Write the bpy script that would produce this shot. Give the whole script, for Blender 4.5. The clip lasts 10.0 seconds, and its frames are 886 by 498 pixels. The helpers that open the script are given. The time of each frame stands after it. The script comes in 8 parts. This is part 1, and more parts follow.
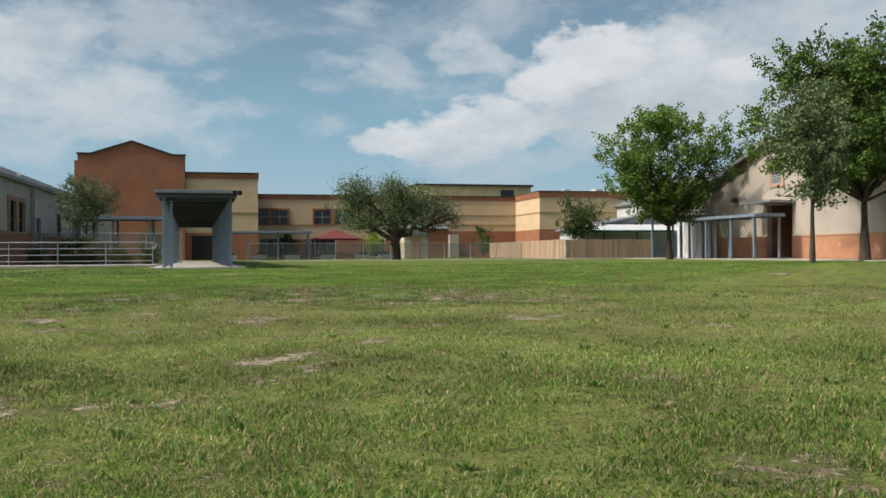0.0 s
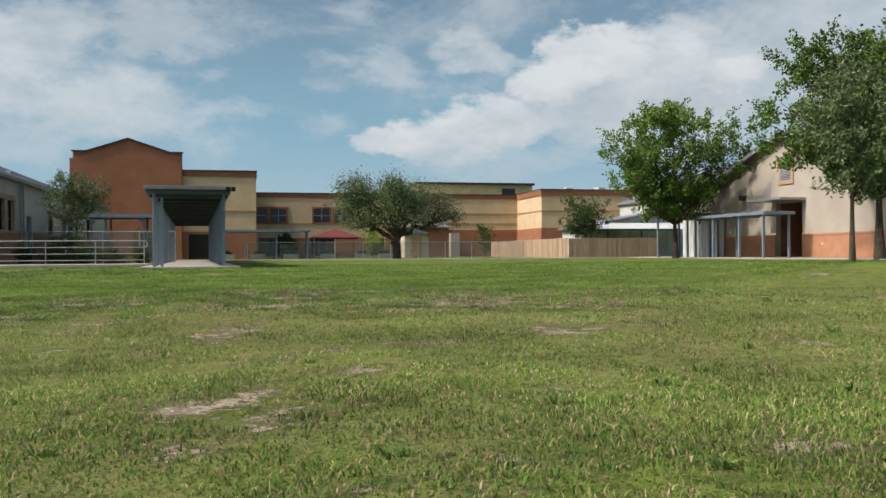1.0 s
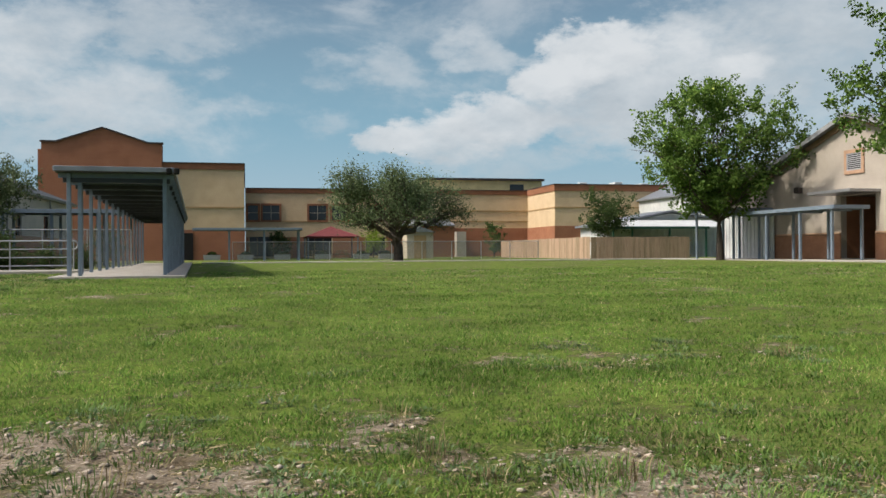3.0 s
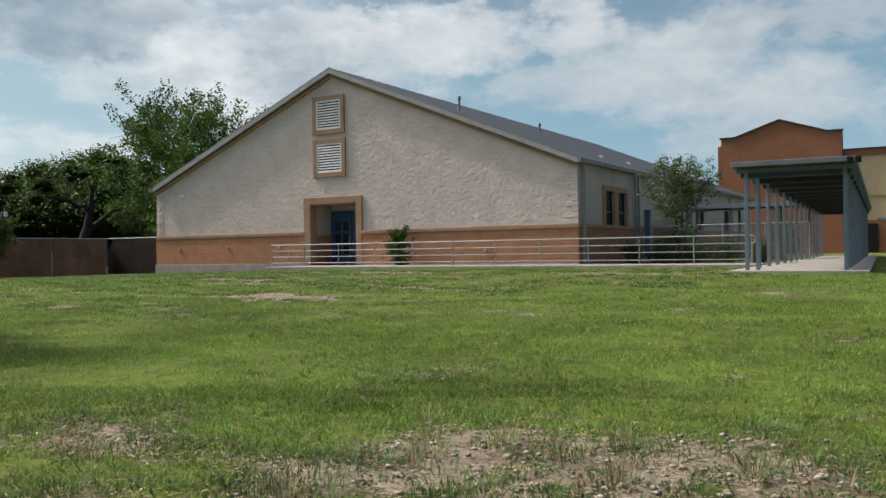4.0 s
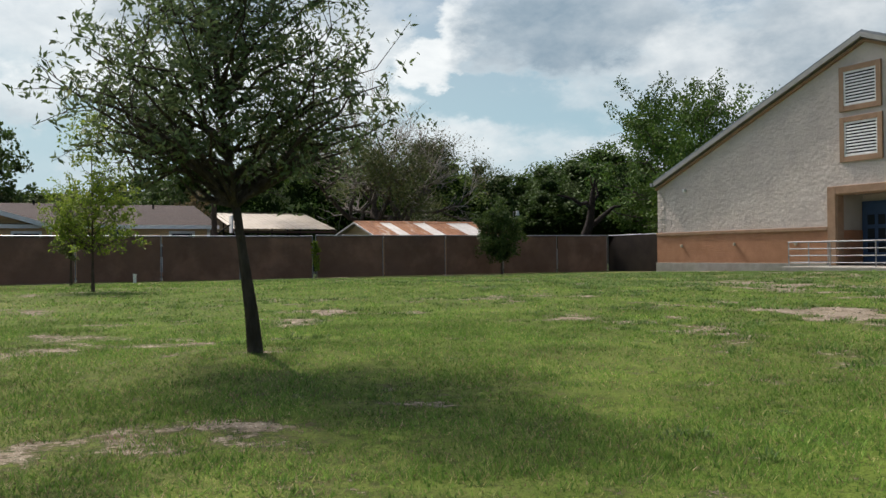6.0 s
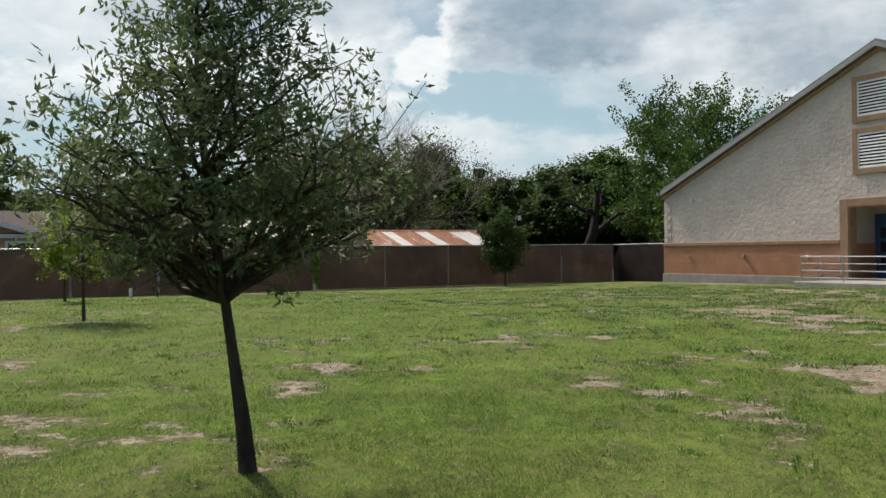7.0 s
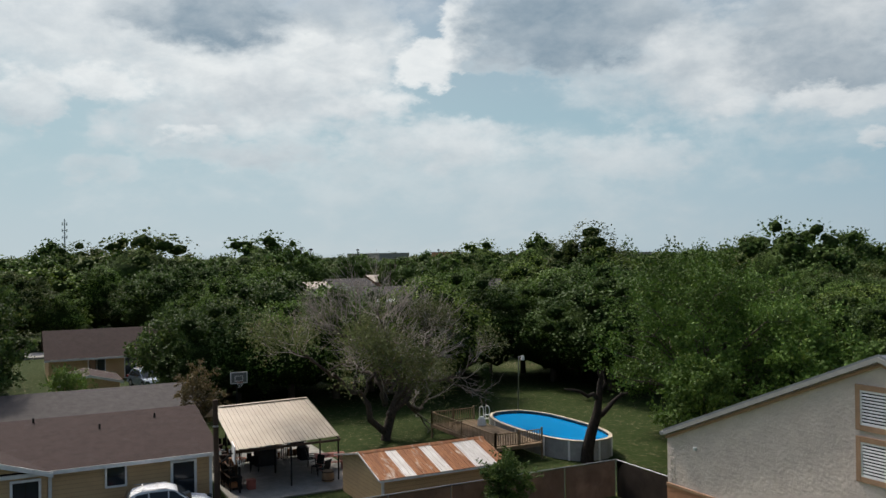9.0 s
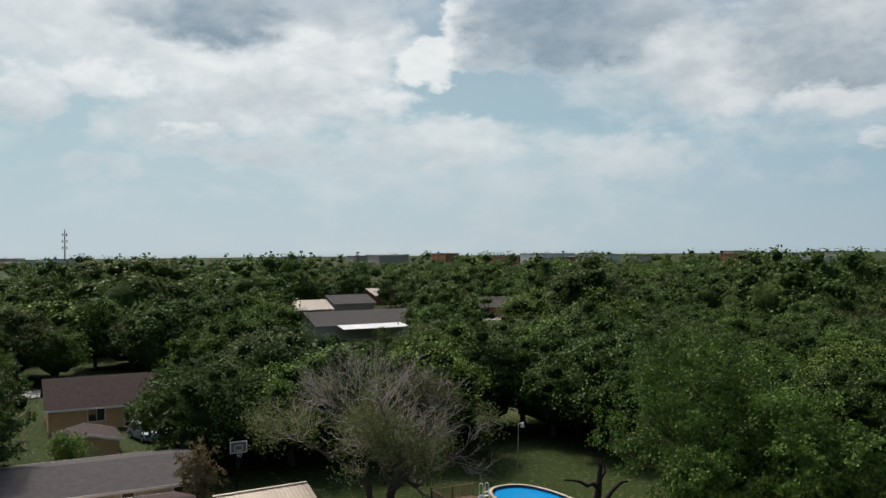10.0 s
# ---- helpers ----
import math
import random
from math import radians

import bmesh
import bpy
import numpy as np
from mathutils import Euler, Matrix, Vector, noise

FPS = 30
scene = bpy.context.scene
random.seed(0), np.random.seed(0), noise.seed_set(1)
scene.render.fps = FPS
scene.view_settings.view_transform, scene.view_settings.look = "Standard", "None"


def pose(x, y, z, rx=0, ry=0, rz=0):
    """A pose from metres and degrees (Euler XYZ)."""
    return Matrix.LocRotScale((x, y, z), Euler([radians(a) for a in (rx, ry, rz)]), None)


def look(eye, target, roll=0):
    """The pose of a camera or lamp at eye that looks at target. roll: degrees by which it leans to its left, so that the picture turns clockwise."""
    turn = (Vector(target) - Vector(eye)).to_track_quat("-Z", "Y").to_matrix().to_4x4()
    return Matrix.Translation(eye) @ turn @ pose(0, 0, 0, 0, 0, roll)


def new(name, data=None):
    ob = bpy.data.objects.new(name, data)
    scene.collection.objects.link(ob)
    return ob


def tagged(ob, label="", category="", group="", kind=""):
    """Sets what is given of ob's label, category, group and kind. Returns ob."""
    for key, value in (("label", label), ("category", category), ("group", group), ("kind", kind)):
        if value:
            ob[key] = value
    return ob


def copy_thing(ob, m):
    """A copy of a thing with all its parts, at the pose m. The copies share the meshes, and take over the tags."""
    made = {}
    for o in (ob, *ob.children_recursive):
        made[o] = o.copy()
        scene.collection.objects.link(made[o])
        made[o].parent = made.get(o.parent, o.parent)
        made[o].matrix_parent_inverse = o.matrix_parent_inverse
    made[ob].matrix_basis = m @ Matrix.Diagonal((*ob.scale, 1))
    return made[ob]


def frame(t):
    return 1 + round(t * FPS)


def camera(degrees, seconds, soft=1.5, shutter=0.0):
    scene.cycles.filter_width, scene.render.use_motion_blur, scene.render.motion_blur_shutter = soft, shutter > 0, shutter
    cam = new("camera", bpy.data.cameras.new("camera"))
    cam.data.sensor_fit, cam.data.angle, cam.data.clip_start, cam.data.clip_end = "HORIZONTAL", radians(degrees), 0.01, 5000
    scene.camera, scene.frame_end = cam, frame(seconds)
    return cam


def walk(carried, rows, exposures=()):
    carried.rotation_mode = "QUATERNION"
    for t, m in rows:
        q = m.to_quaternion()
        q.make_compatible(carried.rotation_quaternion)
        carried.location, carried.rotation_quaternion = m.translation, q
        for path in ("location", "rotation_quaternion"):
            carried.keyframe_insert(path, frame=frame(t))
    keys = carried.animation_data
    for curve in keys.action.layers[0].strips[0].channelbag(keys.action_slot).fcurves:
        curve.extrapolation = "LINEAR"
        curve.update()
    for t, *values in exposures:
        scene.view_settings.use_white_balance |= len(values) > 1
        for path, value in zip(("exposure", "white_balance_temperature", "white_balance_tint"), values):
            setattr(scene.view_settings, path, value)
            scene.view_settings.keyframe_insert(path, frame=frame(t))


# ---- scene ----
cam = camera(55.0, 10.0)
PATH = [
    # seconds, x, y, z, yaw, pitch, roll
    (0.0, 9.53, -35.92, 0.43, -13.18, 0.32, -0.37),
    (0.5, 9.54, -35.77, 0.39, -13.17, 0.30, -0.40),
    (1.0, 9.73, -34.83, 0.42, -13.16, 0.26, -0.39),
    (1.5, 10.14, -32.94, 0.40, -13.13, 0.23, -0.38),
    (2.0, 10.73, -30.50, 0.46, -13.03, 0.21, -0.34),
    (2.2, 10.88, -29.77, 0.49, -13.03, 0.19, -0.34),
    (3.0, 10.96, -28.12, 0.55, -13.02, 0.18, -0.42),
    (3.3, 10.96, -27.99, 0.56, -8.34, 0.18, -0.56),
    (3.5, 10.98, -28.0, 0.56, 2.45, 0.17, -0.6),
    (3.6, 11.00, -28.02, 0.56, 7.93, 0.16, -0.64),
    (3.9, 10.93, -27.96, 0.59, 24.84, 0.16, -0.88),
    (4.2, 11.01, -27.88, 0.61, 42.03, 0.19, -0.82),
    (4.5, 10.92, -27.73, 0.57, 58.47, 0.41, -0.68),
    (4.8, 10.75, -27.62, 0.54, 62.35, 0.43, -0.62),
    (5.0, 10.54, -27.53, 0.53, 62.57, 0.44, -0.59),
    (5.5, 9.41, -26.90, 0.60, 62.64, 0.41, -0.62),
    (6.8, 8.09, -26.17, 0.83, 62.74, 0.31, -0.62),
    (7.0, 7.97, -26.18, 1.20, 62.68, 0.23, -0.60),
    (7.5, 7.95, -26.04, 3.07, 62.83, 0.15, -0.66),
    (8.0, 7.98, -26.05, 5.84, 62.85, 0.28, -0.71),
    (8.5, 8.07, -26.14, 8.82, 62.82, 0.32, -0.80),
    (9.0, 8.10, -26.14, 11.78, 62.84, 0.34, -0.78),
    (9.5, 8.03, -26.14, 14.66, 62.83, 0.35, -0.58),
    (10.0, 8.10, -26.11, 16.99, 62.84, 0.24, -0.53),
]
walk(cam, [(t, pose(x, y, z) @ Euler((0, 0, radians(yaw))).to_matrix().to_4x4() @ Euler((radians(90 + pitch), 0, 0)).to_matrix().to_4x4() @ pose(0, 0, 0, 0, 0, roll)) for t, x, y, z, yaw, pitch, roll in PATH], [(0.0, 0.3), (7.0, 0.3), (8.5, 0.1), (10.0, 0.1)])

# ---------- sky and sun ----------
SUN_FROM = Vector((-0.68, -0.08, 0.73)).normalized()
world = bpy.data.worlds.new("sky")
scene.world = world
world.use_nodes = True


def sky_nodes(nt):
    n, l = nt.nodes, nt.links
    n.clear()

    def math_node(op, a, b=None, c=None):
        m = n.new("ShaderNodeMath")
        m.operation = op
        for i, v in enumerate((a, b, c)):
            if v is None:
                continue
            if isinstance(v, (int, float)):
                m.inputs[i].default_value = v
            else:
                l.new(v, m.inputs[i])
        return m.outputs[0]

    def smooth(v, lo, hi):
        m = n.new("ShaderNodeMapRange")
        m.interpolation_type = "SMOOTHSTEP"
        m.inputs[1].default_value, m.inputs[2].default_value = lo, hi
        l.new(v, m.inputs[0])
        return m.outputs[0]

    def mix(f, a, b):
        m = n.new("ShaderNodeMix")
        m.data_type = "RGBA"
        l.new(f, m.inputs[0])
        for i, v in ((6, a), (7, b)):
            if isinstance(v, tuple):
                m.inputs[i].default_value = (*v, 1)
            else:
                l.new(v, m.inputs[i])
        return m.outputs[2]

    tc = n.new("ShaderNodeTexCoord")
    sep = n.new("ShaderNodeSeparateXYZ")
    l.new(tc.outputs["Generated"], sep.inputs[0])
    az = math_node("MULTIPLY", math_node("ARCTAN2", sep.outputs[0], sep.outputs[1]), 57.2958)
    el = math_node("MULTIPLY", math_node("ARCSINE", sep.outputs[2]), 57.2958)
    # clouds are ragged, and wider than high
    flat = n.new("ShaderNodeCombineXYZ")
    l.new(sep.outputs[0], flat.inputs[0])
    l.new(sep.outputs[1], flat.inputs[1])
    l.new(math_node("MULTIPLY", sep.outputs[2], 1.9), flat.inputs[2])

    def fbm(scale, detail, rough, off, dist=0.0, colour=False):
        t = n.new("ShaderNodeTexNoise")
        mp = n.new("ShaderNodeMapping")
        mp.inputs["Location"].default_value = off
        l.new(flat.outputs[0], mp.inputs[0])
        l.new(mp.outputs[0], t.inputs["Vector"])
        t.inputs["Scale"].default_value, t.inputs["Detail"].default_value = scale, detail
        t.inputs["Roughness"].default_value, t.inputs["Distortion"].default_value = rough, dist
        return t.outputs["Color" if colour else 0]

    rag = n.new("ShaderNodeSeparateColor")
    l.new(fbm(13.0, 8, 0.6, (0.3, 2.2, 5.1), 0.0, True), rag.inputs[0])
    az_true, el_true = az, el
    az = math_node("MULTIPLY_ADD", math_node("SUBTRACT", rag.outputs[0], 0.5), 6.5, az)
    el = math_node("MULTIPLY_ADD", math_node("SUBTRACT", rag.outputs[1], 0.5), 4.0, el)
    billow = math_node("MULTIPLY", math_node("SUBTRACT", fbm(26.0, 8, 0.62, (3.1, 1.7, 0.4), 0.1), 0.5), 1.5)
    relief = math_node("MULTIPLY", math_node("SUBTRACT", fbm(16.0, 8, 0.6, (1.0, 9.0, 5.0), 0.2), 0.5), 3.2)

    # single clouds: azimuth, elevation, half widths in degrees, brightness below and above, softness of the edge, thickness
    CLOUDS_EAST = [(-9.0, 10.0, 10.0, 5.0, 0.5, 0.72, 1.6, 0.5), (-4.5, 14.7, 9.7, 2.3, 0.35, 0.75, 1.35, 0.64), (-12.4, 13.3, 3.7, 3.4, 0.5, 0.7, 1.35, 0.51), (-9.6, 9.2, 5.5, 2.1, 0.55, 0.85, 1.35, 0.59), (-13.7, 6.9, 3.6, 2.3, 0.5, 0.75, 1.35, 0.51), (-0.3, 9.4, 2.2, 1.0, 0.7, 0.85, 1.35, 0.51), (-2.8, 11.6, 1.2, 0.5, 0.8, 0.9, 1.35, 0.42), (5.2, 11.6, 2.2, 0.8, 0.7, 0.85, 1.35, 0.59), (9.3, 12.1, 2.8, 1.4, 0.6, 0.85, 1.22, 0.68), (5.7, 12.7, 1.5, 0.6, 0.8, 0.9, 1.35, 0.51), (15.4, 13.4, 2.7, 1.4, 0.6, 1.0, 0.94, 0.77), (18.8, 13.2, 1.1, 0.5, 0.8, 0.9, 1.35, 0.51), (5.0, 8.6, 2.2, 1.1, 0.65, 0.85, 1.35, 0.59), (8.6, 16.3, 1.9, 0.8, 0.7, 0.8, 1.35, 0.42)]
    CLOUDS_BANK = [(35.5, 11.3, 10.7, 8.4, 0.42, 0.55, 1.0, 0.8), (26.9, 10.5, 8.3, 4.6, 0.4, 0.85, 0.6, 0.9), (23.6, 12.8, 4.0, 2.1, 0.75, 1.0, 0.35, 1.0), (20.7, 11.3, 3.0, 1.5, 0.75, 1.0, 0.35, 0.95), (16.5, 8.6, 4.5, 1.7, 0.6, 1.0, 0.4, 0.95), (12.7, 7.6, 4.9, 1.5, 0.55, 0.95, 0.5, 0.9), (9.7, 7.4, 3.0, 1.1, 0.7, 0.95, 0.5, 0.9), (21.8, 8.7, 4.5, 1.5, 0.35, 0.6, 1.0, 0.7), (26.9, 9.1, 6.1, 2.3, 0.3, 0.55, 1.0, 0.75), (31.8, 11.3, 2.4, 1.1, 0.8, 1.0, 0.6, 0.8), (17.6, 6.0, 9.1, 1.3, 0.4, 0.5, 1.0, 0.55), (38.1, 13.8, 6.3, 2.3, 0.5, 0.75, 1.0, 0.6)]
    CLOUDS_BETWEEN = [(-42.5, 12.2, 14.5, 4.6, 0.55, 0.85, 1.0, 0.9), (-36.0, 14.3, 3.3, 1.9, 0.5, 0.95, 0.7, 0.8), (-29.7, 14.0, 6.0, 2.3, 0.6, 1.0, 0.6, 0.85), (-21.4, 14.3, 3.0, 2.1, 0.6, 1.0, 0.6, 0.85), (-16.5, 11.2, 6.7, 3.4, 0.6, 0.85, 0.9, 0.85), (-22.9, 10.7, 5.3, 1.5, 0.45, 0.6, 1.0, 0.7), (-7.5, 9.3, 5.5, 2.3, 0.6, 0.85, 1.0, 0.75), (-39.7, 13.8, 2.1, 1.3, 0.3, 0.5, 1.0, 0.6), (-33.1, 12.6, 4.5, 1.0, 0.4, 0.6, 1.0, 0.5), (-12.1, 13.8, 4.0, 1.5, 0.6, 0.8, 1.0, 0.5), (-5.7, 14.0, 4.1, 1.9, 0.5, 0.75, 1.0, 0.55)]
    CLOUDS_PALE = [(-63.0, 5.5, 34.0, 3.4, 0.72, 0.84, 1.6, 0.55), (-86.5, 13.9, 8.3, 4.2, 0.75, 0.95, 1.0, 0.9), (-75.2, 11.5, 10.2, 4.2, 0.6, 0.95, 0.7, 0.95), (-68.9, 13.5, 4.5, 2.3, 0.6, 0.98, 0.6, 0.9), (-67.4, 10.2, 3.0, 1.3, 0.6, 0.95, 0.7, 0.9), (-62.9, 7.6, 6.8, 1.9, 0.62, 0.9, 0.8, 0.85), (-51.3, 6.4, 4.7, 1.6, 0.62, 0.88, 0.9, 0.7), (-88.7, 9.8, 2.5, 1.7, 0.6, 1.0, 0.5, 0.85), (-84.3, 10.8, 2.3, 1.1, 0.75, 1.0, 0.6, 0.8), (-80.9, 8.6, 4.5, 1.7, 0.4, 0.6, 0.9, 0.85), (-76.0, 6.7, 6.1, 1.0, 0.3, 0.5, 0.8, 0.85), (-74.5, 10.6, 4.0, 1.7, 0.42, 0.65, 1.0, 0.6)]
    CLOUDS_DARK = [(-78.1, 15.4, 6.0, 2.4, 0.02, 0.25, 0.55, 0.95), (-83.2, 15.4, 2.7, 1.5, 0.3, 0.5, 1.0, 0.8), (-69.3, 15.6, 3.4, 1.5, 0.25, 0.5, 0.9, 0.8), (-79.5, 7.8, 2.1, 0.5, 0.8, 0.95, 0.9, 0.7), (-85.0, 5.9, 2.6, 1.0, 0.42, 0.6, 1.0, 0.6), (-89.0, 8.3, 1.8, 0.8, 0.5, 0.7, 1.0, 0.5)]
    CLOUDS_STORM = [(-63.2, 12.6, 2.4, 1.4, 0.9, 1.0, 0.35, 1.0), (-61.5, 14.5, 1.7, 2.7, 0.9, 1.0, 0.35, 0.95), (-54.5, 15.0, 7.4, 3.8, 0.04, 0.2, 0.45, 1.0), (-59.4, 12.5, 2.7, 1.0, 0.5, 0.3, 0.9, 0.6), (-49.0, 14.5, 4.3, 2.3, 0.3, 0.4, 1.0, 0.8), (-45.2, 12.0, 4.5, 2.9, 0.6, 0.9, 0.7, 0.85), (-39.2, 12.7, 5.4, 3.4, 0.1, 0.5, 0.6, 0.9), (-37.3, 10.7, 5.3, 1.4, 0.06, 0.2, 0.7, 0.85), (-37.9, 9.0, 3.8, 1.0, 0.72, 0.95, 0.6, 0.9), (-35.5, 6.5, 1.0, 0.7, 0.8, 0.95, 0.7, 0.8), (-44.2, 9.5, 2.0, 0.8, 0.75, 0.95, 0.9, 0.7), (-38.0, 4.6, 2.2, 0.8, 0.5, 0.6, 1.0, 0.4)]
    # thin cloud everywhere else
    veil = math_node("MULTIPLY", smooth(fbm(4.2, 8, 0.6, (7.2, 4.4, 2.0), 0.3), 0.42, 0.7), 0.5)
    cover = veil
    bright = math_node("MULTIPLY_ADD", relief, 0.12, 0.72)
    for a, e, ra, re, low, high, soft, thick in CLOUDS_EAST + CLOUDS_BANK + CLOUDS_BETWEEN + CLOUDS_PALE + CLOUDS_DARK + CLOUDS_STORM:
        da = math_node("MULTIPLY_ADD", az, 1 / ra, -a / ra)
        de = math_node("MULTIPLY_ADD", el, 1 / re, -e / re)
        r2 = math_node("MULTIPLY_ADD", da, da, math_node("MULTIPLY", de, de))
        c = n.new("ShaderNodeMapRange")
        c.interpolation_type = "SMOOTHSTEP"
        c.inputs[1].default_value, c.inputs[2].default_value, c.inputs[4].default_value = -0.1, 0.35 + 1.35 * soft, thick * 0.94
        l.new(math_node("SUBTRACT", math_node("ADD", billow, 1.3), r2), c.inputs[0])
        tone = n.new("ShaderNodeMapRange")
        for i, v in enumerate((-1.1, 1.1, low, high)):
            tone.inputs[i + 1].default_value = v
        l.new(math_node("ADD", de, relief), tone.inputs[0])
        c = c.outputs[0]
        bright = math_node("MULTIPLY_ADD", c, math_node("SUBTRACT", tone.outputs[0], bright), bright)
        cover = math_node("SUBTRACT", math_node("ADD", cover, c), math_node("MULTIPLY", cover, c))
    # folds and thin places within the clouds
    bright = math_node("ADD", bright, math_node("MULTIPLY", math_node("SUBTRACT", fbm(7.0, 9, 0.62, (5.5, 2.0, 8.0), 0.2), 0.5), 0.55))
    bright = math_node("MULTIPLY_ADD", relief, 0.13, bright)
    bright = math_node("MULTIPLY_ADD", bright, 1.12, -0.05)
    cover = math_node("MULTIPLY", cover, smooth(math_node("ADD", cover, math_node("MULTIPLY", relief, 0.22)), -0.05, 0.5))
    nish = n.new("ShaderNodeTexSky")
    nish.sky_type, nish.sun_disc = "NISHITA", False
    nish.sun_elevation = math.asin(SUN_FROM.z)
    nish.sun_rotation = math.atan2(SUN_FROM.x, SUN_FROM.y)
    nish.dust_density, nish.air_density, nish.ozone_density = 2.0, 1.2, 1.5
    air = n.new("ShaderNodeVectorMath")
    air.operation = "SCALE"
    l.new(nish.outputs[0], air.inputs[0])
    air.inputs[3].default_value = SKY_STRENGTH
    turn = n.new("ShaderNodeVectorMath")
    turn.operation = "DOT_PRODUCT"
    l.new(tc.outputs["Generated"], turn.inputs[0])
    turn.inputs[1].default_value = SUN_FROM
    clear = mix(smooth(turn.outputs["Value"], 0.15, 0.75), (0.24, 0.44, 0.575), (0.41, 0.60, 0.69))
    blue = mix(smooth(el_true, 24.0, 1.0), air.outputs[0], clear)
    white = mix(smooth(turn.outputs["Value"], 0.15, 0.75), (0.66, 0.69, 0.715), (0.90, 0.93, 0.935))
    slate = mix(smooth(turn.outputs["Value"], 0.15, 0.75), (0.31, 0.38, 0.44), (0.265, 0.355, 0.435))
    cloud = mix(bright, slate, white)
    col = mix(cover, blue, cloud)
    haze = mix(math_node("MULTIPLY", smooth(el_true, 9.5, 0.0), 0.72), col, mix(smooth(turn.outputs["Value"], 0.15, 0.75), (0.44, 0.52, 0.565), (0.60, 0.665, 0.69)))
    haze = mix(smooth(el_true, 0.3, -2.0), haze, (0.10, 0.11, 0.07))
    bg, out = n.new("ShaderNodeBackground"), n.new("ShaderNodeOutputWorld")
    l.new(haze, bg.inputs[0])
    # brighter overhead and round the sun
    glow = math_node("ADD", math_node("MULTIPLY", smooth(turn.outputs["Value"], 0.87, 1.0), 7.0), math_node("MULTIPLY", smooth(el_true, 19.0, 55.0), 0.8))
    l.new(math_node("ADD", glow, 0.86), bg.inputs[1])
    l.new(bg.outputs[0], out.inputs[0])


SKY_STRENGTH = 0.07
sky_nodes(world.node_tree)
sun_data = bpy.data.lights.new("sun", "SUN")
sun_data.energy, sun_data.angle, sun_data.color = 3.35, radians(1.5), (1.0, 0.93, 0.82)
sun = new("sun", sun_data)
sun.matrix_world = look(SUN_FROM * 60, (0, 0, 0))


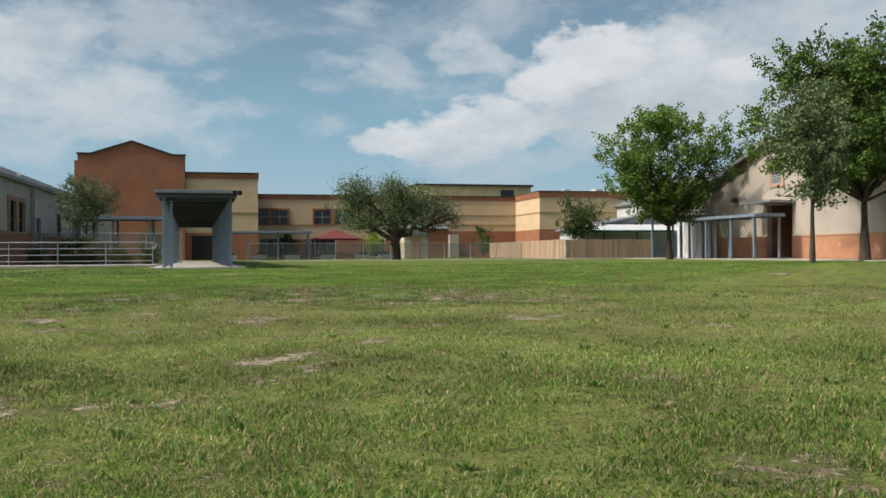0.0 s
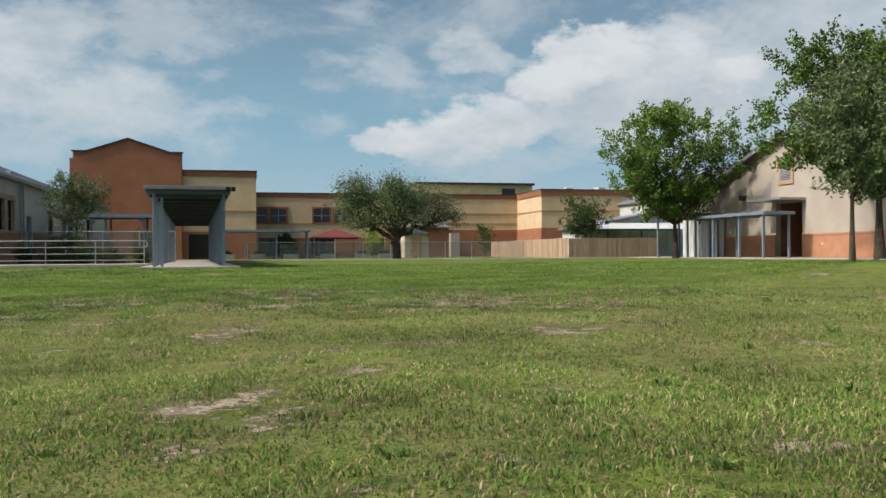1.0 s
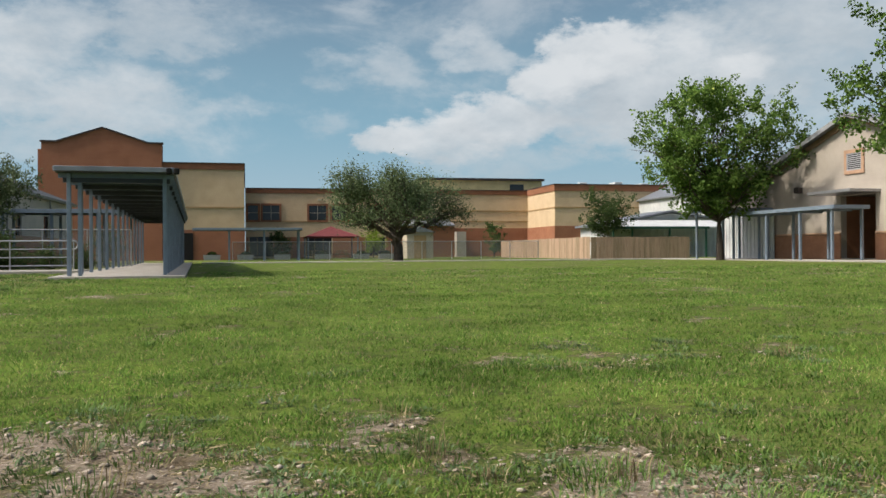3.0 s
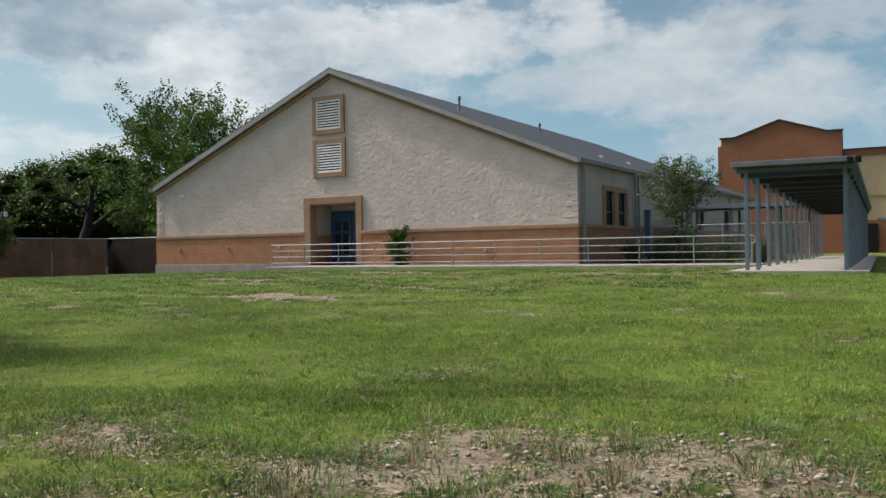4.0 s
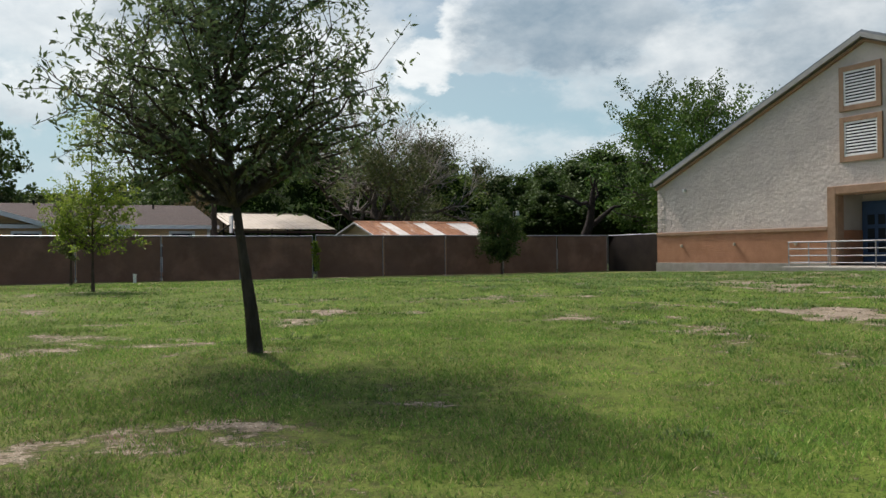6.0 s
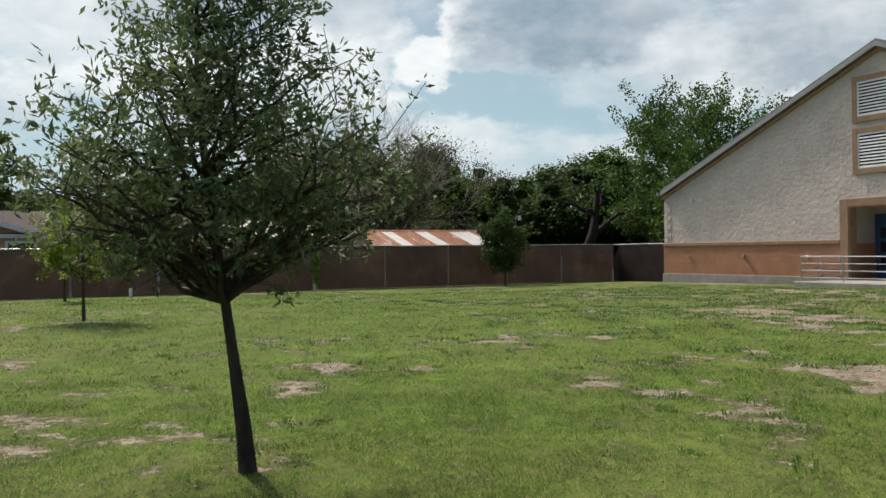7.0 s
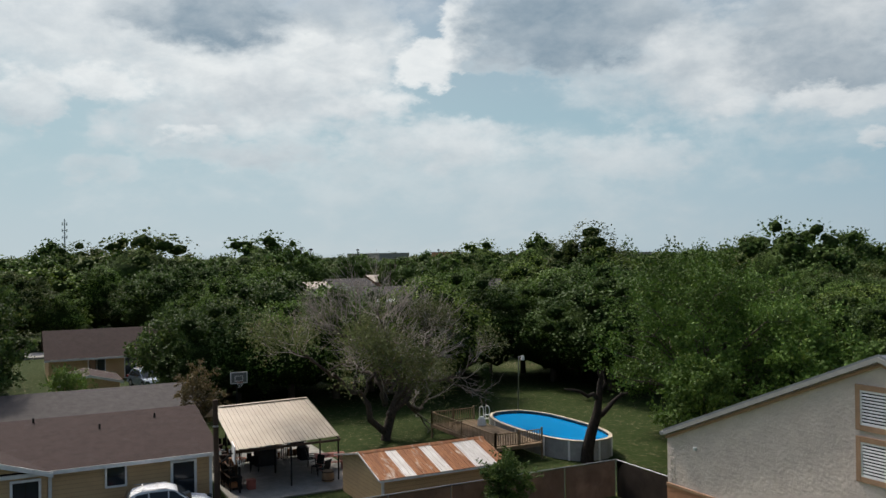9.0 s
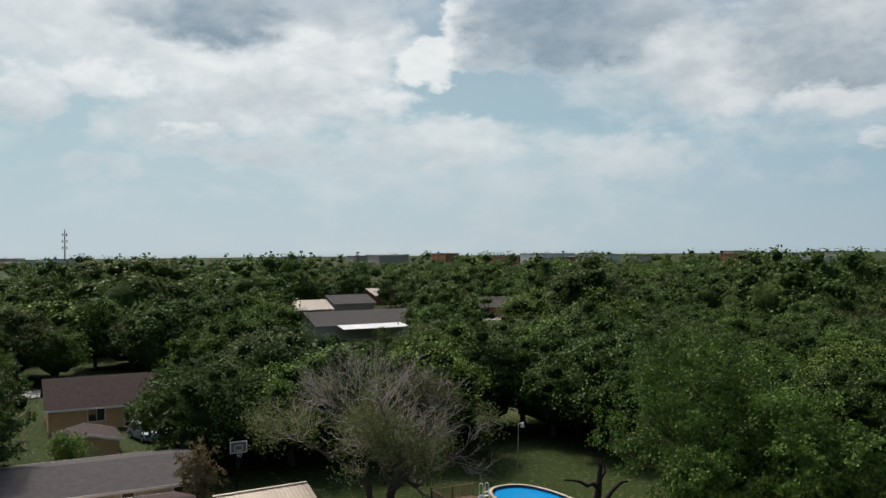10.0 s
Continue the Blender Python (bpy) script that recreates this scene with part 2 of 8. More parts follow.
# ---------- materials ----------
def material(name, base, dark=None, rough=0.8, metal=0.0, scale=6.0, grain=60.0, bump=0.15, bump_scale=None, spread=(0.35, 0.65), wear=None, wear_scale=1.2, wear_at=(0.6, 0.75),
             island=0.0, obj=0.0, courses=None, stripes=None, spec=0.4, stretch=(1, 1, 1), translucent=0.0, bump_dist=0.02, attribute=None, transparent=0.0):
    """A surface: two tones mixed by a coarse noise, fine grain, optional worn patches, courses (period z, joint) or stripes (axis, period)."""
    m = bpy.data.materials.new(name)
    m.use_nodes = True
    n, l = m.node_tree.nodes, m.node_tree.links
    p = n["Principled BSDF"]
    p.inputs["Roughness"].default_value, p.inputs["Metallic"].default_value = rough, metal
    p.inputs["Specular IOR Level"].default_value = min(spec, 0.15) if rough >= 0.8 else spec
    geo = n.new("ShaderNodeNewGeometry")
    mp = n.new("ShaderNodeMapping")
    mp.inputs["Scale"].default_value = stretch
    l.new(geo.outputs["Position"], mp.inputs[0])

    def tex(s, detail=6.0, roughness=0.6):
        t = n.new("ShaderNodeTexNoise")
        t.inputs["Scale"].default_value, t.inputs["Detail"].default_value, t.inputs["Roughness"].default_value = s, detail, roughness
        l.new(mp.outputs[0], t.inputs["Vector"])
        return t.outputs[0]

    def rng(v, lo, hi, a=0.0, b=1.0):
        r = n.new("ShaderNodeMapRange")
        for i, x in enumerate((lo, hi, a, b)):
            r.inputs[i + 1].default_value = x
        l.new(v, r.inputs[0])
        return r.outputs[0]

    def mix(f, a, b, blend="MIX"):
        x = n.new("ShaderNodeMix")
        x.data_type, x.blend_type = "RGBA", blend
        if isinstance(f, float):
            x.inputs[0].default_value = f
        else:
            l.new(f, x.inputs[0])
        for i, v in ((6, a), (7, b)):
            if isinstance(v, tuple):
                x.inputs[i].default_value = (*v, 1)
            else:
                l.new(v, x.inputs[i])
        return x.outputs[2]

    dark = dark or tuple(c * 0.78 for c in base)
    col = mix(rng(tex(scale), *spread), dark, base)
    fine = tex(grain, 3.0)
    col = mix(0.35, col, mix(rng(fine, 0.3, 0.7), (0.55, 0.55, 0.55), (1.0, 1.0, 1.0)), "MULTIPLY")
    if wear:
        col = mix(rng(tex(wear_scale, 8.0, 0.65), *wear_at), col, wear)
    for amount, out in ((island, "Random Per Island"), (obj, "Random")):
        if amount:
            src = geo.outputs[out] if out == "Random Per Island" else n.new("ShaderNodeObjectInfo").outputs[out]
            hsv = n.new("ShaderNodeHueSaturation")
            l.new(rng(src, 0.0, 1.0, 1 - amount, 1 + amount), hsv.inputs["Value"])
            l.new(rng(src, 0.0, 1.0, 0.5 + amount * 0.04, 0.5 - amount * 0.04), hsv.inputs["Hue"])
            l.new(col, hsv.inputs["Color"])
            col = hsv.outputs[0]
    height = rng(tex(bump_scale or grain, 8.0, 0.6), 0.3, 0.7)
    sep = None
    if courses or stripes:
        sep = n.new("ShaderNodeSeparateXYZ")
        l.new(geo.outputs["Position"], sep.inputs[0])
    if courses:
        period, joint, joint_col = courses
        fr = n.new("ShaderNodeMath")
        fr.operation = "FRACT"
        dv = n.new("ShaderNodeMath")
        dv.operation = "DIVIDE"
        l.new(sep.outputs[2], dv.inputs[0])
        dv.inputs[1].default_value = period
        l.new(dv.outputs[0], fr.inputs[0])
        j = n.new("ShaderNodeMath")
        j.operation = "LESS_THAN"
        l.new(fr.outputs[0], j.inputs[0])
        j.inputs[1].default_value = joint
        col = mix(j.outputs[0], col, joint_col)
        s = n.new("ShaderNodeMath")
        s.operation = "SUBTRACT"
        l.new(height, s.inputs[0])
        l.new(j.outputs[0], s.inputs[1])
        height = s.outputs[0]
    l.new(col, p.inputs["Base Color"])
    b = n.new("ShaderNodeBump")
    b.inputs["Strength"].default_value, b.inputs["Distance"].default_value = bump, bump_dist
    l.new(height, b.inputs["Height"])
    l.new(b.outputs[0], p.inputs["Normal"])
    r = rng(fine, 0.2, 0.8, max(rough - 0.1, 0.02), min(rough + 0.1, 1.0))
    l.new(r, p.inputs["Roughness"])
    if translucent or transparent:
        out = n["Material Output"]
        t = n.new("ShaderNodeBsdfTranslucent" if translucent else "ShaderNodeBsdfTransparent")
        if translucent:
            l.new(mix(0.5, col, (0.35, 0.5, 0.05), "MIX"), t.inputs[0])
        x = n.new("ShaderNodeMixShader")
        x.inputs[0].default_value = translucent or transparent
        l.new(p.outputs[0], x.inputs[1])
        l.new(t.outputs[0], x.inputs[2])
        l.new(x.outputs[0], out.inputs[0])
    return m


def leaf_material(name, a, b, dry, dry_share=0.06, translucent=0.28, per_tree=0.0, patch=0.11, gloss=0.15):
    m = bpy.data.materials.new(name)
    m.use_nodes = True
    n, l = m.node_tree.nodes, m.node_tree.links
    p = n["Principled BSDF"]
    p.inputs["Roughness"].default_value = 0.7
    p.inputs["Specular IOR Level"].default_value = gloss
    geo = n.new("ShaderNodeNewGeometry")
    ramp = n.new("ShaderNodeValToRGB")
    ramp.color_ramp.elements[0].color = (*a, 1)
    ramp.color_ramp.elements[1].color = (*dry, 1)
    ramp.color_ramp.elements[1].position = 1.0
    e = ramp.color_ramp.elements.new(1.0 - dry_share)
    e.color = (*b, 1)
    l.new(geo.outputs["Random Per Island"], ramp.inputs[0])
    t = n.new("ShaderNodeTexNoise")
    t.inputs["Scale"].default_value, t.inputs["Detail"].default_value = patch, 4.0
    l.new(geo.outputs["Position"], t.inputs["Vector"])
    hsv = n.new("ShaderNodeHueSaturation")
    r = n.new("ShaderNodeMapRange")
    for i, v in enumerate((0.32, 0.68, 0.6, 1.35)):
        r.inputs[i + 1].default_value = v
    l.new(t.outputs[0], r.inputs[0])
    if per_tree:
        info, one, prod = n.new("ShaderNodeObjectInfo"), n.new("ShaderNodeMapRange"), n.new("ShaderNodeMath")
        one.inputs[3].default_value, one.inputs[4].default_value = 1 - per_tree, 1 + per_tree
        prod.operation = "MULTIPLY"
        l.new(info.outputs["Random"], one.inputs[0])
        l.new(one.outputs[0], prod.inputs[0])
        l.new(r.outputs[0], prod.inputs[1])
        l.new(prod.outputs[0], hsv.inputs["Value"])
    else:
        l.new(r.outputs[0], hsv.inputs["Value"])
    l.new(ramp.outputs[0], hsv.inputs["Color"])
    l.new(hsv.outputs[0], p.inputs["Base Color"])
    tr = n.new("ShaderNodeBsdfTranslucent")
    l.new(hsv.outputs[0], tr.inputs[0])
    x = n.new("ShaderNodeMixShader")
    x.inputs[0].default_value = translucent
    l.new(p.outputs[0], x.inputs[1])
    l.new(tr.outputs[0], x.inputs[2])
    l.new(x.outputs[0], n["Material Output"].inputs[0])
    return m


def glass_material(name, tint=(0.02, 0.025, 0.03), rough=0.06):
    m = bpy.data.materials.new(name)
    m.use_nodes = True
    p = m.node_tree.nodes["Principled BSDF"]
    p.inputs["Base Color"].default_value = (*tint, 1)
    p.inputs["Roughness"].default_value = rough
    p.inputs["Specular IOR Level"].default_value = 0.3
    return m


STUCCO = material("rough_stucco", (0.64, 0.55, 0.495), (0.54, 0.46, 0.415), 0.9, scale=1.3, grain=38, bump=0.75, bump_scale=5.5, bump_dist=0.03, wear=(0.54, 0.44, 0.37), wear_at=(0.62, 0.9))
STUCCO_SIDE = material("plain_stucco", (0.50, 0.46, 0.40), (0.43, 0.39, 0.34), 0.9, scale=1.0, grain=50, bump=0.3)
STUCCO_PALE = material("pale_block_wall", (0.37, 0.325, 0.27), (0.32, 0.28, 0.235), 0.9, scale=1.0, grain=40, bump=0.3, courses=(0.2, 0.05, (0.33, 0.29, 0.24)))
BAND = material("orange_split_face_block", (0.46, 0.235, 0.135), (0.37, 0.18, 0.10), 0.9, scale=2.0, grain=45, bump=0.6, courses=(0.1, 0.12, (0.36, 0.18, 0.11)), wear=(0.5, 0.33, 0.22), wear_at=(0.66, 0.95))
TRIM = material("tan_trim_paint", (0.40, 0.25, 0.16), None, 0.8, scale=3, grain=60, bump=0.2)
CREAM = material("cream_split_face_block", (0.56, 0.42, 0.265), (0.49, 0.365, 0.225), 0.9, scale=0.8, grain=25, bump=0.4, courses=(0.2, 0.06, (0.48, 0.36, 0.23)))
CREAM_TRIM = material("cream_trim_band", (0.42, 0.28, 0.14), None, 0.85, scale=2)
BRICK = material("red_brown_brick", (0.31, 0.135, 0.075), (0.25, 0.105, 0.058), 0.9, scale=0.7, grain=22, bump=0.4, courses=(0.1, 0.13, (0.29, 0.14, 0.085)))
BROWN_BAND = material("brown_parapet", (0.26, 0.115, 0.062), None, 0.85, scale=1.5, grain=30)
CAP = material("dark_metal_coping", (0.06, 0.045, 0.04), None, 0.5, 0.3, scale=3)
SEAM_ROOF = material("grey_metal_roof", (0.23, 0.245, 0.26), (0.185, 0.195, 0.21), 0.45, 0.35, scale=2.5, grain=40, bump=0.05)
RAKE_WHITE = material("off_white_rake_paint", (0.36, 0.35, 0.33), (0.30, 0.29, 0.275), 0.7, scale=3)
FASCIA = material("painted_fascia", (0.27, 0.275, 0.28), None, 0.7, scale=3)
GALV = material("galvanised_steel", (0.40, 0.40, 0.405), (0.30, 0.30, 0.31), 0.42, 0.7, scale=8, grain=80, bump=0.04)
BLUE_STEEL = material("blue_grey_painted_steel", (0.19, 0.235, 0.285), (0.15, 0.19, 0.23), 0.5, 0.2, scale=4, grain=70, bump=0.05, wear=(0.26, 0.28, 0.3), wear_at=(0.62, 0.8))
DECK_STEEL = material("ribbed_steel_deck", (0.045, 0.05, 0.055), (0.03, 0.034, 0.038), 0.5, 0.4, scale=2.5, grain=50, bump=0.08)
DOOR_BLUE = material("blue_door_paint", (0.035, 0.075, 0.16), None, 0.45, scale=5, grain=60, bump=0.04)
CONCRETE = material("concrete", (0.36, 0.335, 0.295), (0.27, 0.25, 0.22), 0.9, scale=2.5, grain=70, bump=0.25, wear=(0.28, 0.25, 0.2), wear_at=(0.6, 0.85))
WHITE_PAINT = material("white_paint", (0.75, 0.74, 0.71), (0.66, 0.65, 0.62), 0.6, scale=5, grain=70, bump=0.05)
DARK = material("dark_void", (0.018, 0.017, 0.016), None, 0.9, scale=5)
FENCE_WOOD = material("weathered_pine", (0.40, 0.285, 0.19), (0.29, 0.20, 0.13), 0.85, scale=2, grain=30, bump=0.3, obj=0.22, stretch=(6, 6, 0.5))
FABRIC = material("brown_privacy_mesh", (0.155, 0.118, 0.097), (0.122, 0.092, 0.076), 0.85, scale=1.2, grain=150, bump=0.2, wear=(0.215, 0.163, 0.134), wear_scale=0.8, wear_at=(0.5, 0.8))
# darker copy of the brown mesh, toned for the south-facing section's shade
FABRIC_SHADED = material("shade_toned_privacy_mesh", (0.08, 0.06, 0.05), (0.055, 0.042, 0.036), 0.85, scale=1.2, grain=150, bump=0.2)
CHAIN = material("chain_link", (0.35, 0.36, 0.36), None, 0.5, 0.6, transparent=0.8)
SIDING = material("ochre_siding", (0.60, 0.40, 0.205), (0.53, 0.35, 0.18), 0.75, scale=1.2, grain=50, bump=0.5, courses=(0.2, 0.09, (0.36, 0.23, 0.115)))
SHINGLE = material("brown_shingles", (0.042, 0.025, 0.022), (0.03, 0.018, 0.016), 0.95, scale=2.2, grain=18, bump=0.5, wear=(0.05, 0.036, 0.033), wear_at=(0.58, 0.8))
SHINGLE_GREY = material("grey_shingles", (0.062, 0.055, 0.053), (0.045, 0.04, 0.039), 0.95, scale=2.2, grain=18, bump=0.5)
CARPORT_TIN = material("faded_tan_tin", (0.29, 0.245, 0.185), (0.235, 0.195, 0.145), 0.55, 0.3, scale=0.9, grain=40, bump=0.05, wear=(0.25, 0.19, 0.135), wear_at=(0.6, 0.85))
RUST = material("rusty_tin", (0.30, 0.135, 0.06), (0.20, 0.085, 0.04), 0.8, 0.2, scale=2.2, grain=30, bump=0.2, wear=(0.40, 0.34, 0.28), wear_scale=1.4, wear_at=(0.56, 0.68), stretch=(0.5, 2, 1))
PALE_TIN = material("bleached_tin", (0.55, 0.53, 0.5), (0.43, 0.39, 0.35), 0.55, 0.3, scale=2, grain=30, bump=0.1, wear=(0.34, 0.2, 0.12), wear_at=(0.62, 0.8), stretch=(0.5, 2, 1))
POOL_LINER = material("blue_pool_liner", (0.015, 0.20, 0.42), (0.012, 0.17, 0.38), 0.5, scale=1.0, grain=10, bump=0.05)
POOL_WALL = material("grey_pool_panel", (0.36, 0.35, 0.33), (0.29, 0.28, 0.265), 0.6, 0.1, scale=3)
DECK_WOOD = material("deck_timber", (0.25, 0.175, 0.105), (0.18, 0.125, 0.075), 0.85, scale=3, grain=30, bump=0.3, obj=0.2)
BARK = material("grey_brown_bark", (0.12, 0.095, 0.075), (0.055, 0.043, 0.034), 0.95, scale=14, grain=40, bump=1.0, bump_dist=0.03, stretch=(1, 1, 0.35))
BARK_PALE = material("pale_dead_wood", (0.34, 0.30, 0.26), (0.22, 0.19, 0.165), 0.95, scale=8, grain=40, bump=0.6, stretch=(1, 1, 0.4))
BARK_DARK = material("dark_dead_bark", (0.04, 0.03, 0.023), (0.02, 0.015, 0.012), 0.95, scale=8, grain=40, bump=1.0, bump_dist=0.03, stretch=(1, 1, 0.4))
LEAF_OAK = leaf_material("oak_leaves", (0.052, 0.08, 0.03), (0.145, 0.19, 0.08), (0.23, 0.23, 0.11), gloss=0.3)
LEAF_DARK = leaf_material("dark_leaves", (0.03, 0.055, 0.014), (0.085, 0.13, 0.034), (0.13, 0.15, 0.04))
LEAF_BRIGHT = leaf_material("bright_leaves", (0.055, 0.11, 0.018), (0.14, 0.22, 0.042), (0.22, 0.27, 0.06))
LEAF_MID = leaf_material("mid_green_leaves", (0.045, 0.084, 0.015), (0.10, 0.168, 0.03), (0.16, 0.20, 0.042), 0.06, 0.18)
LEAF_LIME = leaf_material("lime_leaves", (0.12, 0.19, 0.022), (0.26, 0.33, 0.05), (0.36, 0.36, 0.08), 0.06, 0.4)
LEAF_OLIVE = leaf_material("olive_leaves", (0.06, 0.08, 0.027), (0.14, 0.155, 0.06), (0.16, 0.12, 0.06))
LEAF_BROWN = leaf_material("browning_leaves", (0.07, 0.06, 0.025), (0.14, 0.105, 0.05), (0.18, 0.12, 0.07))
# concrete with the carport's shade put into its base colour; worn patches on top
PATIO = material("shaded_patio_concrete", (0.27, 0.255, 0.23), (0.2, 0.19, 0.17), 0.9, scale=2.5, grain=70, bump=0.25, wear=(0.15, 0.135, 0.11), wear_at=(0.55, 0.85))
WOOD_GREEN = leaf_material("wood_leaves_green", (0.0594, 0.106, 0.0157), (0.0982, 0.158, 0.0272), (0.129, 0.178, 0.0338), 0.1, 0.14, 0.3, 0.3)
WOOD_DARK = leaf_material("wood_leaves_dark", (0.0421, 0.0754, 0.0148), (0.0712, 0.118, 0.0249), (0.0925, 0.134, 0.0304), 0.1, 0.14, 0.3, 0.3)
WOOD_OLIVE = leaf_material("wood_leaves_olive", (0.0632, 0.0829, 0.0227), (0.101, 0.124, 0.036), (0.11, 0.115, 0.0381), 0.1, 0.14, 0.25, 0.3)
WOOD_LIME = leaf_material("wood_leaves_lime", (0.0861, 0.139, 0.0193), (0.132, 0.18, 0.0299), (0.166, 0.196, 0.0423), 0.1, 0.14, 0.25, 0.3)
WOOD_BROWN = leaf_material("wood_leaves_brown", (0.0671, 0.0571, 0.0263), (0.108, 0.083, 0.0384), (0.12, 0.0802, 0.0423), 0.1, 0.2, 0.2, 0.35)
# darker than the leaves: shade inside a crown put into the colour
CORE = material("shade_dark_foliage", (0.055, 0.09, 0.021), (0.028, 0.048, 0.012), 0.98, scale=7.0, grain=30, bump=1.0, bump_dist=0.25, spread=(0.45, 0.6), spec=0.03)
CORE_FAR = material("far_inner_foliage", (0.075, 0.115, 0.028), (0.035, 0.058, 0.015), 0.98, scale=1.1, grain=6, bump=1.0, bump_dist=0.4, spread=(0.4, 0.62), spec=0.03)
GLASS = glass_material("window_glass")
CAR_PAINT = material("silver_car_paint", (0.70, 0.71, 0.72), (0.66, 0.67, 0.68), 0.25, 0.0, scale=4, grain=90, bump=0.0, spec=0.6)
CAR_PAINT_BLUE = material("blue_grey_car_paint", (0.22, 0.27, 0.33), None, 0.25, 0.3, scale=4, bump=0.0, spec=0.6)
CAR_PAINT_WHITE = material("white_car_paint", (0.72, 0.72, 0.72), None, 0.3, 0.0, scale=4, bump=0.0, spec=0.6)
RUBBER = material("black_rubber", (0.02, 0.02, 0.02), None, 0.85, scale=10)
RED_LAMP = material("red_lamp_lens", (0.35, 0.01, 0.01), None, 0.2, scale=10, bump=0.0)
RED_CANVAS = material("faded_red_canvas", (0.15, 0.04, 0.04), None, 0.85, scale=2, grain=60)
GREEN_TRIM = material("green_metal_trim", (0.03, 0.10, 0.06), None, 0.5, 0.2, scale=3)
RIBBED_WHITE = material("white_ribbed_metal", (0.56, 0.57, 0.55), (0.47, 0.48, 0.465), 0.5, 0.1, scale=1.5)
POLE_WOOD = material("tarred_pole_timber", (0.075, 0.05, 0.036), None, 0.95, scale=6, grain=40, bump=0.5, stretch=(1, 1, 0.2))
STONE = material("pale_limestone_pebbles", (0.42, 0.36, 0.28), (0.3, 0.25, 0.19), 0.9, scale=20, island=0.3)
ORANGE_RIM = material("orange_rim", (0.4, 0.09, 0.03), None, 0.5, scale=5)
BEIGE = material("beige_panel", (0.5, 0.43, 0.32), None, 0.8, scale=1.5)
PINK_PLASTIC = material("faded_red_plastic", (0.35, 0.1, 0.07), None, 0.6, scale=5)


# ---------- building helpers ----------
def ident(label="", category="", group="", kind=""):
    return dict(label=label, category=category, group=group, kind=kind)


def thing(name, at, label, category, group="", kind=""):
    ob = new(name)
    ob.empty_display_size = 0.2
    ob.location = at
    return tagged(ob, label, category, group, kind)


def placed(ob):
    return placed(ob.parent) @ ob.matrix_parent_inverse @ ob.matrix_basis if ob.parent else ob.matrix_basis.copy()


def link_mesh(name, me, mat, parent=None, label=""):
    ob = new(name, me)
    if mat is not None:
        me.materials.append(mat)
    if parent is not None:
        ob.parent = parent
        ob.matrix_parent_inverse = placed(parent).inverted()
    if label:
        ob["label"] = label
    return ob


def part(name, bm, mat, parent=None, label=""):
    bmesh.ops.recalc_face_normals(bm, faces=bm.faces)
    me = bpy.data.meshes.new(name)
    bm.to_mesh(me)
    bm.free()
    return link_mesh(name, me, mat, parent, label)


def np_mesh(name, verts, quads=None, tris=None, smooth=False):
    """A mesh from arrays of places and of corner numbers."""
    me = bpy.data.meshes.new(name)
    verts = np.asarray(verts, dtype=np.float32)
    q = np.zeros((0, 4), int) if quads is None else np.asarray(quads)
    t = np.zeros((0, 3), int) if tris is None else np.asarray(tris)
    me.vertices.add(len(verts))
    me.vertices.foreach_set("co", verts.ravel())
    loops = np.concatenate([q.ravel(), t.ravel()]).astype(np.int32)
    me.loops.add(len(loops))
    me.loops.foreach_set("vertex_index", loops)
    starts = np.concatenate([np.arange(len(q)) * 4, len(q) * 4 + np.arange(len(t)) * 3]).astype(np.int32)
    me.polygons.add(len(starts))
    me.polygons.foreach_set("loop_start", starts)
    if smooth:
        me.polygons.foreach_set("use_smooth", np.ones(len(starts), dtype=bool))
    me.update(calc_edges=True)
    return me


def box(bm, x0, x1, y0, y1, z0, z1, bevel=0.0):
    vs = [bm.verts.new((x, y, z)) for z in (z0, z1) for y in (y0, y1) for x in (x0, x1)]
    fs = [bm.faces.new([vs[i] for i in f]) for f in ((0, 2, 3, 1), (4, 5, 7, 6), (0, 1, 5, 4), (2, 6, 7, 3), (0, 4, 6, 2), (1, 3, 7, 5))]
    if bevel:
        es = {e for f in fs for e in f.edges}
        bmesh.ops.bevel(bm, geom=list(es), offset=bevel, segments=1, affect="EDGES")
    return bm


def a_box(x0, x1, y0, y1, z0, z1, bevel=0.0):
    return box(bmesh.new(), min(x0, x1), max(x0, x1), min(y0, y1), max(y0, y1), z0, z1, bevel)


def extrude(bm, points, shift):
    """A closed flat outline, pushed along shift into a solid."""
    a = [bm.verts.new(p) for p in points]
    b = [bm.verts.new(Vector(p) + Vector(shift)) for p in points]
    bm.faces.new(a)
    bm.faces.new(b[::-1])
    for i in range(len(a)):
        j = (i + 1) % len(a)
        bm.faces.new((a[i], b[i], b[j], a[j]))
    return bm


def solid(points, shift):
    return extrude(bmesh.new(), points, shift)


def rod(bm, p0, p1, r0, r1=None, sides=8):
    p0, p1 = Vector(p0), Vector(p1)
    r1 = r0 if r1 is None else r1
    d = (p1 - p0).normalized()
    u = d.orthogonal().normalized()
    v = d.cross(u)
    rings = []
    for p, r in ((p0, r0), (p1, r1)):
        rings.append([bm.verts.new(p + (u * math.cos(a) + v * math.sin(a)) * r) for a in (2 * math.pi * i / sides for i in range(sides))])
    bm.faces.new(rings[0][::-1])
    bm.faces.new(rings[1])
    for i in range(sides):
        j = (i + 1) % sides
        bm.faces.new((rings[0][i], rings[0][j], rings[1][j], rings[1][i]))
    return bm


def a_rod(p0, p1, r0, r1=None, sides=8):
    return rod(bmesh.new(), p0, p1, r0, r1, sides)


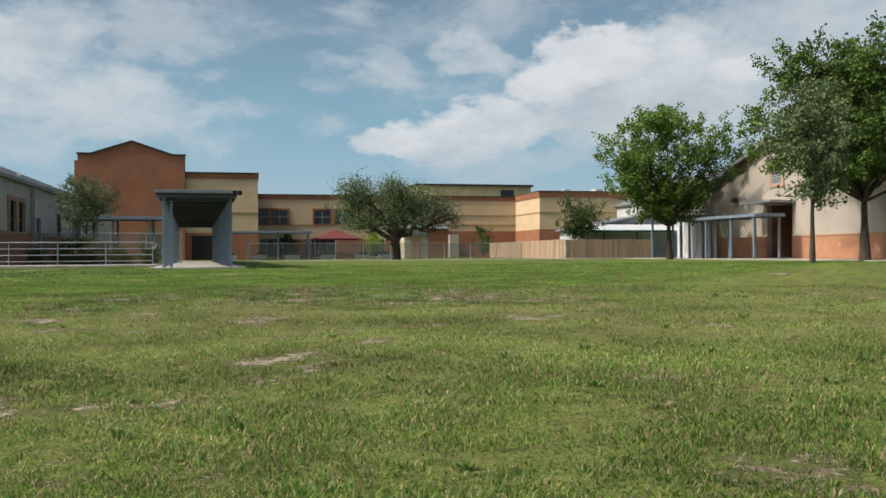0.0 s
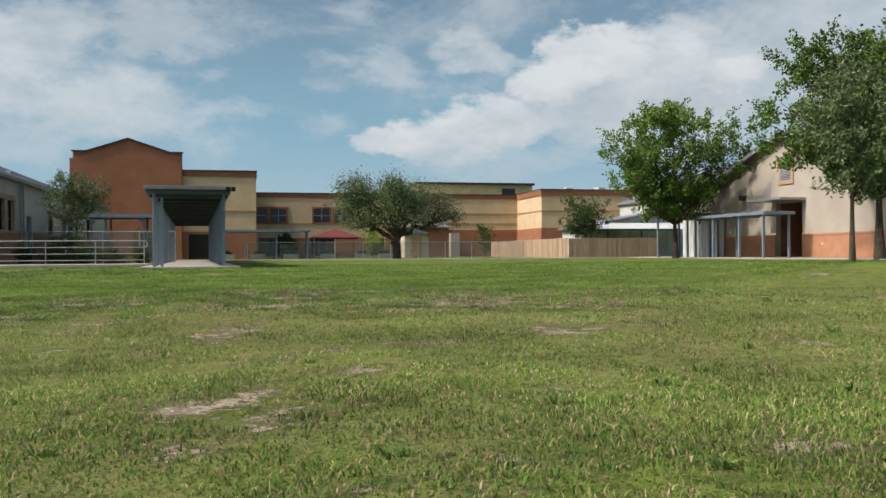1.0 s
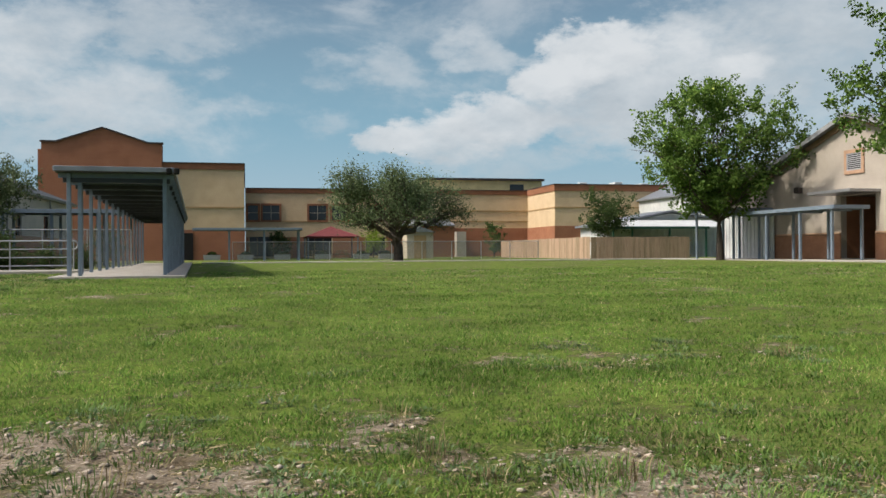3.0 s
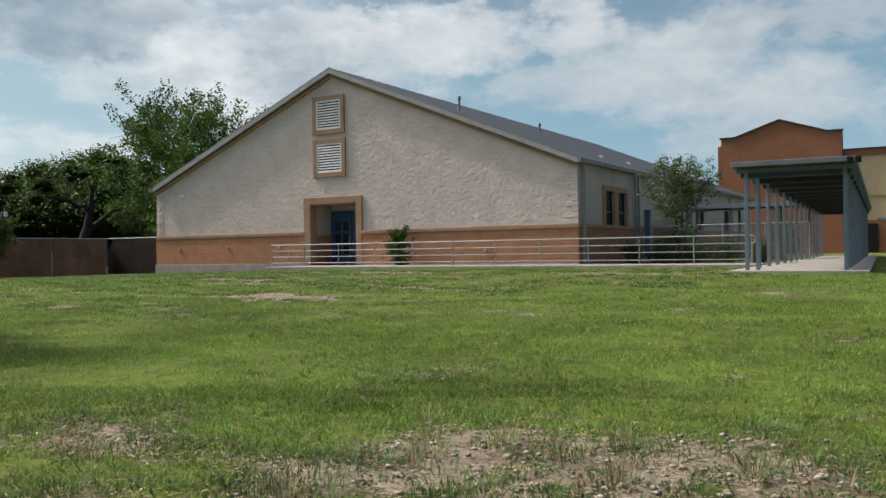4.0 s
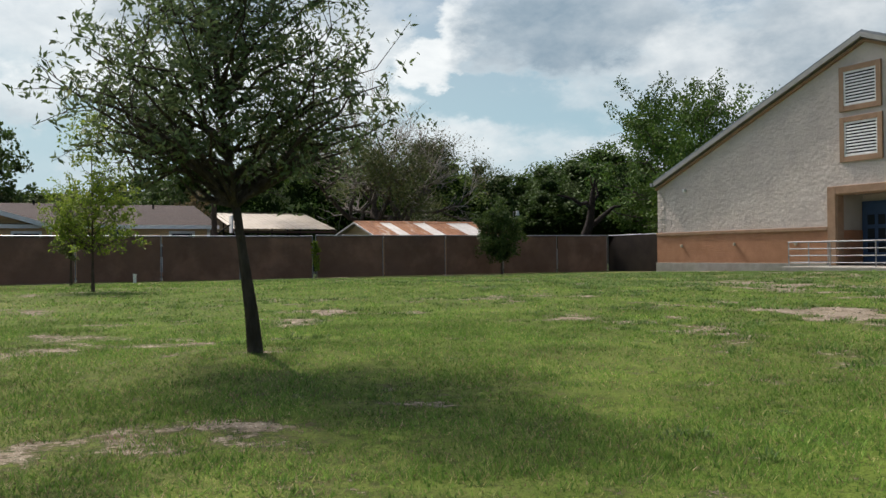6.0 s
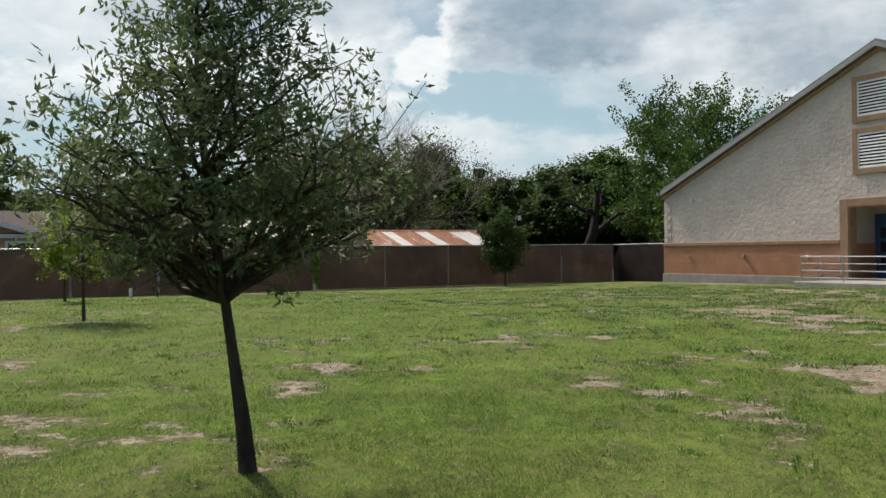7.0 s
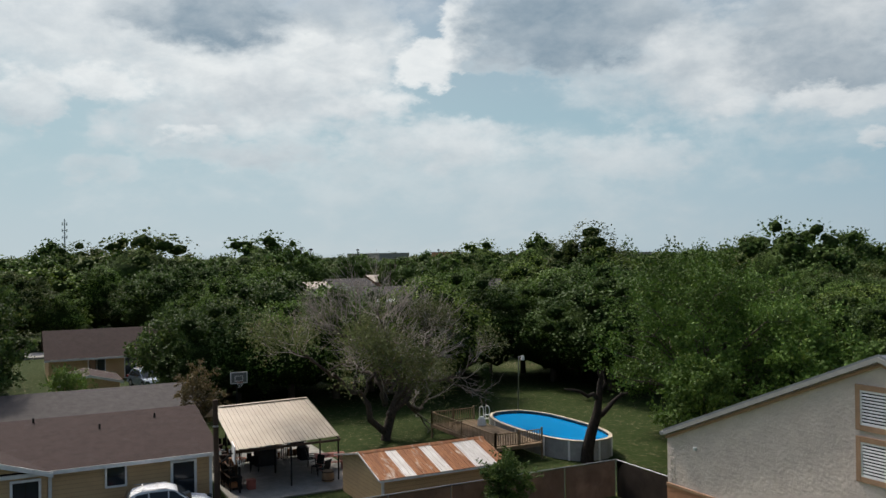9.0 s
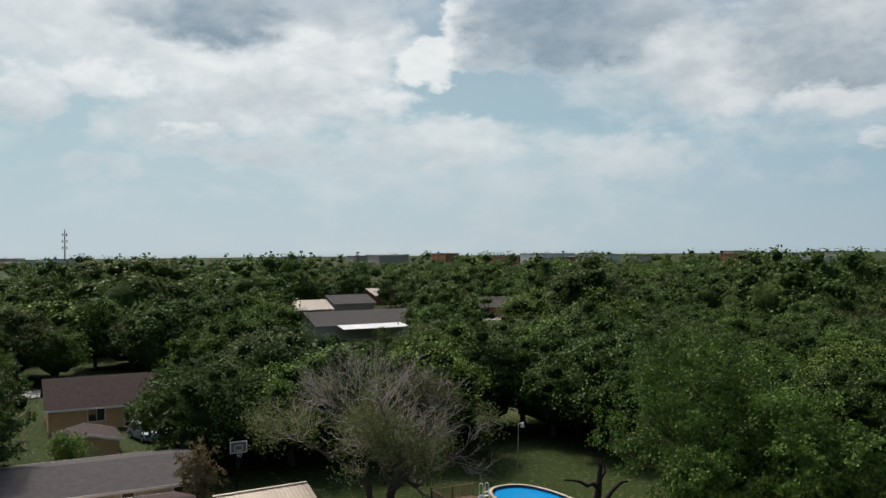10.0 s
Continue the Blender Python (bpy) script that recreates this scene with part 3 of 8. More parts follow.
def wall_with_holes(axis, plane, depth, outline, holes):
    """A wall in the plane axis = plane, depth thick, made of upright strips, with rectangular holes (a0, a1, z0, z1) through it.
    outline(a) gives the wall's top at a; the strips end at every hole edge and at the outline's corners."""
    lo, hi, top, corners = outline
    cuts = sorted({lo, hi, *corners, *[h[0] for h in holes], *[h[1] for h in holes]})
    bm = bmesh.new()
    for a, b in zip(cuts, cuts[1:]):
        mid = (a + b) / 2
        inside = sorted((h[2], h[3]) for h in holes if h[0] <= mid <= h[1])
        z = BASE_Z
        spans = []
        for h0, h1 in inside:
            if h0 > z:
                spans.append((z, z, h0, h0))
            z = h1
        spans.append((z, z, top(a), top(b)))
        for za, zb, ta, tb in spans:
            pts = [(a, za), (b, zb), (b, tb), (a, ta)]
            if axis == "y":
                extrude(bm, [(p, plane, q) for p, q in pts], (0, depth, 0))
            else:
                extrude(bm, [(plane, p, q) for p, q in pts], (depth, 0, 0))
    bmesh.ops.remove_doubles(bm, verts=bm.verts, dist=1e-4)
    return bm


BASE_Z = -0.4
random_for = lambda seed: np.random.RandomState(seed)


# ---------- ground ----------
def lattice(seed, size=64):
    return np.random.RandomState(seed).rand(size, size)


LATTICES = [lattice(100 + i) for i in range(6)]


def value_noise(x, y, period, k=0):
    g = LATTICES[k % 6]
    s = g.shape[0]
    x, y = np.asarray(x) / period, np.asarray(y) / period
    i, j = np.floor(x).astype(int), np.floor(y).astype(int)
    fx, fy = x - i, y - j
    fx, fy = fx * fx * (3 - 2 * fx), fy * fy * (3 - 2 * fy)
    a, b = g[i % s, j % s], g[(i + 1) % s, j % s]
    c, d = g[i % s, (j + 1) % s], g[(i + 1) % s, (j + 1) % s]
    return (a * (1 - fx) + b * fx) * (1 - fy) + (c * (1 - fx) + d * fx) * fy


def fractal(x, y, period, k=0, octaves=4):
    total, amp, norm = 0.0, 1.0, 0.0
    for o in range(octaves):
        total = total + amp * value_noise(np.asarray(x) + 17.3 * o, np.asarray(y) - 9.1 * o, period / 2 ** o, k + o)
        norm += amp
        amp *= 0.55
    return total / norm


# worn places in the lawn: centre, half sizes, strength
WORN = [(11.2, -27.4, 2.3, 1.3, 0.21), (10.4, -28.2, 1.2, 0.6, 0.12), (11.4, -28.7, 1.8, 0.5, 0.10), (8.6, -27.2, 0.7, 0.35, 0.22), (8.8, -26.1, 1.1, 0.38, 0.22), (9.8, -25.9, 0.9, 0.35, 0.2), (12.4, -26.6, 1.2, 0.7, 0.12), (9.9, -32.2, 0.6, 0.35, 0.09), (9.6, -33.4, 0.45, 0.35, 0.09), (11.0, -33.6, 0.5, 0.3, 0.09), (3.3, -25.0, 0.5, 0.5, 0.16)]
WORN += [(-1.0, -23.0, 1.1, 0.35, 0.28), (0.4, -23.8, 0.7, 0.3, 0.25), (1.9, -21.3, 0.9, 0.35, 0.28), (2.5, -19.0, 1.8, 0.8, 0.3), (-1.5, -14.2, 3.0, 1.6, 0.37), (3.0, -16.0, 2.0, 1.0, 0.28), (-7.9, -15.6, 1.8, 0.5, 0.28), (-9.9, -12.8, 1.3, 0.6, 0.22), (-16.0, -16.6, 1.2, 0.5, 0.22), (-21.3, -18.3, 1.6, 0.8, 0.28), (-16.4, -12.8, 1.0, 0.8, 0.23)]
WORN += [(-10.5, -6.2, 4.5, 1.1, 0.37), (-3.0, -7.4, 5.0, 1.3, 0.34), (-12.0, -10.3, 2.0, 1.6, 0.3), (-7.0, -10.8, 3.4, 1.8, 0.28), (-17.2, -1.0, 4.6, 0.8, 0.39), (-23.8, -6.6, 1.6, 1.0, 0.34), (-24.8, -13.0, 0.7, 12.0, 0.1), (5.0, -8.6, 4.0, 0.9, 0.28), (6.0, -13.5, 4.0, 0.8, 0.12), (12.0, -20.5, 3.0, 2.0, -0.12), (4.0, -23.0, 3.0, 1.2, -0.08)]


def bareness(x, y):
    x, y = np.asarray(x, float), np.asarray(y, float)
    v = 0.40 * fractal(x, y, 1.7, 0) + 0.60 * fractal(x, y, 0.42, 2, 4)
    for cx, cy, rx, ry, w in WORN:
        v = v + 0.72 * w * np.exp(-((x - cx) / rx) ** 2 - ((y - cy) / ry) ** 2)
    return np.clip((v - 0.575 - 0.1 * (x < -26)) / 0.16, 0, 1)


def dryness(x, y):
    return np.clip(fractal(x, y, 5.0, 3) * 1.5 - 0.5 + 0.52 * np.clip((np.asarray(y) + 26) / -3, -0.7, 1) + 0.55 * np.clip((np.asarray(y) + 17) / 6, 0, 1) * (np.asarray(x) < 8), 0, 1)


def ground_z(x, y):
    x, y = np.asarray(x, float), np.asarray(y, float)
    slope = -0.28 * np.clip((-8 - x) / 16, 0, 1) + 0.06 * np.exp(-((x - 3.45) ** 2 + (y + 25.03) ** 2) / 0.5) + 0.27 * np.exp(-((x - 18.2) ** 2 + (y + 25.0) ** 2) / 6.0)
    rough = 0.05 * (fractal(x, y, 1.3, 4, 3) - 0.5) + 0.08 * (fractal(x, y, 6, 1, 2) - 0.5)
    near = np.exp(-(((x - 5) / 40) ** 2 + ((y + 22) / 30) ** 2))
    return slope + rough * near


def axis_lines(lo, hi, step, far):
    inner = np.arange(lo, hi + step / 2, step)
    out, d = [], step
    edge = hi
    while edge < far:
        d *= 1.22
        edge += d
        out.append(edge)
    low, d, edge = [], step, lo
    while edge > -far:
        d *= 1.22
        edge -= d
        low.append(edge)
    return np.concatenate([low[::-1], inner, out])


def ground_material():
    m = bpy.data.materials.new("lawn_and_bare_soil")
    m.use_nodes = True
    n, l = m.node_tree.nodes, m.node_tree.links
    p = n["Principled BSDF"]
    p.inputs["Roughness"].default_value = 0.95
    p.inputs["Specular IOR Level"].default_value = 0.04
    geo = n.new("ShaderNodeNewGeometry")

    def tex(s, d=8.0, r=0.65):
        t = n.new("ShaderNodeTexNoise")
        t.inputs["Scale"].default_value, t.inputs["Detail"].default_value, t.inputs["Roughness"].default_value = s, d, r
        l.new(geo.outputs["Position"], t.inputs["Vector"])
        return t.outputs[0]

    def rng(v, lo, hi, a=0.0, b=1.0):
        r = n.new("ShaderNodeMapRange")
        for i, x in enumerate((lo, hi, a, b)):
            r.inputs[i + 1].default_value = x
        l.new(v, r.inputs[0])
        return r.outputs[0]

    def mix(f, a, b):
        x = n.new("ShaderNodeMix")
        x.data_type = "RGBA"
        l.new(f, x.inputs[0])
        for i, v in ((6, a), (7, b)):
            if isinstance(v, tuple):
                x.inputs[i].default_value = (*v, 1)
            else:
                l.new(v, x.inputs[i])
        return x.outputs[2]

    def op(kind, a, b):
        x = n.new("ShaderNodeMath")
        x.operation = kind
        for i, v in enumerate((a, b)):
            if isinstance(v, float):
                x.inputs[i].default_value = v
            else:
                l.new(v, x.inputs[i])
        return x.outputs[0]

    at = n.new("ShaderNodeAttribute")
    at.attribute_name = "bare"
    dry = n.new("ShaderNodeAttribute")
    dry.attribute_name = "dry"
    yard_shade = n.new("ShaderNodeAttribute")
    yard_shade.attribute_name = "yard_shade"
    green = mix(rng(tex(9.0), 0.35, 0.65), (0.056, 0.09, 0.013), (0.118, 0.168, 0.026))
    green = mix(rng(tex(0.55, 5.0), 0.4, 0.7), green, (0.098, 0.132, 0.027))
    green = mix(rng(tex(0.9, 7.0, 0.7), 0.5, 0.62, 0.0, 0.8), green, (0.13, 0.176, 0.03))
    green = mix(rng(tex(1.7, 7.0, 0.75), 0.54, 0.66, 0.0, 0.7), green, (0.045, 0.052, 0.016))
    # tree shade over the yard, put into the lawn's colour
    green = mix(op("MULTIPLY", yard_shade.outputs["Fac"], 0.97), green, (0.016, 0.029, 0.007))
    straw = mix(rng(tex(14.0), 0.35, 0.65), (0.125, 0.115, 0.046), (0.205, 0.18, 0.082))
    grass = mix(op("MULTIPLY", dry.outputs["Fac"], rng(tex(2.2), 0.3, 0.65)), green, straw)
    grass = mix(op("MULTIPLY", rng(tex(48.0, 5.0, 0.7), 0.53, 0.60), op("ADD", op("MULTIPLY", dry.outputs["Fac"], 0.8), 0.12)), grass, (0.19, 0.155, 0.072))
    grass = mix(rng(tex(90.0, 3.0, 0.6), 0.45, 0.38, 0.0, 0.7), grass, (0.02, 0.032, 0.008))
    grass = mix(rng(tex(11.0, 6.0), 0.55, 0.72), grass, (0.028, 0.034, 0.012))
    soil = mix(rng(tex(5.0), 0.35, 0.65), (0.165, 0.132, 0.098), (0.30, 0.245, 0.185))
    soil = mix(rng(tex(60.0, 3.0), 0.56, 0.66), soil, (0.44, 0.38, 0.30))
    soil = mix(rng(tex(38.0, 5.0, 0.7), 0.52, 0.62, 0.0, 0.85), soil, (0.085, 0.066, 0.046))
    soil = mix(rng(tex(3.2, 8.0, 0.75), 0.5, 0.62), soil, (0.10, 0.075, 0.046))
    edge = op("ADD", op("MULTIPLY", at.outputs["Fac"], 0.9), op("ADD", rng(tex(2.6, 10.0, 0.8), 0.3, 0.7, -0.8, 0.7), rng(tex(13.0, 6.0, 0.75), 0.3, 0.7, -0.42, 0.42)))
    weedy = mix(rng(tex(17.0, 6.0, 0.7), 0.42, 0.58), (0.030, 0.046, 0.011), (0.095, 0.082, 0.042))
    col = mix(rng(edge, 0.02, 0.40, 0.0, 0.92), grass, weedy)
    col = mix(rng(edge, 0.40, 0.56), col, soil)
    l.new(col, p.inputs["Base Color"])
    b = n.new("ShaderNodeBump")
    b.inputs["Strength"].default_value, b.inputs["Distance"].default_value = 0.7, 0.03
    l.new(tex(34.0), b.inputs["Height"])
    l.new(b.outputs[0], p.inputs["Normal"])
    return m


gx, gy = axis_lines(-30.0, 20.0, 0.17, 4200.0), axis_lines(-37.0, 1.0, 0.17, 4200.0)
GX, GY = np.meshgrid(gx, gy, indexing="ij")
nx, ny = GX.shape
ids = np.arange(nx * ny).reshape(nx, ny)
ground_mesh = np_mesh("ground", np.stack([GX, GY, ground_z(GX, GY)], -1).reshape(-1, 3),
                      np.stack([ids[:-1, :-1], ids[1:, :-1], ids[1:, 1:], ids[:-1, 1:]], -1).reshape(-1, 4), smooth=True)
# the last value is 1 where the ground carries the yard's painted shade
for key, values in (("bare", bareness(GX, GY)), ("dry", dryness(GX, GY) * (GX > -26)), ("yard_shade", np.where(GX < -26, 1.0, 0.0))):
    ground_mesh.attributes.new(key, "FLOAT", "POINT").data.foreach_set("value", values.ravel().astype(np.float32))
tagged(link_mesh("ground", ground_mesh, ground_material()), "mown lawn with dry grass and worn bare soil", "ground", kind="structure")


# ---------- grass, weeds and pebbles ----------
def sector(rs, count, centre, a0, a1, r0, r1):
    """Places over a stretch of lawn that opens from a centre, thinning outwards; bearings in degrees, north 0, east positive."""
    a = np.radians(a0 + (a1 - a0) * rs.rand(count))
    r = r0 + (r1 - r0) * rs.rand(count) ** 1.15
    return centre[0] + r * np.sin(a), centre[1] + r * np.cos(a), r


def on_lawn(x, y):
    return (y < -2.7) & ((x < 34.5) | (y > 19)) & ~((x > 6.4) & (x < 9.9) & (y > -8.2)) & (x > -25.3) & ~((x > 8.2) & (y > 18))


def blades(count, centre, a0, a1, r0, r1, tall, wide, seed, jointed):
    rs = random_for(seed)
    x, y, r = sector(rs, count, centre, a0, a1, r0, r1)
    bare = bareness(x, y)
    clump = 0.45 * fractal(x, y, 0.6, 5, 2) + 0.55 * fractal(x, y, 0.13, 4, 2)
    keep = (rs.rand(count) > np.clip(1.15 * bare - 1.6 * (clump - 0.52), 0, 0.97) * (bare > 0.03)) & (rs.rand(count) < 0.5 + 2.2 * (clump - 0.36)) & on_lawn(x, y)
    x, y, r, clump, bare = x[keep], y[keep], r[keep], clump[keep], bare[keep]
    m = len(x)
    z = ground_z(x, y) - 0.004
    h = tall * (0.5 + 0.8 * rs.rand(m) ** 1.5) * (0.45 + 1.25 * np.clip(clump - 0.2, 0, 1)) * (1 + r / 30)
    w = wide * (0.6 + 0.8 * rs.rand(m)) * (1 + r / 8)
    t = rs.rand(m) * 2 * np.pi
    lean = h * (0.25 + 1.1 * rs.rand(m))
    ld = t + np.pi / 2 + rs.normal(0, 0.6, m)
    c, s = np.cos(t) * w / 2, np.sin(t) * w / 2
    lx, ly = np.cos(ld) * lean, np.sin(ld) * lean
    straw = rs.rand(m) < 0.08 + 0.42 * dryness(x, y) + 0.25 * bare
    base = np.stack([x, y, z], -1)
    side = np.stack([c, s, 0 * c], -1)
    tip = base + np.stack([lx, ly, h * np.where(straw, 0.7, 0.95)], -1)
    if jointed:
        mid = base + np.stack([lx * 0.32, ly * 0.32, h * 0.6], -1)
        v = np.stack([base - side, base + side, mid + side * 0.75, mid - side * 0.75, tip], 1)
        k = np.arange(m)[:, None] * 5
        return [(v[s].reshape(-1, 3), k[:s.sum()] + np.array([[0, 1, 2, 3]]), k[:s.sum()] + np.array([[3, 2, 4]])) for s in (~straw, straw)]
    v = np.stack([base - side, base + side, tip], 1)
    return [(v[s].reshape(-1, 3), None, np.arange(s.sum())[:, None] * 3 + np.array([[0, 1, 2]])) for s in (~straw, straw)]


def grass_material():
    m = leaf_material("grass_blades", (0.048, 0.11, 0.018), (0.18, 0.285, 0.055), (0.34, 0.29, 0.14), 0.12, 0.38, patch=0.9, gloss=0.05)
    n, l = m.node_tree.nodes, m.node_tree.links
    ramp = next(x for x in n if x.bl_idname == "ShaderNodeValToRGB")
    e = ramp.color_ramp.elements.new(0.9)
    e.color = (0.27, 0.32, 0.095, 1)
    return m


GRASS = grass_material()
STRAW = leaf_material("straw_blades", (0.13, 0.098, 0.05), (0.30, 0.24, 0.125), (0.42, 0.345, 0.20), 0.2, 0.2, patch=0.9)
for spec in ((170000, (9.5, -36.2), -22, 48, 1.5, 4.5, 0.021, 0.0026, 11, True), (230000, (9.5, -36.2), -20, 46, 4.0, 11.0, 0.022, 0.0032, 12, False), (110000, (10.8, -30.8), -22, 48, 1.4, 4.2, 0.023, 0.0026, 13, True),
             (190000, (11.0, -28.2), -96, 46, 1.2, 4.2, 0.023, 0.0026, 14, True), (370000, (10.8, -28.6), -96, 64, 4.0, 11.0, 0.026, 0.0034, 15, False), (340000, (9.8, -27.6), -98, 62, 10.0, 32.0, 0.028, 0.0048, 16, False),
             (130000, (8.2, -26.3), -95, -30, 2.0, 9.0, 0.026, 0.003, 17, False)):
    for (v, q, t), mat_, words in zip(blades(*spec), (GRASS, STRAW), ("short green blades of lawn grass", "dry straw blades among the lawn")):
        tagged(link_mesh("grass", np_mesh("grass", v, q, t), mat_), words, "grass", kind="stuff")


def tufts(xs, ys, rs, each, length, width, spread, rise):
    """Clumps of arching leaves round the given places, each clump of its own size."""
    size = 0.55 + 0.9 * rs.rand(len(xs))
    k = np.repeat(np.arange(len(xs)), each)
    m = len(k)
    d = rs.rand(m) * 2 * np.pi
    off = spread * size[k] * np.sqrt(rs.rand(m))
    px, py = xs[k] + off * np.cos(d), ys[k] + off * np.sin(d)
    d = d + rs.normal(0, 0.7, m)
    ln = length * size[k] * (0.5 + 0.7 * rs.rand(m))
    out, up = ln * (0.25 + 0.6 * rs.rand(m)), ln * rise * (0.5 + 0.5 * rs.rand(m))
    w = width * (0.6 + 0.8 * rs.rand(m))
    base = np.stack([px, py, ground_z(px, py) - 0.003], -1)
    side = np.stack([-np.sin(d) * w / 2, np.cos(d) * w / 2, 0 * w], -1)
    mid = base + np.stack([np.cos(d) * out * 0.4, np.sin(d) * out * 0.4, up * 0.75], -1)
    tip = base + np.stack([np.cos(d) * out, np.sin(d) * out, up], -1)
    v = np.stack([base - side * 0.6, base + side * 0.6, mid + side, mid - side, tip], 1).reshape(-1, 3)
    i = np.arange(m)[:, None] * 5
    return np_mesh("weeds", v, i + np.array([[0, 1, 2, 3]]), i + np.array([[3, 2, 4]]))


def sprinkle(rs, count, x0, x1, y0, y1, lo, hi, patch=0.0):
    """Places in a rectangle of the lawn where the soil is covered to between lo and hi."""
    x, y = x0 + (x1 - x0) * rs.rand(count * 10), y0 + (y1 - y0) * rs.rand(count * 10)
    b = bareness(x, y)
    ok = (b >= lo) & (b <= hi) & (fractal(x, y, 1.4, 1, 3) > patch) & on_lawn(x, y)
    return x[ok][:count], y[ok][:count]


WEED = leaf_material("weed_leaves", (0.055, 0.105, 0.022), (0.125, 0.20, 0.045), (0.22, 0.24, 0.07), 0.08, 0.35, patch=1.2)
WEED_BLUE = leaf_material("low_weed_leaves", (0.06, 0.10, 0.04), (0.15, 0.21, 0.095), (0.19, 0.2, 0.09), 0.08, 0.3, patch=1.2)
rs = random_for(21)
for (xs, ys), each, ln, w, sp, rise, mat_, words in (
        (sprinkle(rs, 330, 6.5, 14.5, -29.0, -24.2, 0.03, 1.0), 85, 0.052, 0.003, 0.085, 0.7, WEED, "taller green grass tufts on the worn soil"),
        (sprinkle(rs, 600, 6.0, 15.0, -29.0, -23.5, 0.05, 1.0), 50, 0.032, 0.006, 0.075, 0.55, WEED_BLUE, "low grey-green weeds over the worn soil"),
        (sprinkle(rs, 90, 6.0, 14.0, -35.0, -22.0, 0.0, 0.3), 22, 0.055, 0.0065, 0.02, 0.6, WEED, "broad-leaved weeds among the lawn"),
        (sprinkle(rs, 170, 6.0, 15.0, -29.0, -24.0, 0.1, 1.0), 30, 0.06, 0.0022, 0.04, 1.2, STRAW, "dry brown grass tufts on the worn soil"),
        (sprinkle(rs, 3600, -22.0, 8.0, -19.0, -3.0, 0.02, 0.95, 0.42), 20, 0.10, 0.016, 0.14, 0.45, WEED, "low weeds scattered over the worn soil by the building"),
        (sprinkle(rs, 300, -4.0, 7.0, -25.0, -19.5, 0.05, 0.95), 26, 0.06, 0.008, 0.08, 0.7, WEED, "low weeds round the worn places in the lawn")):
    tagged(link_mesh("weeds", tufts(xs, ys, rs, each, ln, w, sp, rise), mat_), words, "weeds", kind="stuff")


def pebbles(xs, ys, rs, small, large):
    shape = np.array([(1, 0, 0), (-1, 0, 0), (0, 1, 0), (0, -1, 0), (0, 0, 1), (0, 0, -1), (.7, .7, .3), (-.7, -.6, .4), (.6, -.7, .35), (-.65, .7, .3)], float)
    faces = np.array([(0, 6, 4), (6, 2, 4), (2, 9, 4), (9, 1, 4), (1, 7, 4), (7, 3, 4), (3, 8, 4), (8, 0, 4), (0, 5, 6), (6, 5, 2), (2, 5, 9), (9, 5, 1), (1, 5, 7), (7, 5, 3), (3, 5, 8), (8, 5, 0)])
    m = len(xs)
    s = small + (large - small) * rs.rand(m) ** 4
    k = np.stack([np.ones(m), 0.6 + 0.5 * rs.rand(m), 0.4 + 0.2 * rs.rand(m)], -1) * s[:, None]
    p = shape[None] * k[:, None] * (0.75 + 0.5 * rs.rand(m, 10, 1))
    a = rs.rand(m) * 6.28
    c, n_ = np.cos(a)[:, None], np.sin(a)[:, None]
    p = np.stack([p[..., 0] * c - p[..., 1] * n_, p[..., 0] * n_ + p[..., 1] * c, p[..., 2]], -1)
    p += np.stack([xs, ys, ground_z(xs, ys) + s * 0.2], -1)[:, None]
    return np_mesh("pebbles", p.reshape(-1, 3), None, (faces[None] + np.arange(m)[:, None, None] * 10).reshape(-1, 3))


def litter(xs, ys, rs):
    """Dead stalks and leaf scraps that lie flat on the soil."""
    m = len(xs)
    a, ln, w = rs.rand(m) * 6.28, 0.008 + 0.035 * rs.rand(m) ** 2, 0.0008 + 0.0022 * rs.rand(m) ** 2
    d = np.stack([np.cos(a), np.sin(a), rs.normal(0, 0.12, m)], -1) * ln[:, None]
    side = np.stack([-np.sin(a), np.cos(a), rs.normal(0, 0.3, m)], -1) * w[:, None]
    p = np.stack([xs, ys, ground_z(xs, ys) + 0.004 + 0.008 * rs.rand(m)], -1)
    return np_mesh("litter", np.stack([p - side, p + d - side * 0.5, p + d + side * 0.5, p + side], 1).reshape(-1, 3), np.arange(m * 4).reshape(-1, 4))


rs = random_for(31)
tagged(link_mesh("litter", litter(*sprinkle(rs, 26000, 6.5, 14.5, -29.8, -24.0, 0.1, 1.0), rs), STRAW), "dead grass stalks lying on the bare soil", "plant litter", kind="stuff")
tagged(link_mesh("pebbles", pebbles(*sprinkle(rs, 8000, 6.5, 14.5, -29.5, -24.2, 0.25, 1.0), rs, 0.003, 0.015), STONE), "pale limestone pebbles on the bare soil", "pebbles", kind="stuff")
tagged(link_mesh("pebbles", pebbles(*sprinkle(rs, 1500, -4.0, 9.5, -24.2, -12.0, 0.3, 1.0), rs, 0.006, 0.022), STONE), "pale limestone pebbles on the bare soil", "pebbles", kind="stuff")


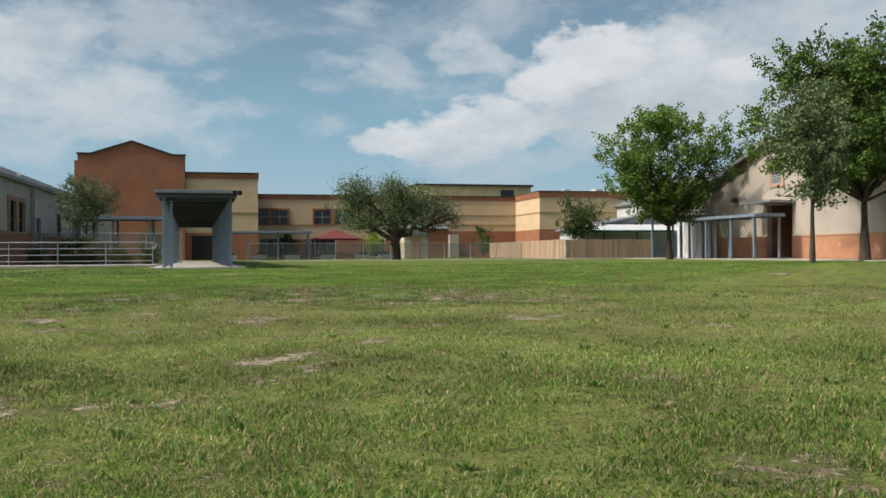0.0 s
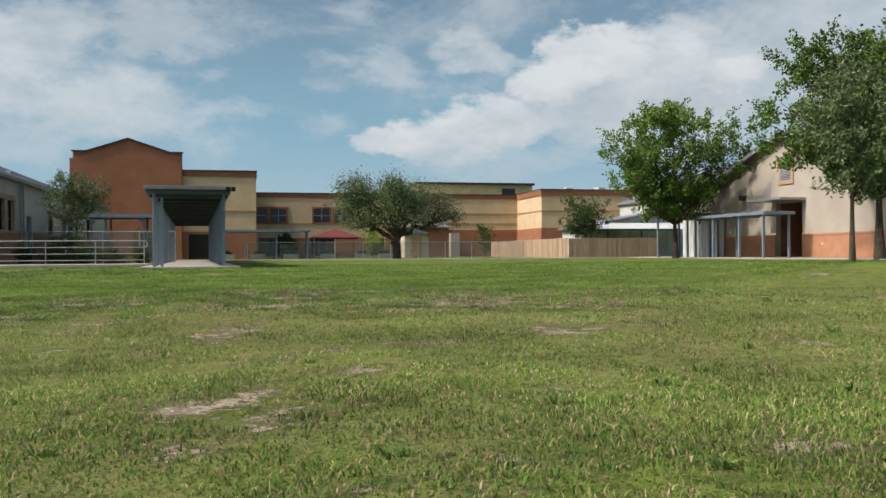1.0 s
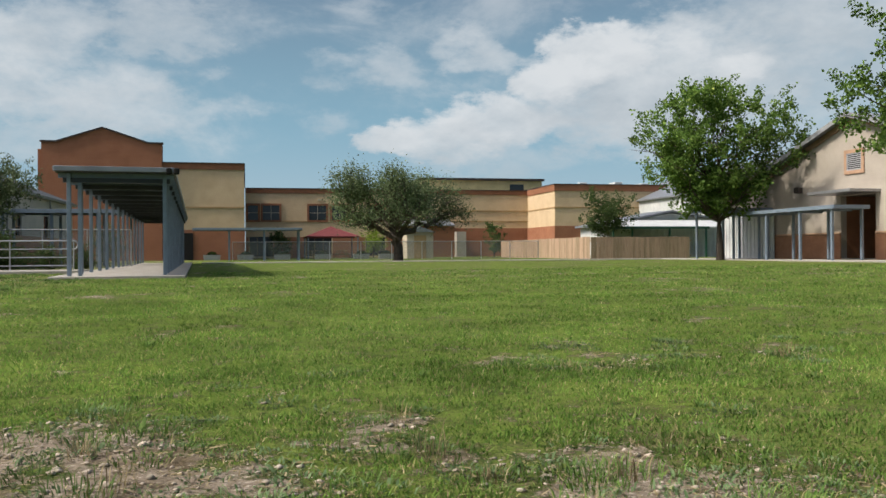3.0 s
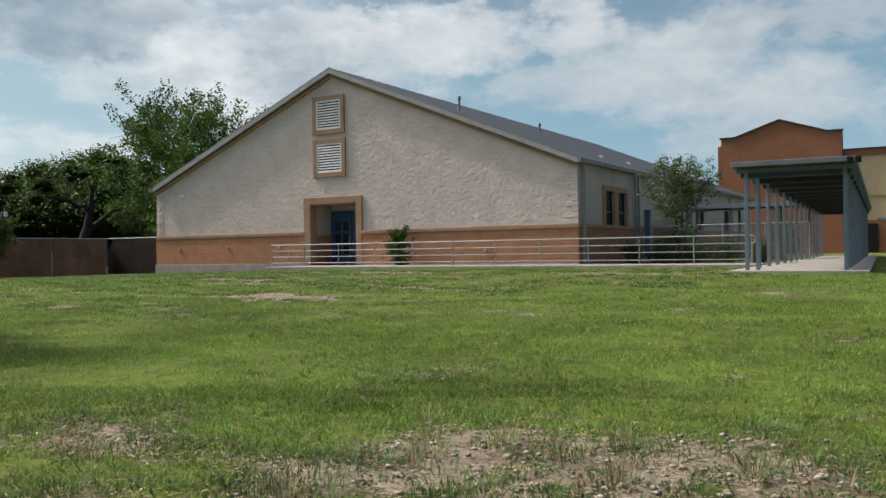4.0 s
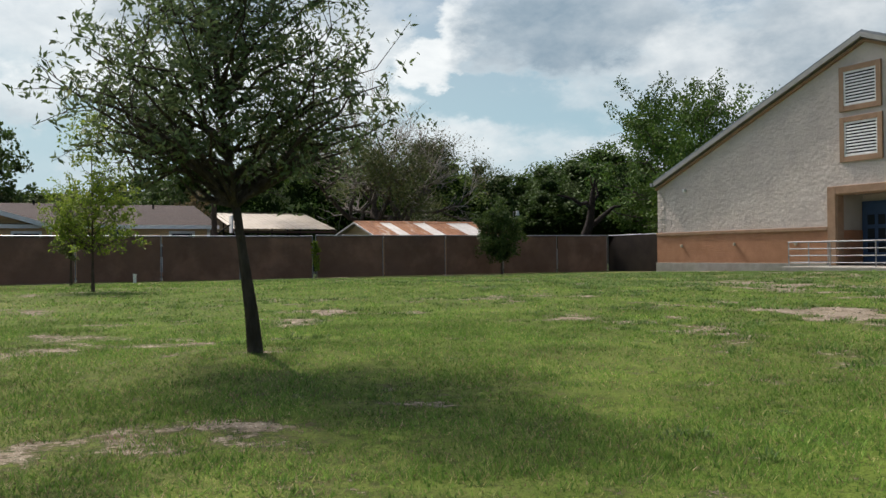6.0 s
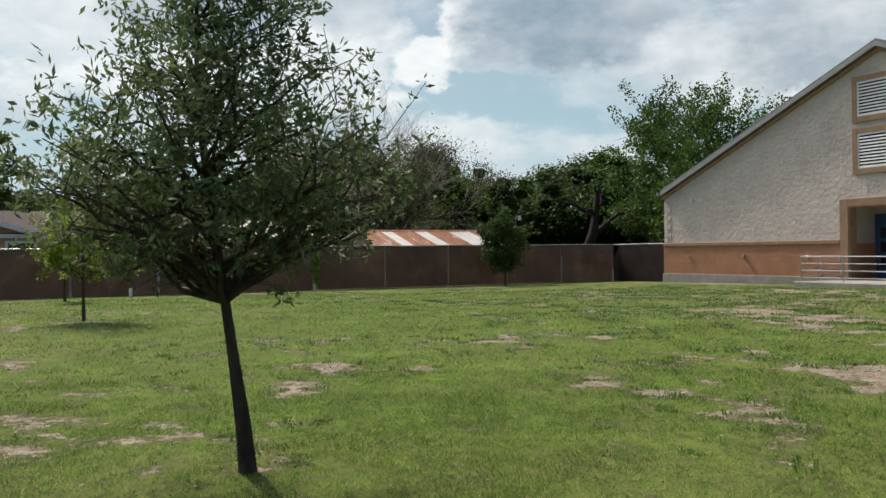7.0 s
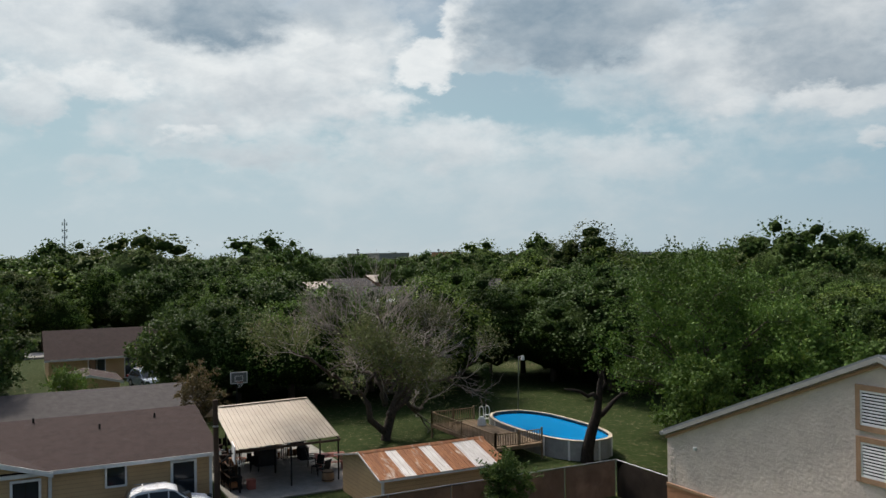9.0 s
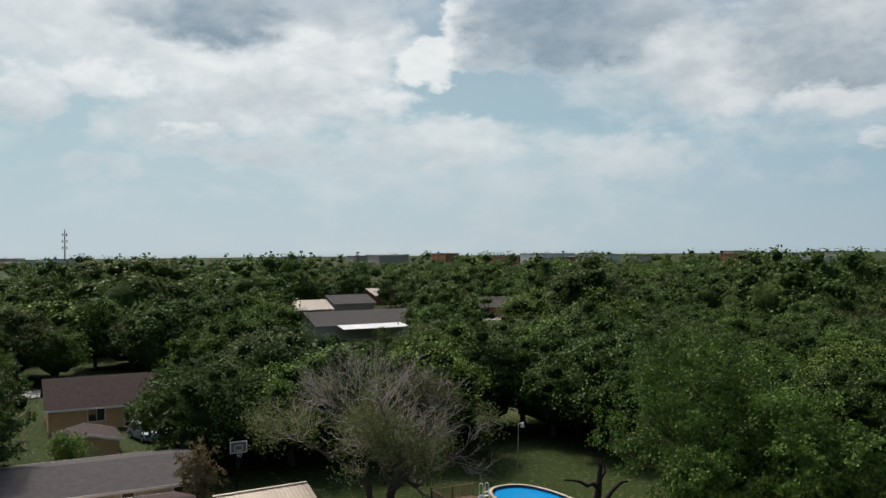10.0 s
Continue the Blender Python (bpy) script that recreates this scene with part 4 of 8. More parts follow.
# ---------- classroom building with the louvred gable ----------
def louvre(parent, axis, plane, a0, a1, z0, z1, out, slats, name="louvre", slat_mat=None):
    """A framed louvre on a wall; axis y: on a wall facing -y, axis x: on a wall facing -x."""
    def b(u0, u1, d0, d1, w0, w1, bev=0.0):
        return a_box(u0, u1, plane - d1, plane - d0, w0, w1, bev) if axis == "y" else a_box(plane - d1, plane - d0, u0, u1, w0, w1, bev)
    f = 0.19 * out
    fr = part(name, b(a0, a1, -0.02, 0.012, z0, z1), DARK, parent, "framed attic vent with pale slats")
    for n_, c in (("jamb", (a0, a0 + f, z0, z1)), ("jamb", (a1 - f, a1, z0, z1)), ("head", (a0 + f, a1 - f, z1 - f, z1)), ("sill", (a0 + f, a1 - f, z0, z0 + f))):
        part(n_, b(c[0], c[1], 0.0, 0.07, c[2], c[3], 0.008), TRIM, fr)
    step = (z1 - z0 - 2 * f) / slats
    w = 0.045
    for c in ((a0 + f, a0 + f + w, z0 + f, z1 - f), (a1 - f - w, a1 - f, z0 + f, z1 - f), (a0 + f + w, a1 - f - w, z1 - f - w, z1 - f), (a0 + f + w, a1 - f - w, z0 + f, z0 + f + w)):
        part("slat_frame", b(c[0], c[1], 0.0, 0.055, c[2], c[3]), slat_mat or WHITE_PAINT, fr)
    for i in range(slats):
        z = z0 + f + step * (i + 0.5)
        prof = [(0.015, z + step * 0.32), (0.03, z + step * 0.36), (0.06, z - step * 0.16), (0.045, z - step * 0.2)]
        if axis == "y":
            bm = solid([(a0 + f + w, plane - d, q) for d, q in prof], (a1 - a0 - 2 * f - 2 * w, 0, 0))
        else:
            bm = solid([(plane - d, a0 + f + w, q) for d, q in prof], (0, a1 - a0 - 2 * f - 2 * w, 0))
        part("slat", bm, slat_mat or WHITE_PAINT, fr)
    return fr


def sash_window(parent, axis, plane, a0, a1, z0, z1, face, frame_mat, panes=(1, 2), border=0.09, label="dark glazed window in a painted frame", glass=None, sash=None):
    """face: +1 or -1, the side of the plane on which the window shows."""
    def b(u0, u1, d0, d1, w0, w1):
        p, q = sorted((plane + face * d0, plane + face * d1))
        return a_box(u0, u1, p, q, w0, w1) if axis == "y" else a_box(p, q, u0, u1, w0, w1)
    win = part("window", b(a0, a1, -0.05, 0.01, z0, z1), DARK, parent, label)
    for c in ((a0 - border, a0, z0 - border, z1 + border), (a1, a1 + border, z0 - border, z1 + border), (a0, a1, z1, z1 + border), (a0, a1, z0 - border, z0)):
        part("frame", b(c[0], c[1], -0.02, 0.06, c[2], c[3]), frame_mat, win)
    nx_, nz_ = panes
    for i in range(nx_):
        for j in range(nz_):
            u0, u1 = a0 + (a1 - a0) * i / nx_ + 0.02, a0 + (a1 - a0) * (i + 1) / nx_ - 0.02
            w0, w1 = z0 + (z1 - z0) * j / nz_ + 0.02, z0 + (z1 - z0) * (j + 1) / nz_ - 0.02
            part("pane", b(u0, u1, 0.012, 0.02, w0, w1), glass or GLASS, win)
    for i in range(1, nx_):
        u = a0 + (a1 - a0) * i / nx_
        part("mullion", b(u - 0.02, u + 0.02, 0.012, 0.035, z0, z1), sash or frame_mat, win)
    for j in range(1, nz_):
        w_ = z0 + (z1 - z0) * j / nz_
        part("rail", b(a0, a1, 0.012, 0.03, w_ - 0.02, w_ + 0.02), sash or frame_mat, win)
    return win


def classroom_building():
    X0, X1, RX, EZ, RZ, Y1 = -21.16, 0.0, -10.65, 3.72, 8.12, 31.0
    hall = thing("classroom_building", (RX, 15, 0), "stucco classroom building with orange base and metal roof", "building")
    top = lambda a: EZ + (RZ - EZ) * (1 - abs(a - RX) / (RX - X0 if a < RX else X1 - RX))
    part("gable_wall", wall_with_holes("y", 0.0, 0.3, (X0, X1, top, [RX]), [(-11.85, -9.5, 0.14, 2.64)]), STUCCO, hall, "rough trowelled pinkish stucco gable wall")
    flat = lambda a: EZ
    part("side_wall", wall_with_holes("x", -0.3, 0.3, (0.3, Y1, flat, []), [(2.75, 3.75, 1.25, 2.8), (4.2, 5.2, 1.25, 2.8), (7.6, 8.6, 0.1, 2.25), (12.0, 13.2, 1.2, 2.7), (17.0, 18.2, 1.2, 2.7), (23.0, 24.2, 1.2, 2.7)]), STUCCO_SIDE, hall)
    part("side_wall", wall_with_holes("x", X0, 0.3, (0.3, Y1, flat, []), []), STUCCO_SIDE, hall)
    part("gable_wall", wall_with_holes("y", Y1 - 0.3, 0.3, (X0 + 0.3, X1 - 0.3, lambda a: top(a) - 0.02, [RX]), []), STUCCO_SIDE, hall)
    part("attic_floor", a_box(X0 + 0.3, X1 - 0.3, 0.3, Y1 - 0.3, 3.4, 3.5), BEIGE, hall)
    for a, b in ((X0 - 0.03, -12.2), (-9.2, X1 + 0.03)):
        part("base_band", a_box(a, b, -0.05, 0.0, BASE_Z, 1.36), BAND, hall, "orange split-face block base")
        part("band_cap", a_box(a - 0.02, b, -0.085, 0.0, 1.36, 1.5, 0.012), TRIM, hall)
        part("footing", a_box(a - 0.03, b, -0.11, -0.0505, BASE_Z, 0.17 if a < -15 else 0.12, 0.01), CONCRETE, hall)
    part("base_band", a_box(0.0, 0.05, -0.03, 7.3, BASE_Z, 1.36), BAND, hall)
    part("base_band", a_box(0.0, 0.05, 8.9, Y1, BASE_Z, 1.36), BAND, hall)
    part("band_cap", a_box(0.0, 0.085, -0.02, 7.3, 1.36, 1.5, 0.012), TRIM, hall)
    part("band_cap", a_box(0.0, 0.085, 8.9, Y1, 1.36, 1.5, 0.012), TRIM, hall)
    # corner blocks
    for left in (True, False):
        for i in range(11):
            w = 0.42 if i % 2 else 0.24
            z = 1.52 + i * 0.195
            x0, x1 = (X0 - 0.02, X0 + w) if left else (X1 - w, X1 + 0.02)
            part("corner_block", a_box(x0, x1, -0.025, 0.0, z, z + 0.18, 0.012), STUCCO, hall)
    # recessed entrance
    for c in ((-12.2, -11.85, 0.1, 2.92), (-9.5, -9.2, 0.1, 2.92), (-11.85, -9.5, 2.64, 2.92)):
        part("entrance_trim", a_box(c[0], c[1], -0.075, 0.3, c[2], c[3], 0.012), TRIM, hall)
    for c in ((-11.95, -11.85, 0.3, 1.5), (-9.5, -9.4, 0.3, 1.5)):
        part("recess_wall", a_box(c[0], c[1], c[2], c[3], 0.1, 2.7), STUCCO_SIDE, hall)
        part("recess_band", a_box(*((c[1], c[1] + 0.03) if c[0] < -11 else (c[0] - 0.03, c[0])), 0.3, 1.4, 0.14, 1.36), BAND, hall)
    part("reveal", a_box(-11.848, -11.81, -0.02, 0.31, 0.14, 2.6), TRIM, hall)
    part("reveal", a_box(-9.54, -9.502, -0.02, 0.31, 0.14, 2.6), TRIM, hall)
    part("reveal", a_box(-11.848, -9.502, -0.02, 0.31, 2.6, 2.638), TRIM, hall)
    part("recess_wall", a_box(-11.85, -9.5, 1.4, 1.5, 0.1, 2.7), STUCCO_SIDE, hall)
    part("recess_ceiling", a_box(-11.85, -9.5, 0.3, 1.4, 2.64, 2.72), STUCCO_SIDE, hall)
    part("threshold", a_box(-11.85, -9.5, 0.0, 1.4, 0.0, 0.14), CONCRETE, hall)
    frame_ = part("door_frame", a_box(-11.84, -9.55, 1.34, 1.4, 0.14, 2.4), DOOR_BLUE, hall, "blue steel double door with small panes")
    for a in (-11.74, -10.68):
        leaf = part("door", a_box(a, a + 1.02, 1.29, 1.34, 0.16, 2.28, 0.006), DOOR_BLUE, frame_, "blue steel door leaf")
        for u in (0.16, 0.58):
            for z in (0.55, 1.05, 1.55):
                part("door_pane", a_box(a + u, a + u + 0.28, 1.28, 1.295, z, z + 0.36), GLASS, frame_)
    part("door_handle", a_rod((-10.82, 1.25, 1.0), (-10.82, 1.25, 1.3), 0.015), GALV, frame_)
    louvre(hall, "y", 0.0, -11.66, -10.03, 5.52, 7.1, 1.0, 11)
    louvre(hall, "y", 0.0, -11.66, -10.0, 3.74, 5.32, 1.0, 11)
    # windows of the side wall
    for y0 in (2.75, 4.2):
        sash_window(hall, "x", -0.12, y0, y0 + 1.0, 1.25, 2.8, 1, TRIM, (1, 2), 0.1)
    part("window_surround", a_box(0.0, 0.06, 2.5, 5.45, 2.8, 3.0), TRIM, hall)
    for c in ((2.5, 2.74), (3.76, 4.19), (5.21, 5.45)):
        part("window_surround", a_box(0.0, 0.06, c[0], c[1], 1.5, 2.8), TRIM, hall)
    for y0 in (12.0, 17.0, 23.0):
        sash_window(hall, "x", -0.12, y0, y0 + 1.2, 1.2, 2.7, 1, TRIM, (1, 2), 0.12)
    part("side_door", a_box(-0.16, -0.1, 7.6, 8.6, 0.1, 2.25), DOOR_BLUE, hall, "blue steel side door")
    # roof of ribbed metal
    th = 0.12
    for sgn, xe in ((-1, X0 - 0.06), (1, X1 + 0.12)):
        ze = EZ - 0.02
        pts = [(RX, -0.2, RZ - 0.06), (xe, -0.2, ze), (xe, -0.2, ze + th), (RX, -0.2, RZ - 0.06 + th)]
        slope = part("roof", solid(pts, (0, Y1 + 0.5, 0)), SEAM_ROOF, hall, "grey standing-seam metal roof slope")
        bm = bmesh.new()
        for i in range(46):
            y = -0.19 + i * 0.7
            if y > Y1 + 0.25:
                break
            extrude(bm, [(RX, y, RZ - 0.06 + th), (xe, y, ze + th), (xe, y, ze + th + 0.045), (RX, y, RZ - 0.06 + th + 0.045)], (0, 0.03, 0))
        part("roof_seams", bm, SEAM_ROOF, slope)
        rake = [(RX, -0.24, RZ - 0.15), (xe, -0.24, ze - 0.11), (xe, -0.24, ze + 0.06), (RX, -0.24, RZ + 0.02)]
        part("rake_board", solid(rake, (0, 0.038, 0)), RAKE_WHITE, hall, "off-white painted rake board")
        low = [(RX, -0.1, RZ - 0.31), (xe, -0.1, ze - 0.27), (xe, -0.1, ze - 0.16), (RX, -0.1, RZ - 0.2)]
        part("rake_trim", solid(low, (0, 0.1, 0)), TRIM, hall)
        part("soffit", solid([(RX, -0.2, RZ - 0.14), (xe, -0.2, ze - 0.1), (xe, -0.2, ze - 0.05), (RX, -0.2, RZ - 0.09)], (0, 0.2, 0)), FASCIA, hall)
        part("gutter", solid([(xe, -0.3, ze - 0.1), (xe + sgn * 0.13, -0.3, ze - 0.07), (xe + sgn * 0.15, -0.3, ze + 0.06), (xe, -0.3, ze + 0.06)], (0, Y1 + 0.5, 0)), FASCIA, hall)
    for y in (0.25, 6.1, 6.5, 15.0, 24.0):
        part("downpipe", a_box(0.087, 0.18, y - 0.05, y + 0.05, 0.0, EZ - 0.05), GALV if y > 1 else FASCIA, hall)
    for y, h in ((2.3, 0.62), (10.3, 0.5)):
        z = EZ + (RZ - EZ) * (1 - 4.7 / 10.65)
        pipe = part("vent_pipe", a_rod((-5.95, y, z), (-5.95, y, z + h), 0.055), SEAM_ROOF, hall)
        part("vent_cap", a_rod((-5.95, y, z + h - 0.02), (-5.95, y, z + h + 0.1), 0.085, 0.07), SEAM_ROOF, pipe)
    for y in (5.5, 9.0):
        part("roof_vent", a_box(-1.2, -1.05, y, y + 0.2, 4.25, 4.45), WHITE_PAINT, hall)
    for x, z, s in ((-19.42, 3.3, 0.07), (-19.6, 0.9, 0.06), (-16.58, 0.93, 0.06), (-13.57, 0.9, 0.06), (-3.6, 0.62, 0.05)):
        part("wall_fitting", a_box(x - s, x + s, -0.13, 0.0 if z > 1.5 else -0.05, z - s, z + s, 0.02), WHITE_PAINT if z > 3 else BEIGE, hall)
    return hall


classroom_building()

# walkway slab with its steel railing
tagged(part("walkway", a_box(-12.1, 6.4, -2.55, -0.95, BASE_Z, 0.1, 0.02), CONCRETE), "raised concrete walkway slab", "walkway", kind="structure")
tagged(part("walkway", a_box(-12.1, -8.0, -0.949, -0.112, BASE_Z, 0.098), CONCRETE), "concrete landing before the entrance", "walkway", kind="structure")


def handrail(x0, x1, y, bays, z=0.1, h=0.86, end=True):
    r = thing("handrail", (x0, y, z), "galvanised pipe railing along the walkway", "railing")
    for i in range(bays + 1):
        x = x0 + (x1 - x0) * i / bays
        part("post", a_rod((x, y, z - 0.05), (x, y, z + h), 0.02), GALV, r)
    for k, w in ((0.97, 0.022), (0.70, 0.016), (0.43, 0.016), (0.16, 0.016)):
        part("rail", a_rod((x0, y, z + h * k), (x1, y, z + h * k), w), GALV, r)
    if end:
        bm = bmesh.new()
        c, rad = z + h * 0.835, h * 0.135
        pts = [(x1 + math.sin(a) * rad, y, c + math.cos(a) * rad) for a in (math.pi * i / 8 for i in range(9))]
        for p0, p1 in zip(pts, pts[1:]):
            rod(bm, p0, p1, 0.024)
        part("end_loop", bm, GALV, r)
    return r


handrail(-12.0, 6.2, -2.3, 11)
side = thing("handrail", (-12.0, -2.3, 0.1), "galvanised pipe railing returning to the wall", "railing")
for k in (0.97, 0.70, 0.43, 0.16):
    part("rail", a_rod((-12.0, -2.3, 0.1 + 0.86 * k), (-12.0, -0.3, 0.1 + 0.86 * k), 0.021), GALV, side)
for y in (-1.3, -0.3):
    part("post", a_rod((-12.0, y, 0.05), (-12.0, y, 0.96), 0.022), GALV, side)


# ---------- covered walkways ----------
def covered_walk(name, x0, x1, y0, y1, z, post_x, post_y, label, purlins=(), mat=BLUE_STEEL, base=-0.1, fascia=0.12, post=0.055, along="y", edge=None):
    c = thing(name, ((x0 + x1) / 2, (y0 + y1) / 2, 0), label, "canopy", "covered walkways")
    part("roof_deck", a_box(x0 + 0.02, x1 - 0.02, y0 + 0.02, y1 - 0.02, z - 0.02, z + 0.05), DECK_STEEL, c, "ribbed steel deck")
    for b in ((x0, x1, y0 - 0.03, y0 + 0.02), (x0, x1, y1 - 0.02, y1 + 0.03), (x0 - 0.03, x0 + 0.019, y0 + 0.02, y1 - 0.02), (x1 - 0.019, x1 + 0.03, y0 + 0.02, y1 - 0.02)):
        part("fascia", a_box(*b, z - fascia + 0.05, z + 0.1, 0.006), edge or mat, c)
    for px_ in post_x:
        for py_ in post_y:
            part("post", a_box(px_ - post, px_ + post, py_ - post, py_ + post, base, z - 0.021, 0.006), mat, c)
    for p in purlins:
        if along == "y":
            part("purlin", a_box(x0 + 0.02, x1 - 0.02, p - 0.035, p + 0.035, z - 0.13, z - 0.021), mat, c)
        else:
            part("purlin", a_box(p - 0.035, p + 0.035, y0 + 0.02, y1 - 0.02, z - 0.13, z - 0.021), mat, c)
    return c


AXIS_TURN = Matrix.Translation((8.1, -7.78, 0)) @ Matrix.Rotation(radians(3.1), 4, "Z") @ Matrix.Translation((-8.1, 7.78, 0))
py_list = [-7.35 + i * 2.1 for i in range(14)]
main_walk = covered_walk("covered_walkway", 6.82, 9.36, -7.78, 20.3, 2.42, (7.07, 9.14), py_list, "long steel canopy on paired blue-grey posts", [-7.3 + i * 0.7 for i in range(40)], fascia=0.06, post=0.045, edge=SEAM_ROOF)
for y in py_list:
    part("tie_beam", a_box(6.95, 9.26, y - 0.04, y + 0.04, 2.18, 2.288), DECK_STEEL, main_walk)
for x in (7.3,):
    part("post", a_box(x - 0.04, x + 0.04, -7.35 - 0.05, -7.35 + 0.05, -0.1, 2.18), BLUE_STEEL, main_walk)
for x in (9.25, 9.42):
    lamp_ = part("flood_lamp", a_box(x - 0.06, x + 0.06, -7.98, -7.82, 2.36, 2.5, 0.02), DARK, main_walk, "small black flood lamp")
    part("lamp_arm", a_rod((x, -7.84, 2.46), (9.33, -7.78, 2.5), 0.015, sides=6), DARK, lamp_)
main_walk.matrix_basis = AXIS_TURN @ main_walk.matrix_basis
walk_slab = tagged(part("pavement", a_box(6.7, 9.6, -7.9, 20.5, -0.3, 0.055, 0.01), CONCRETE), "concrete path under the canopy", "path", kind="structure")
walk_slab.matrix_basis = AXIS_TURN
covered_walk("covered_walkway", 0.9, 6.05, 10.3, 12.4, 2.36, (1.1, 3.0, 4.8), (10.5, 12.2), "flat steel canopy joining the classroom building", [1.5, 3.0, 4.5, 5.5], along="x")
covered_walk("covered_walkway", 7.4, 14.8, 32.5, 34.6, 2.21, (9.8, 12.2, 14.6), (32.7, 34.4), "flat steel canopy before the main building", [10.5, 11.5, 12.5, 13.5], along="x")
tagged(part("pavement", a_box(8.65, 37.5, 18.6, 20.4, -0.3, 0.05, 0.01), CONCRETE), "concrete path across the lawn", "path", kind="structure")
tagged(part("pavement", a_box(35.2, 38.5, -12.0, 18.55, -0.3, 0.045, 0.01), CONCRETE), "concrete path along the hall", "path", kind="structure")


# ---------- main school building ----------
def school():
    s = thing("school_building", (18, 60, 0), "two-storey school with cream block and brick walls", "building")
    prof = [(-4.45, -0.4), (4.45, -0.4), (4.45, 9.3), (3.45, 9.3), (0.0, 10.45), (-3.4, 9.3), (-4.45, 9.3)]
    pav = part("pavilion", solid([(x, 43.0, z) for x, z in prof], (0, 0.9, 0)), BRICK, s, "red-brown brick pavilion with pointed parapet")
    part("pavilion_body", a_box(-4.45, 4.45, 43.9, 63.0, -0.4, 7.75), BRICK, pav)
    cap = [(-4.55, 9.3), (-3.4, 9.3), (0.0, 10.45), (3.45, 9.3), (4.55, 9.3)]
    for (xa, za), (xb, zb) in zip(cap, cap[1:]):
        part("coping", solid([(xa, 42.9, za), (xb, 42.9, zb), (xb, 42.9, zb + 0.12), (xa, 42.9, za + 0.12)], (0, 0.5, 0)), CAP, pav)
    part("return_wall", a_box(-4.75, -4.46, 43.2, 63.0, -0.4, 8.75), BRICK, pav)
    part("doorway", a_box(5.0, 6.8, 43.16, 43.22, 0.0, 2.2), DARK, s)
    part("tan_block", a_box(4.46, 10.81, 43.3, 63.0, -0.4, 7.8), CREAM, s, "tall cream block wall")
    part("parapet", a_box(4.46, 10.86, 43.23, 43.3, 7.34, 7.83), BROWN_BAND, s)
    part("parapet", a_box(10.81, 10.88, 43.23, 63.0, 7.34, 7.83), BROWN_BAND, s)
    part("coping", a_box(4.46, 10.9, 43.17, 63.0, 7.831, 7.9), CAP, s)
    part("string_course", a_box(4.46, 10.85, 43.24, 43.3, 4.22, 4.33), CREAM_TRIM, s)
    part("brick_base", a_box(4.46, 10.86, 43.23, 43.3, -0.4, 2.45), BRICK, s)
    wins = [(11.15, 12.15), (12.62, 14.3), (17.3, 19.05), (19.65, 21.25), (23.5, 25.1), (25.9, 27.5)]
    holes = [(a, b, 3.9, 5.4) for a, b in wins] + [(11.3, 13.6, 0.2, 2.2), (17.0, 19.6, 0.2, 2.1), (23.2, 25.2, 0.2, 2.1)]
    part("main_wall", wall_with_holes("y", 60.5, 0.35, (10.9, 41.0, lambda a: 7.1, []), holes), CREAM, s, "cream split-face block wall")
    part("rear_block", a_box(10.9, 41.0, 61.4, 78.0, -0.4, 6.9), CREAM, s)
    part("roof_slab", a_box(10.9, 41.0, 60.85, 61.4, 6.6, 6.9), CREAM, s)
    part("floor_slab", a_box(10.9, 41.0, 60.86, 61.39, 3.1, 3.3), CREAM, s)
    part("parapet", a_box(10.9, 40.9, 60.43, 60.5, 6.65, 7.12), BROWN_BAND, s)
    part("coping", a_box(10.9, 40.9, 60.38, 60.9, 7.121, 7.19), CAP, s)
    part("string_course", a_box(10.9, 41.0, 60.45, 60.5, 3.72, 3.84), CREAM_TRIM, s)
    part("brick_base", a_box(28.5, 41.0, 60.44, 60.5, -0.4, 3.05), BRICK, s)
    part("string_course", a_box(28.5, 40.95, 60.44, 60.5, 4.85, 4.97), CREAM_TRIM, s)
    for a, b in wins:
        sash_window(s, "y", 60.5, a, b, 3.9, 5.4, -1, BROWN_BAND, (2 if b - a > 1.2 else 1, 2), 0.2, "upper window with dark panes", sash=BEIGE)
    for a, b, z0, z1 in holes[6:]:
        sash_window(s, "y", 60.62, a, b, z0, z1, -1, CREAM_TRIM, (3, 1), 0.08, "ground-floor window with dark panes")
    for a, b in ((10.97, 11.2), (13.7, 16.9), (19.7, 23.1), (25.3, 28.49)):
        part("brick_base", a_box(a, b, 60.44, 60.5, -0.4, 2.15), BRICK, s)
    part("wing", a_box(41.0, 66.0, 52.1, 78.0, -0.4, 7.15), CREAM, s, "cream block wing")
    for b in ((40.92, 66.0, 52.02, 52.1), (40.92, 41.0, 52.1, 78.0)):
        part("parapet", a_box(*b, 6.55, 7.18), BROWN_BAND, s)
        part("string_course", a_box(b[0] + 0.02, b[1], b[2] + 0.02, b[3], 4.84, 4.96), CREAM_TRIM, s)
        part("brick_base", a_box(b[0] + 0.01, b[1], b[2] + 0.01, b[3], -0.4, 3.05), BRICK, s)
    part("coping", a_box(40.88, 66.0, 51.98, 78.0, 7.181, 7.26), CAP, s)
    part("penthouse", a_box(34.0, 51.3, 84.7, 96.0, -0.4, 10.3), material("yellow_cream_panel", (0.6, 0.5, 0.27), None, 0.85, scale=0.8), s, "cream rooftop storey")
    part("coping", a_box(33.7, 51.6, 84.4, 96.3, 10.301, 10.6), CAP, s)
    part("penthouse_window", a_box(46.6, 48.6, 84.6, 84.7, 8.8, 9.8), GLASS, s)
    rs = random_for(5)
    for i in range(9):
        x = 47 + i * 1.6 + rs.rand()
        part("rooftop_unit", a_box(x, x + 0.9, 58 + rs.rand() * 4, 60 + rs.rand() * 4, 7.0, 7.7 + rs.rand() * 0.5, 0.03), RIBBED_WHITE, s)
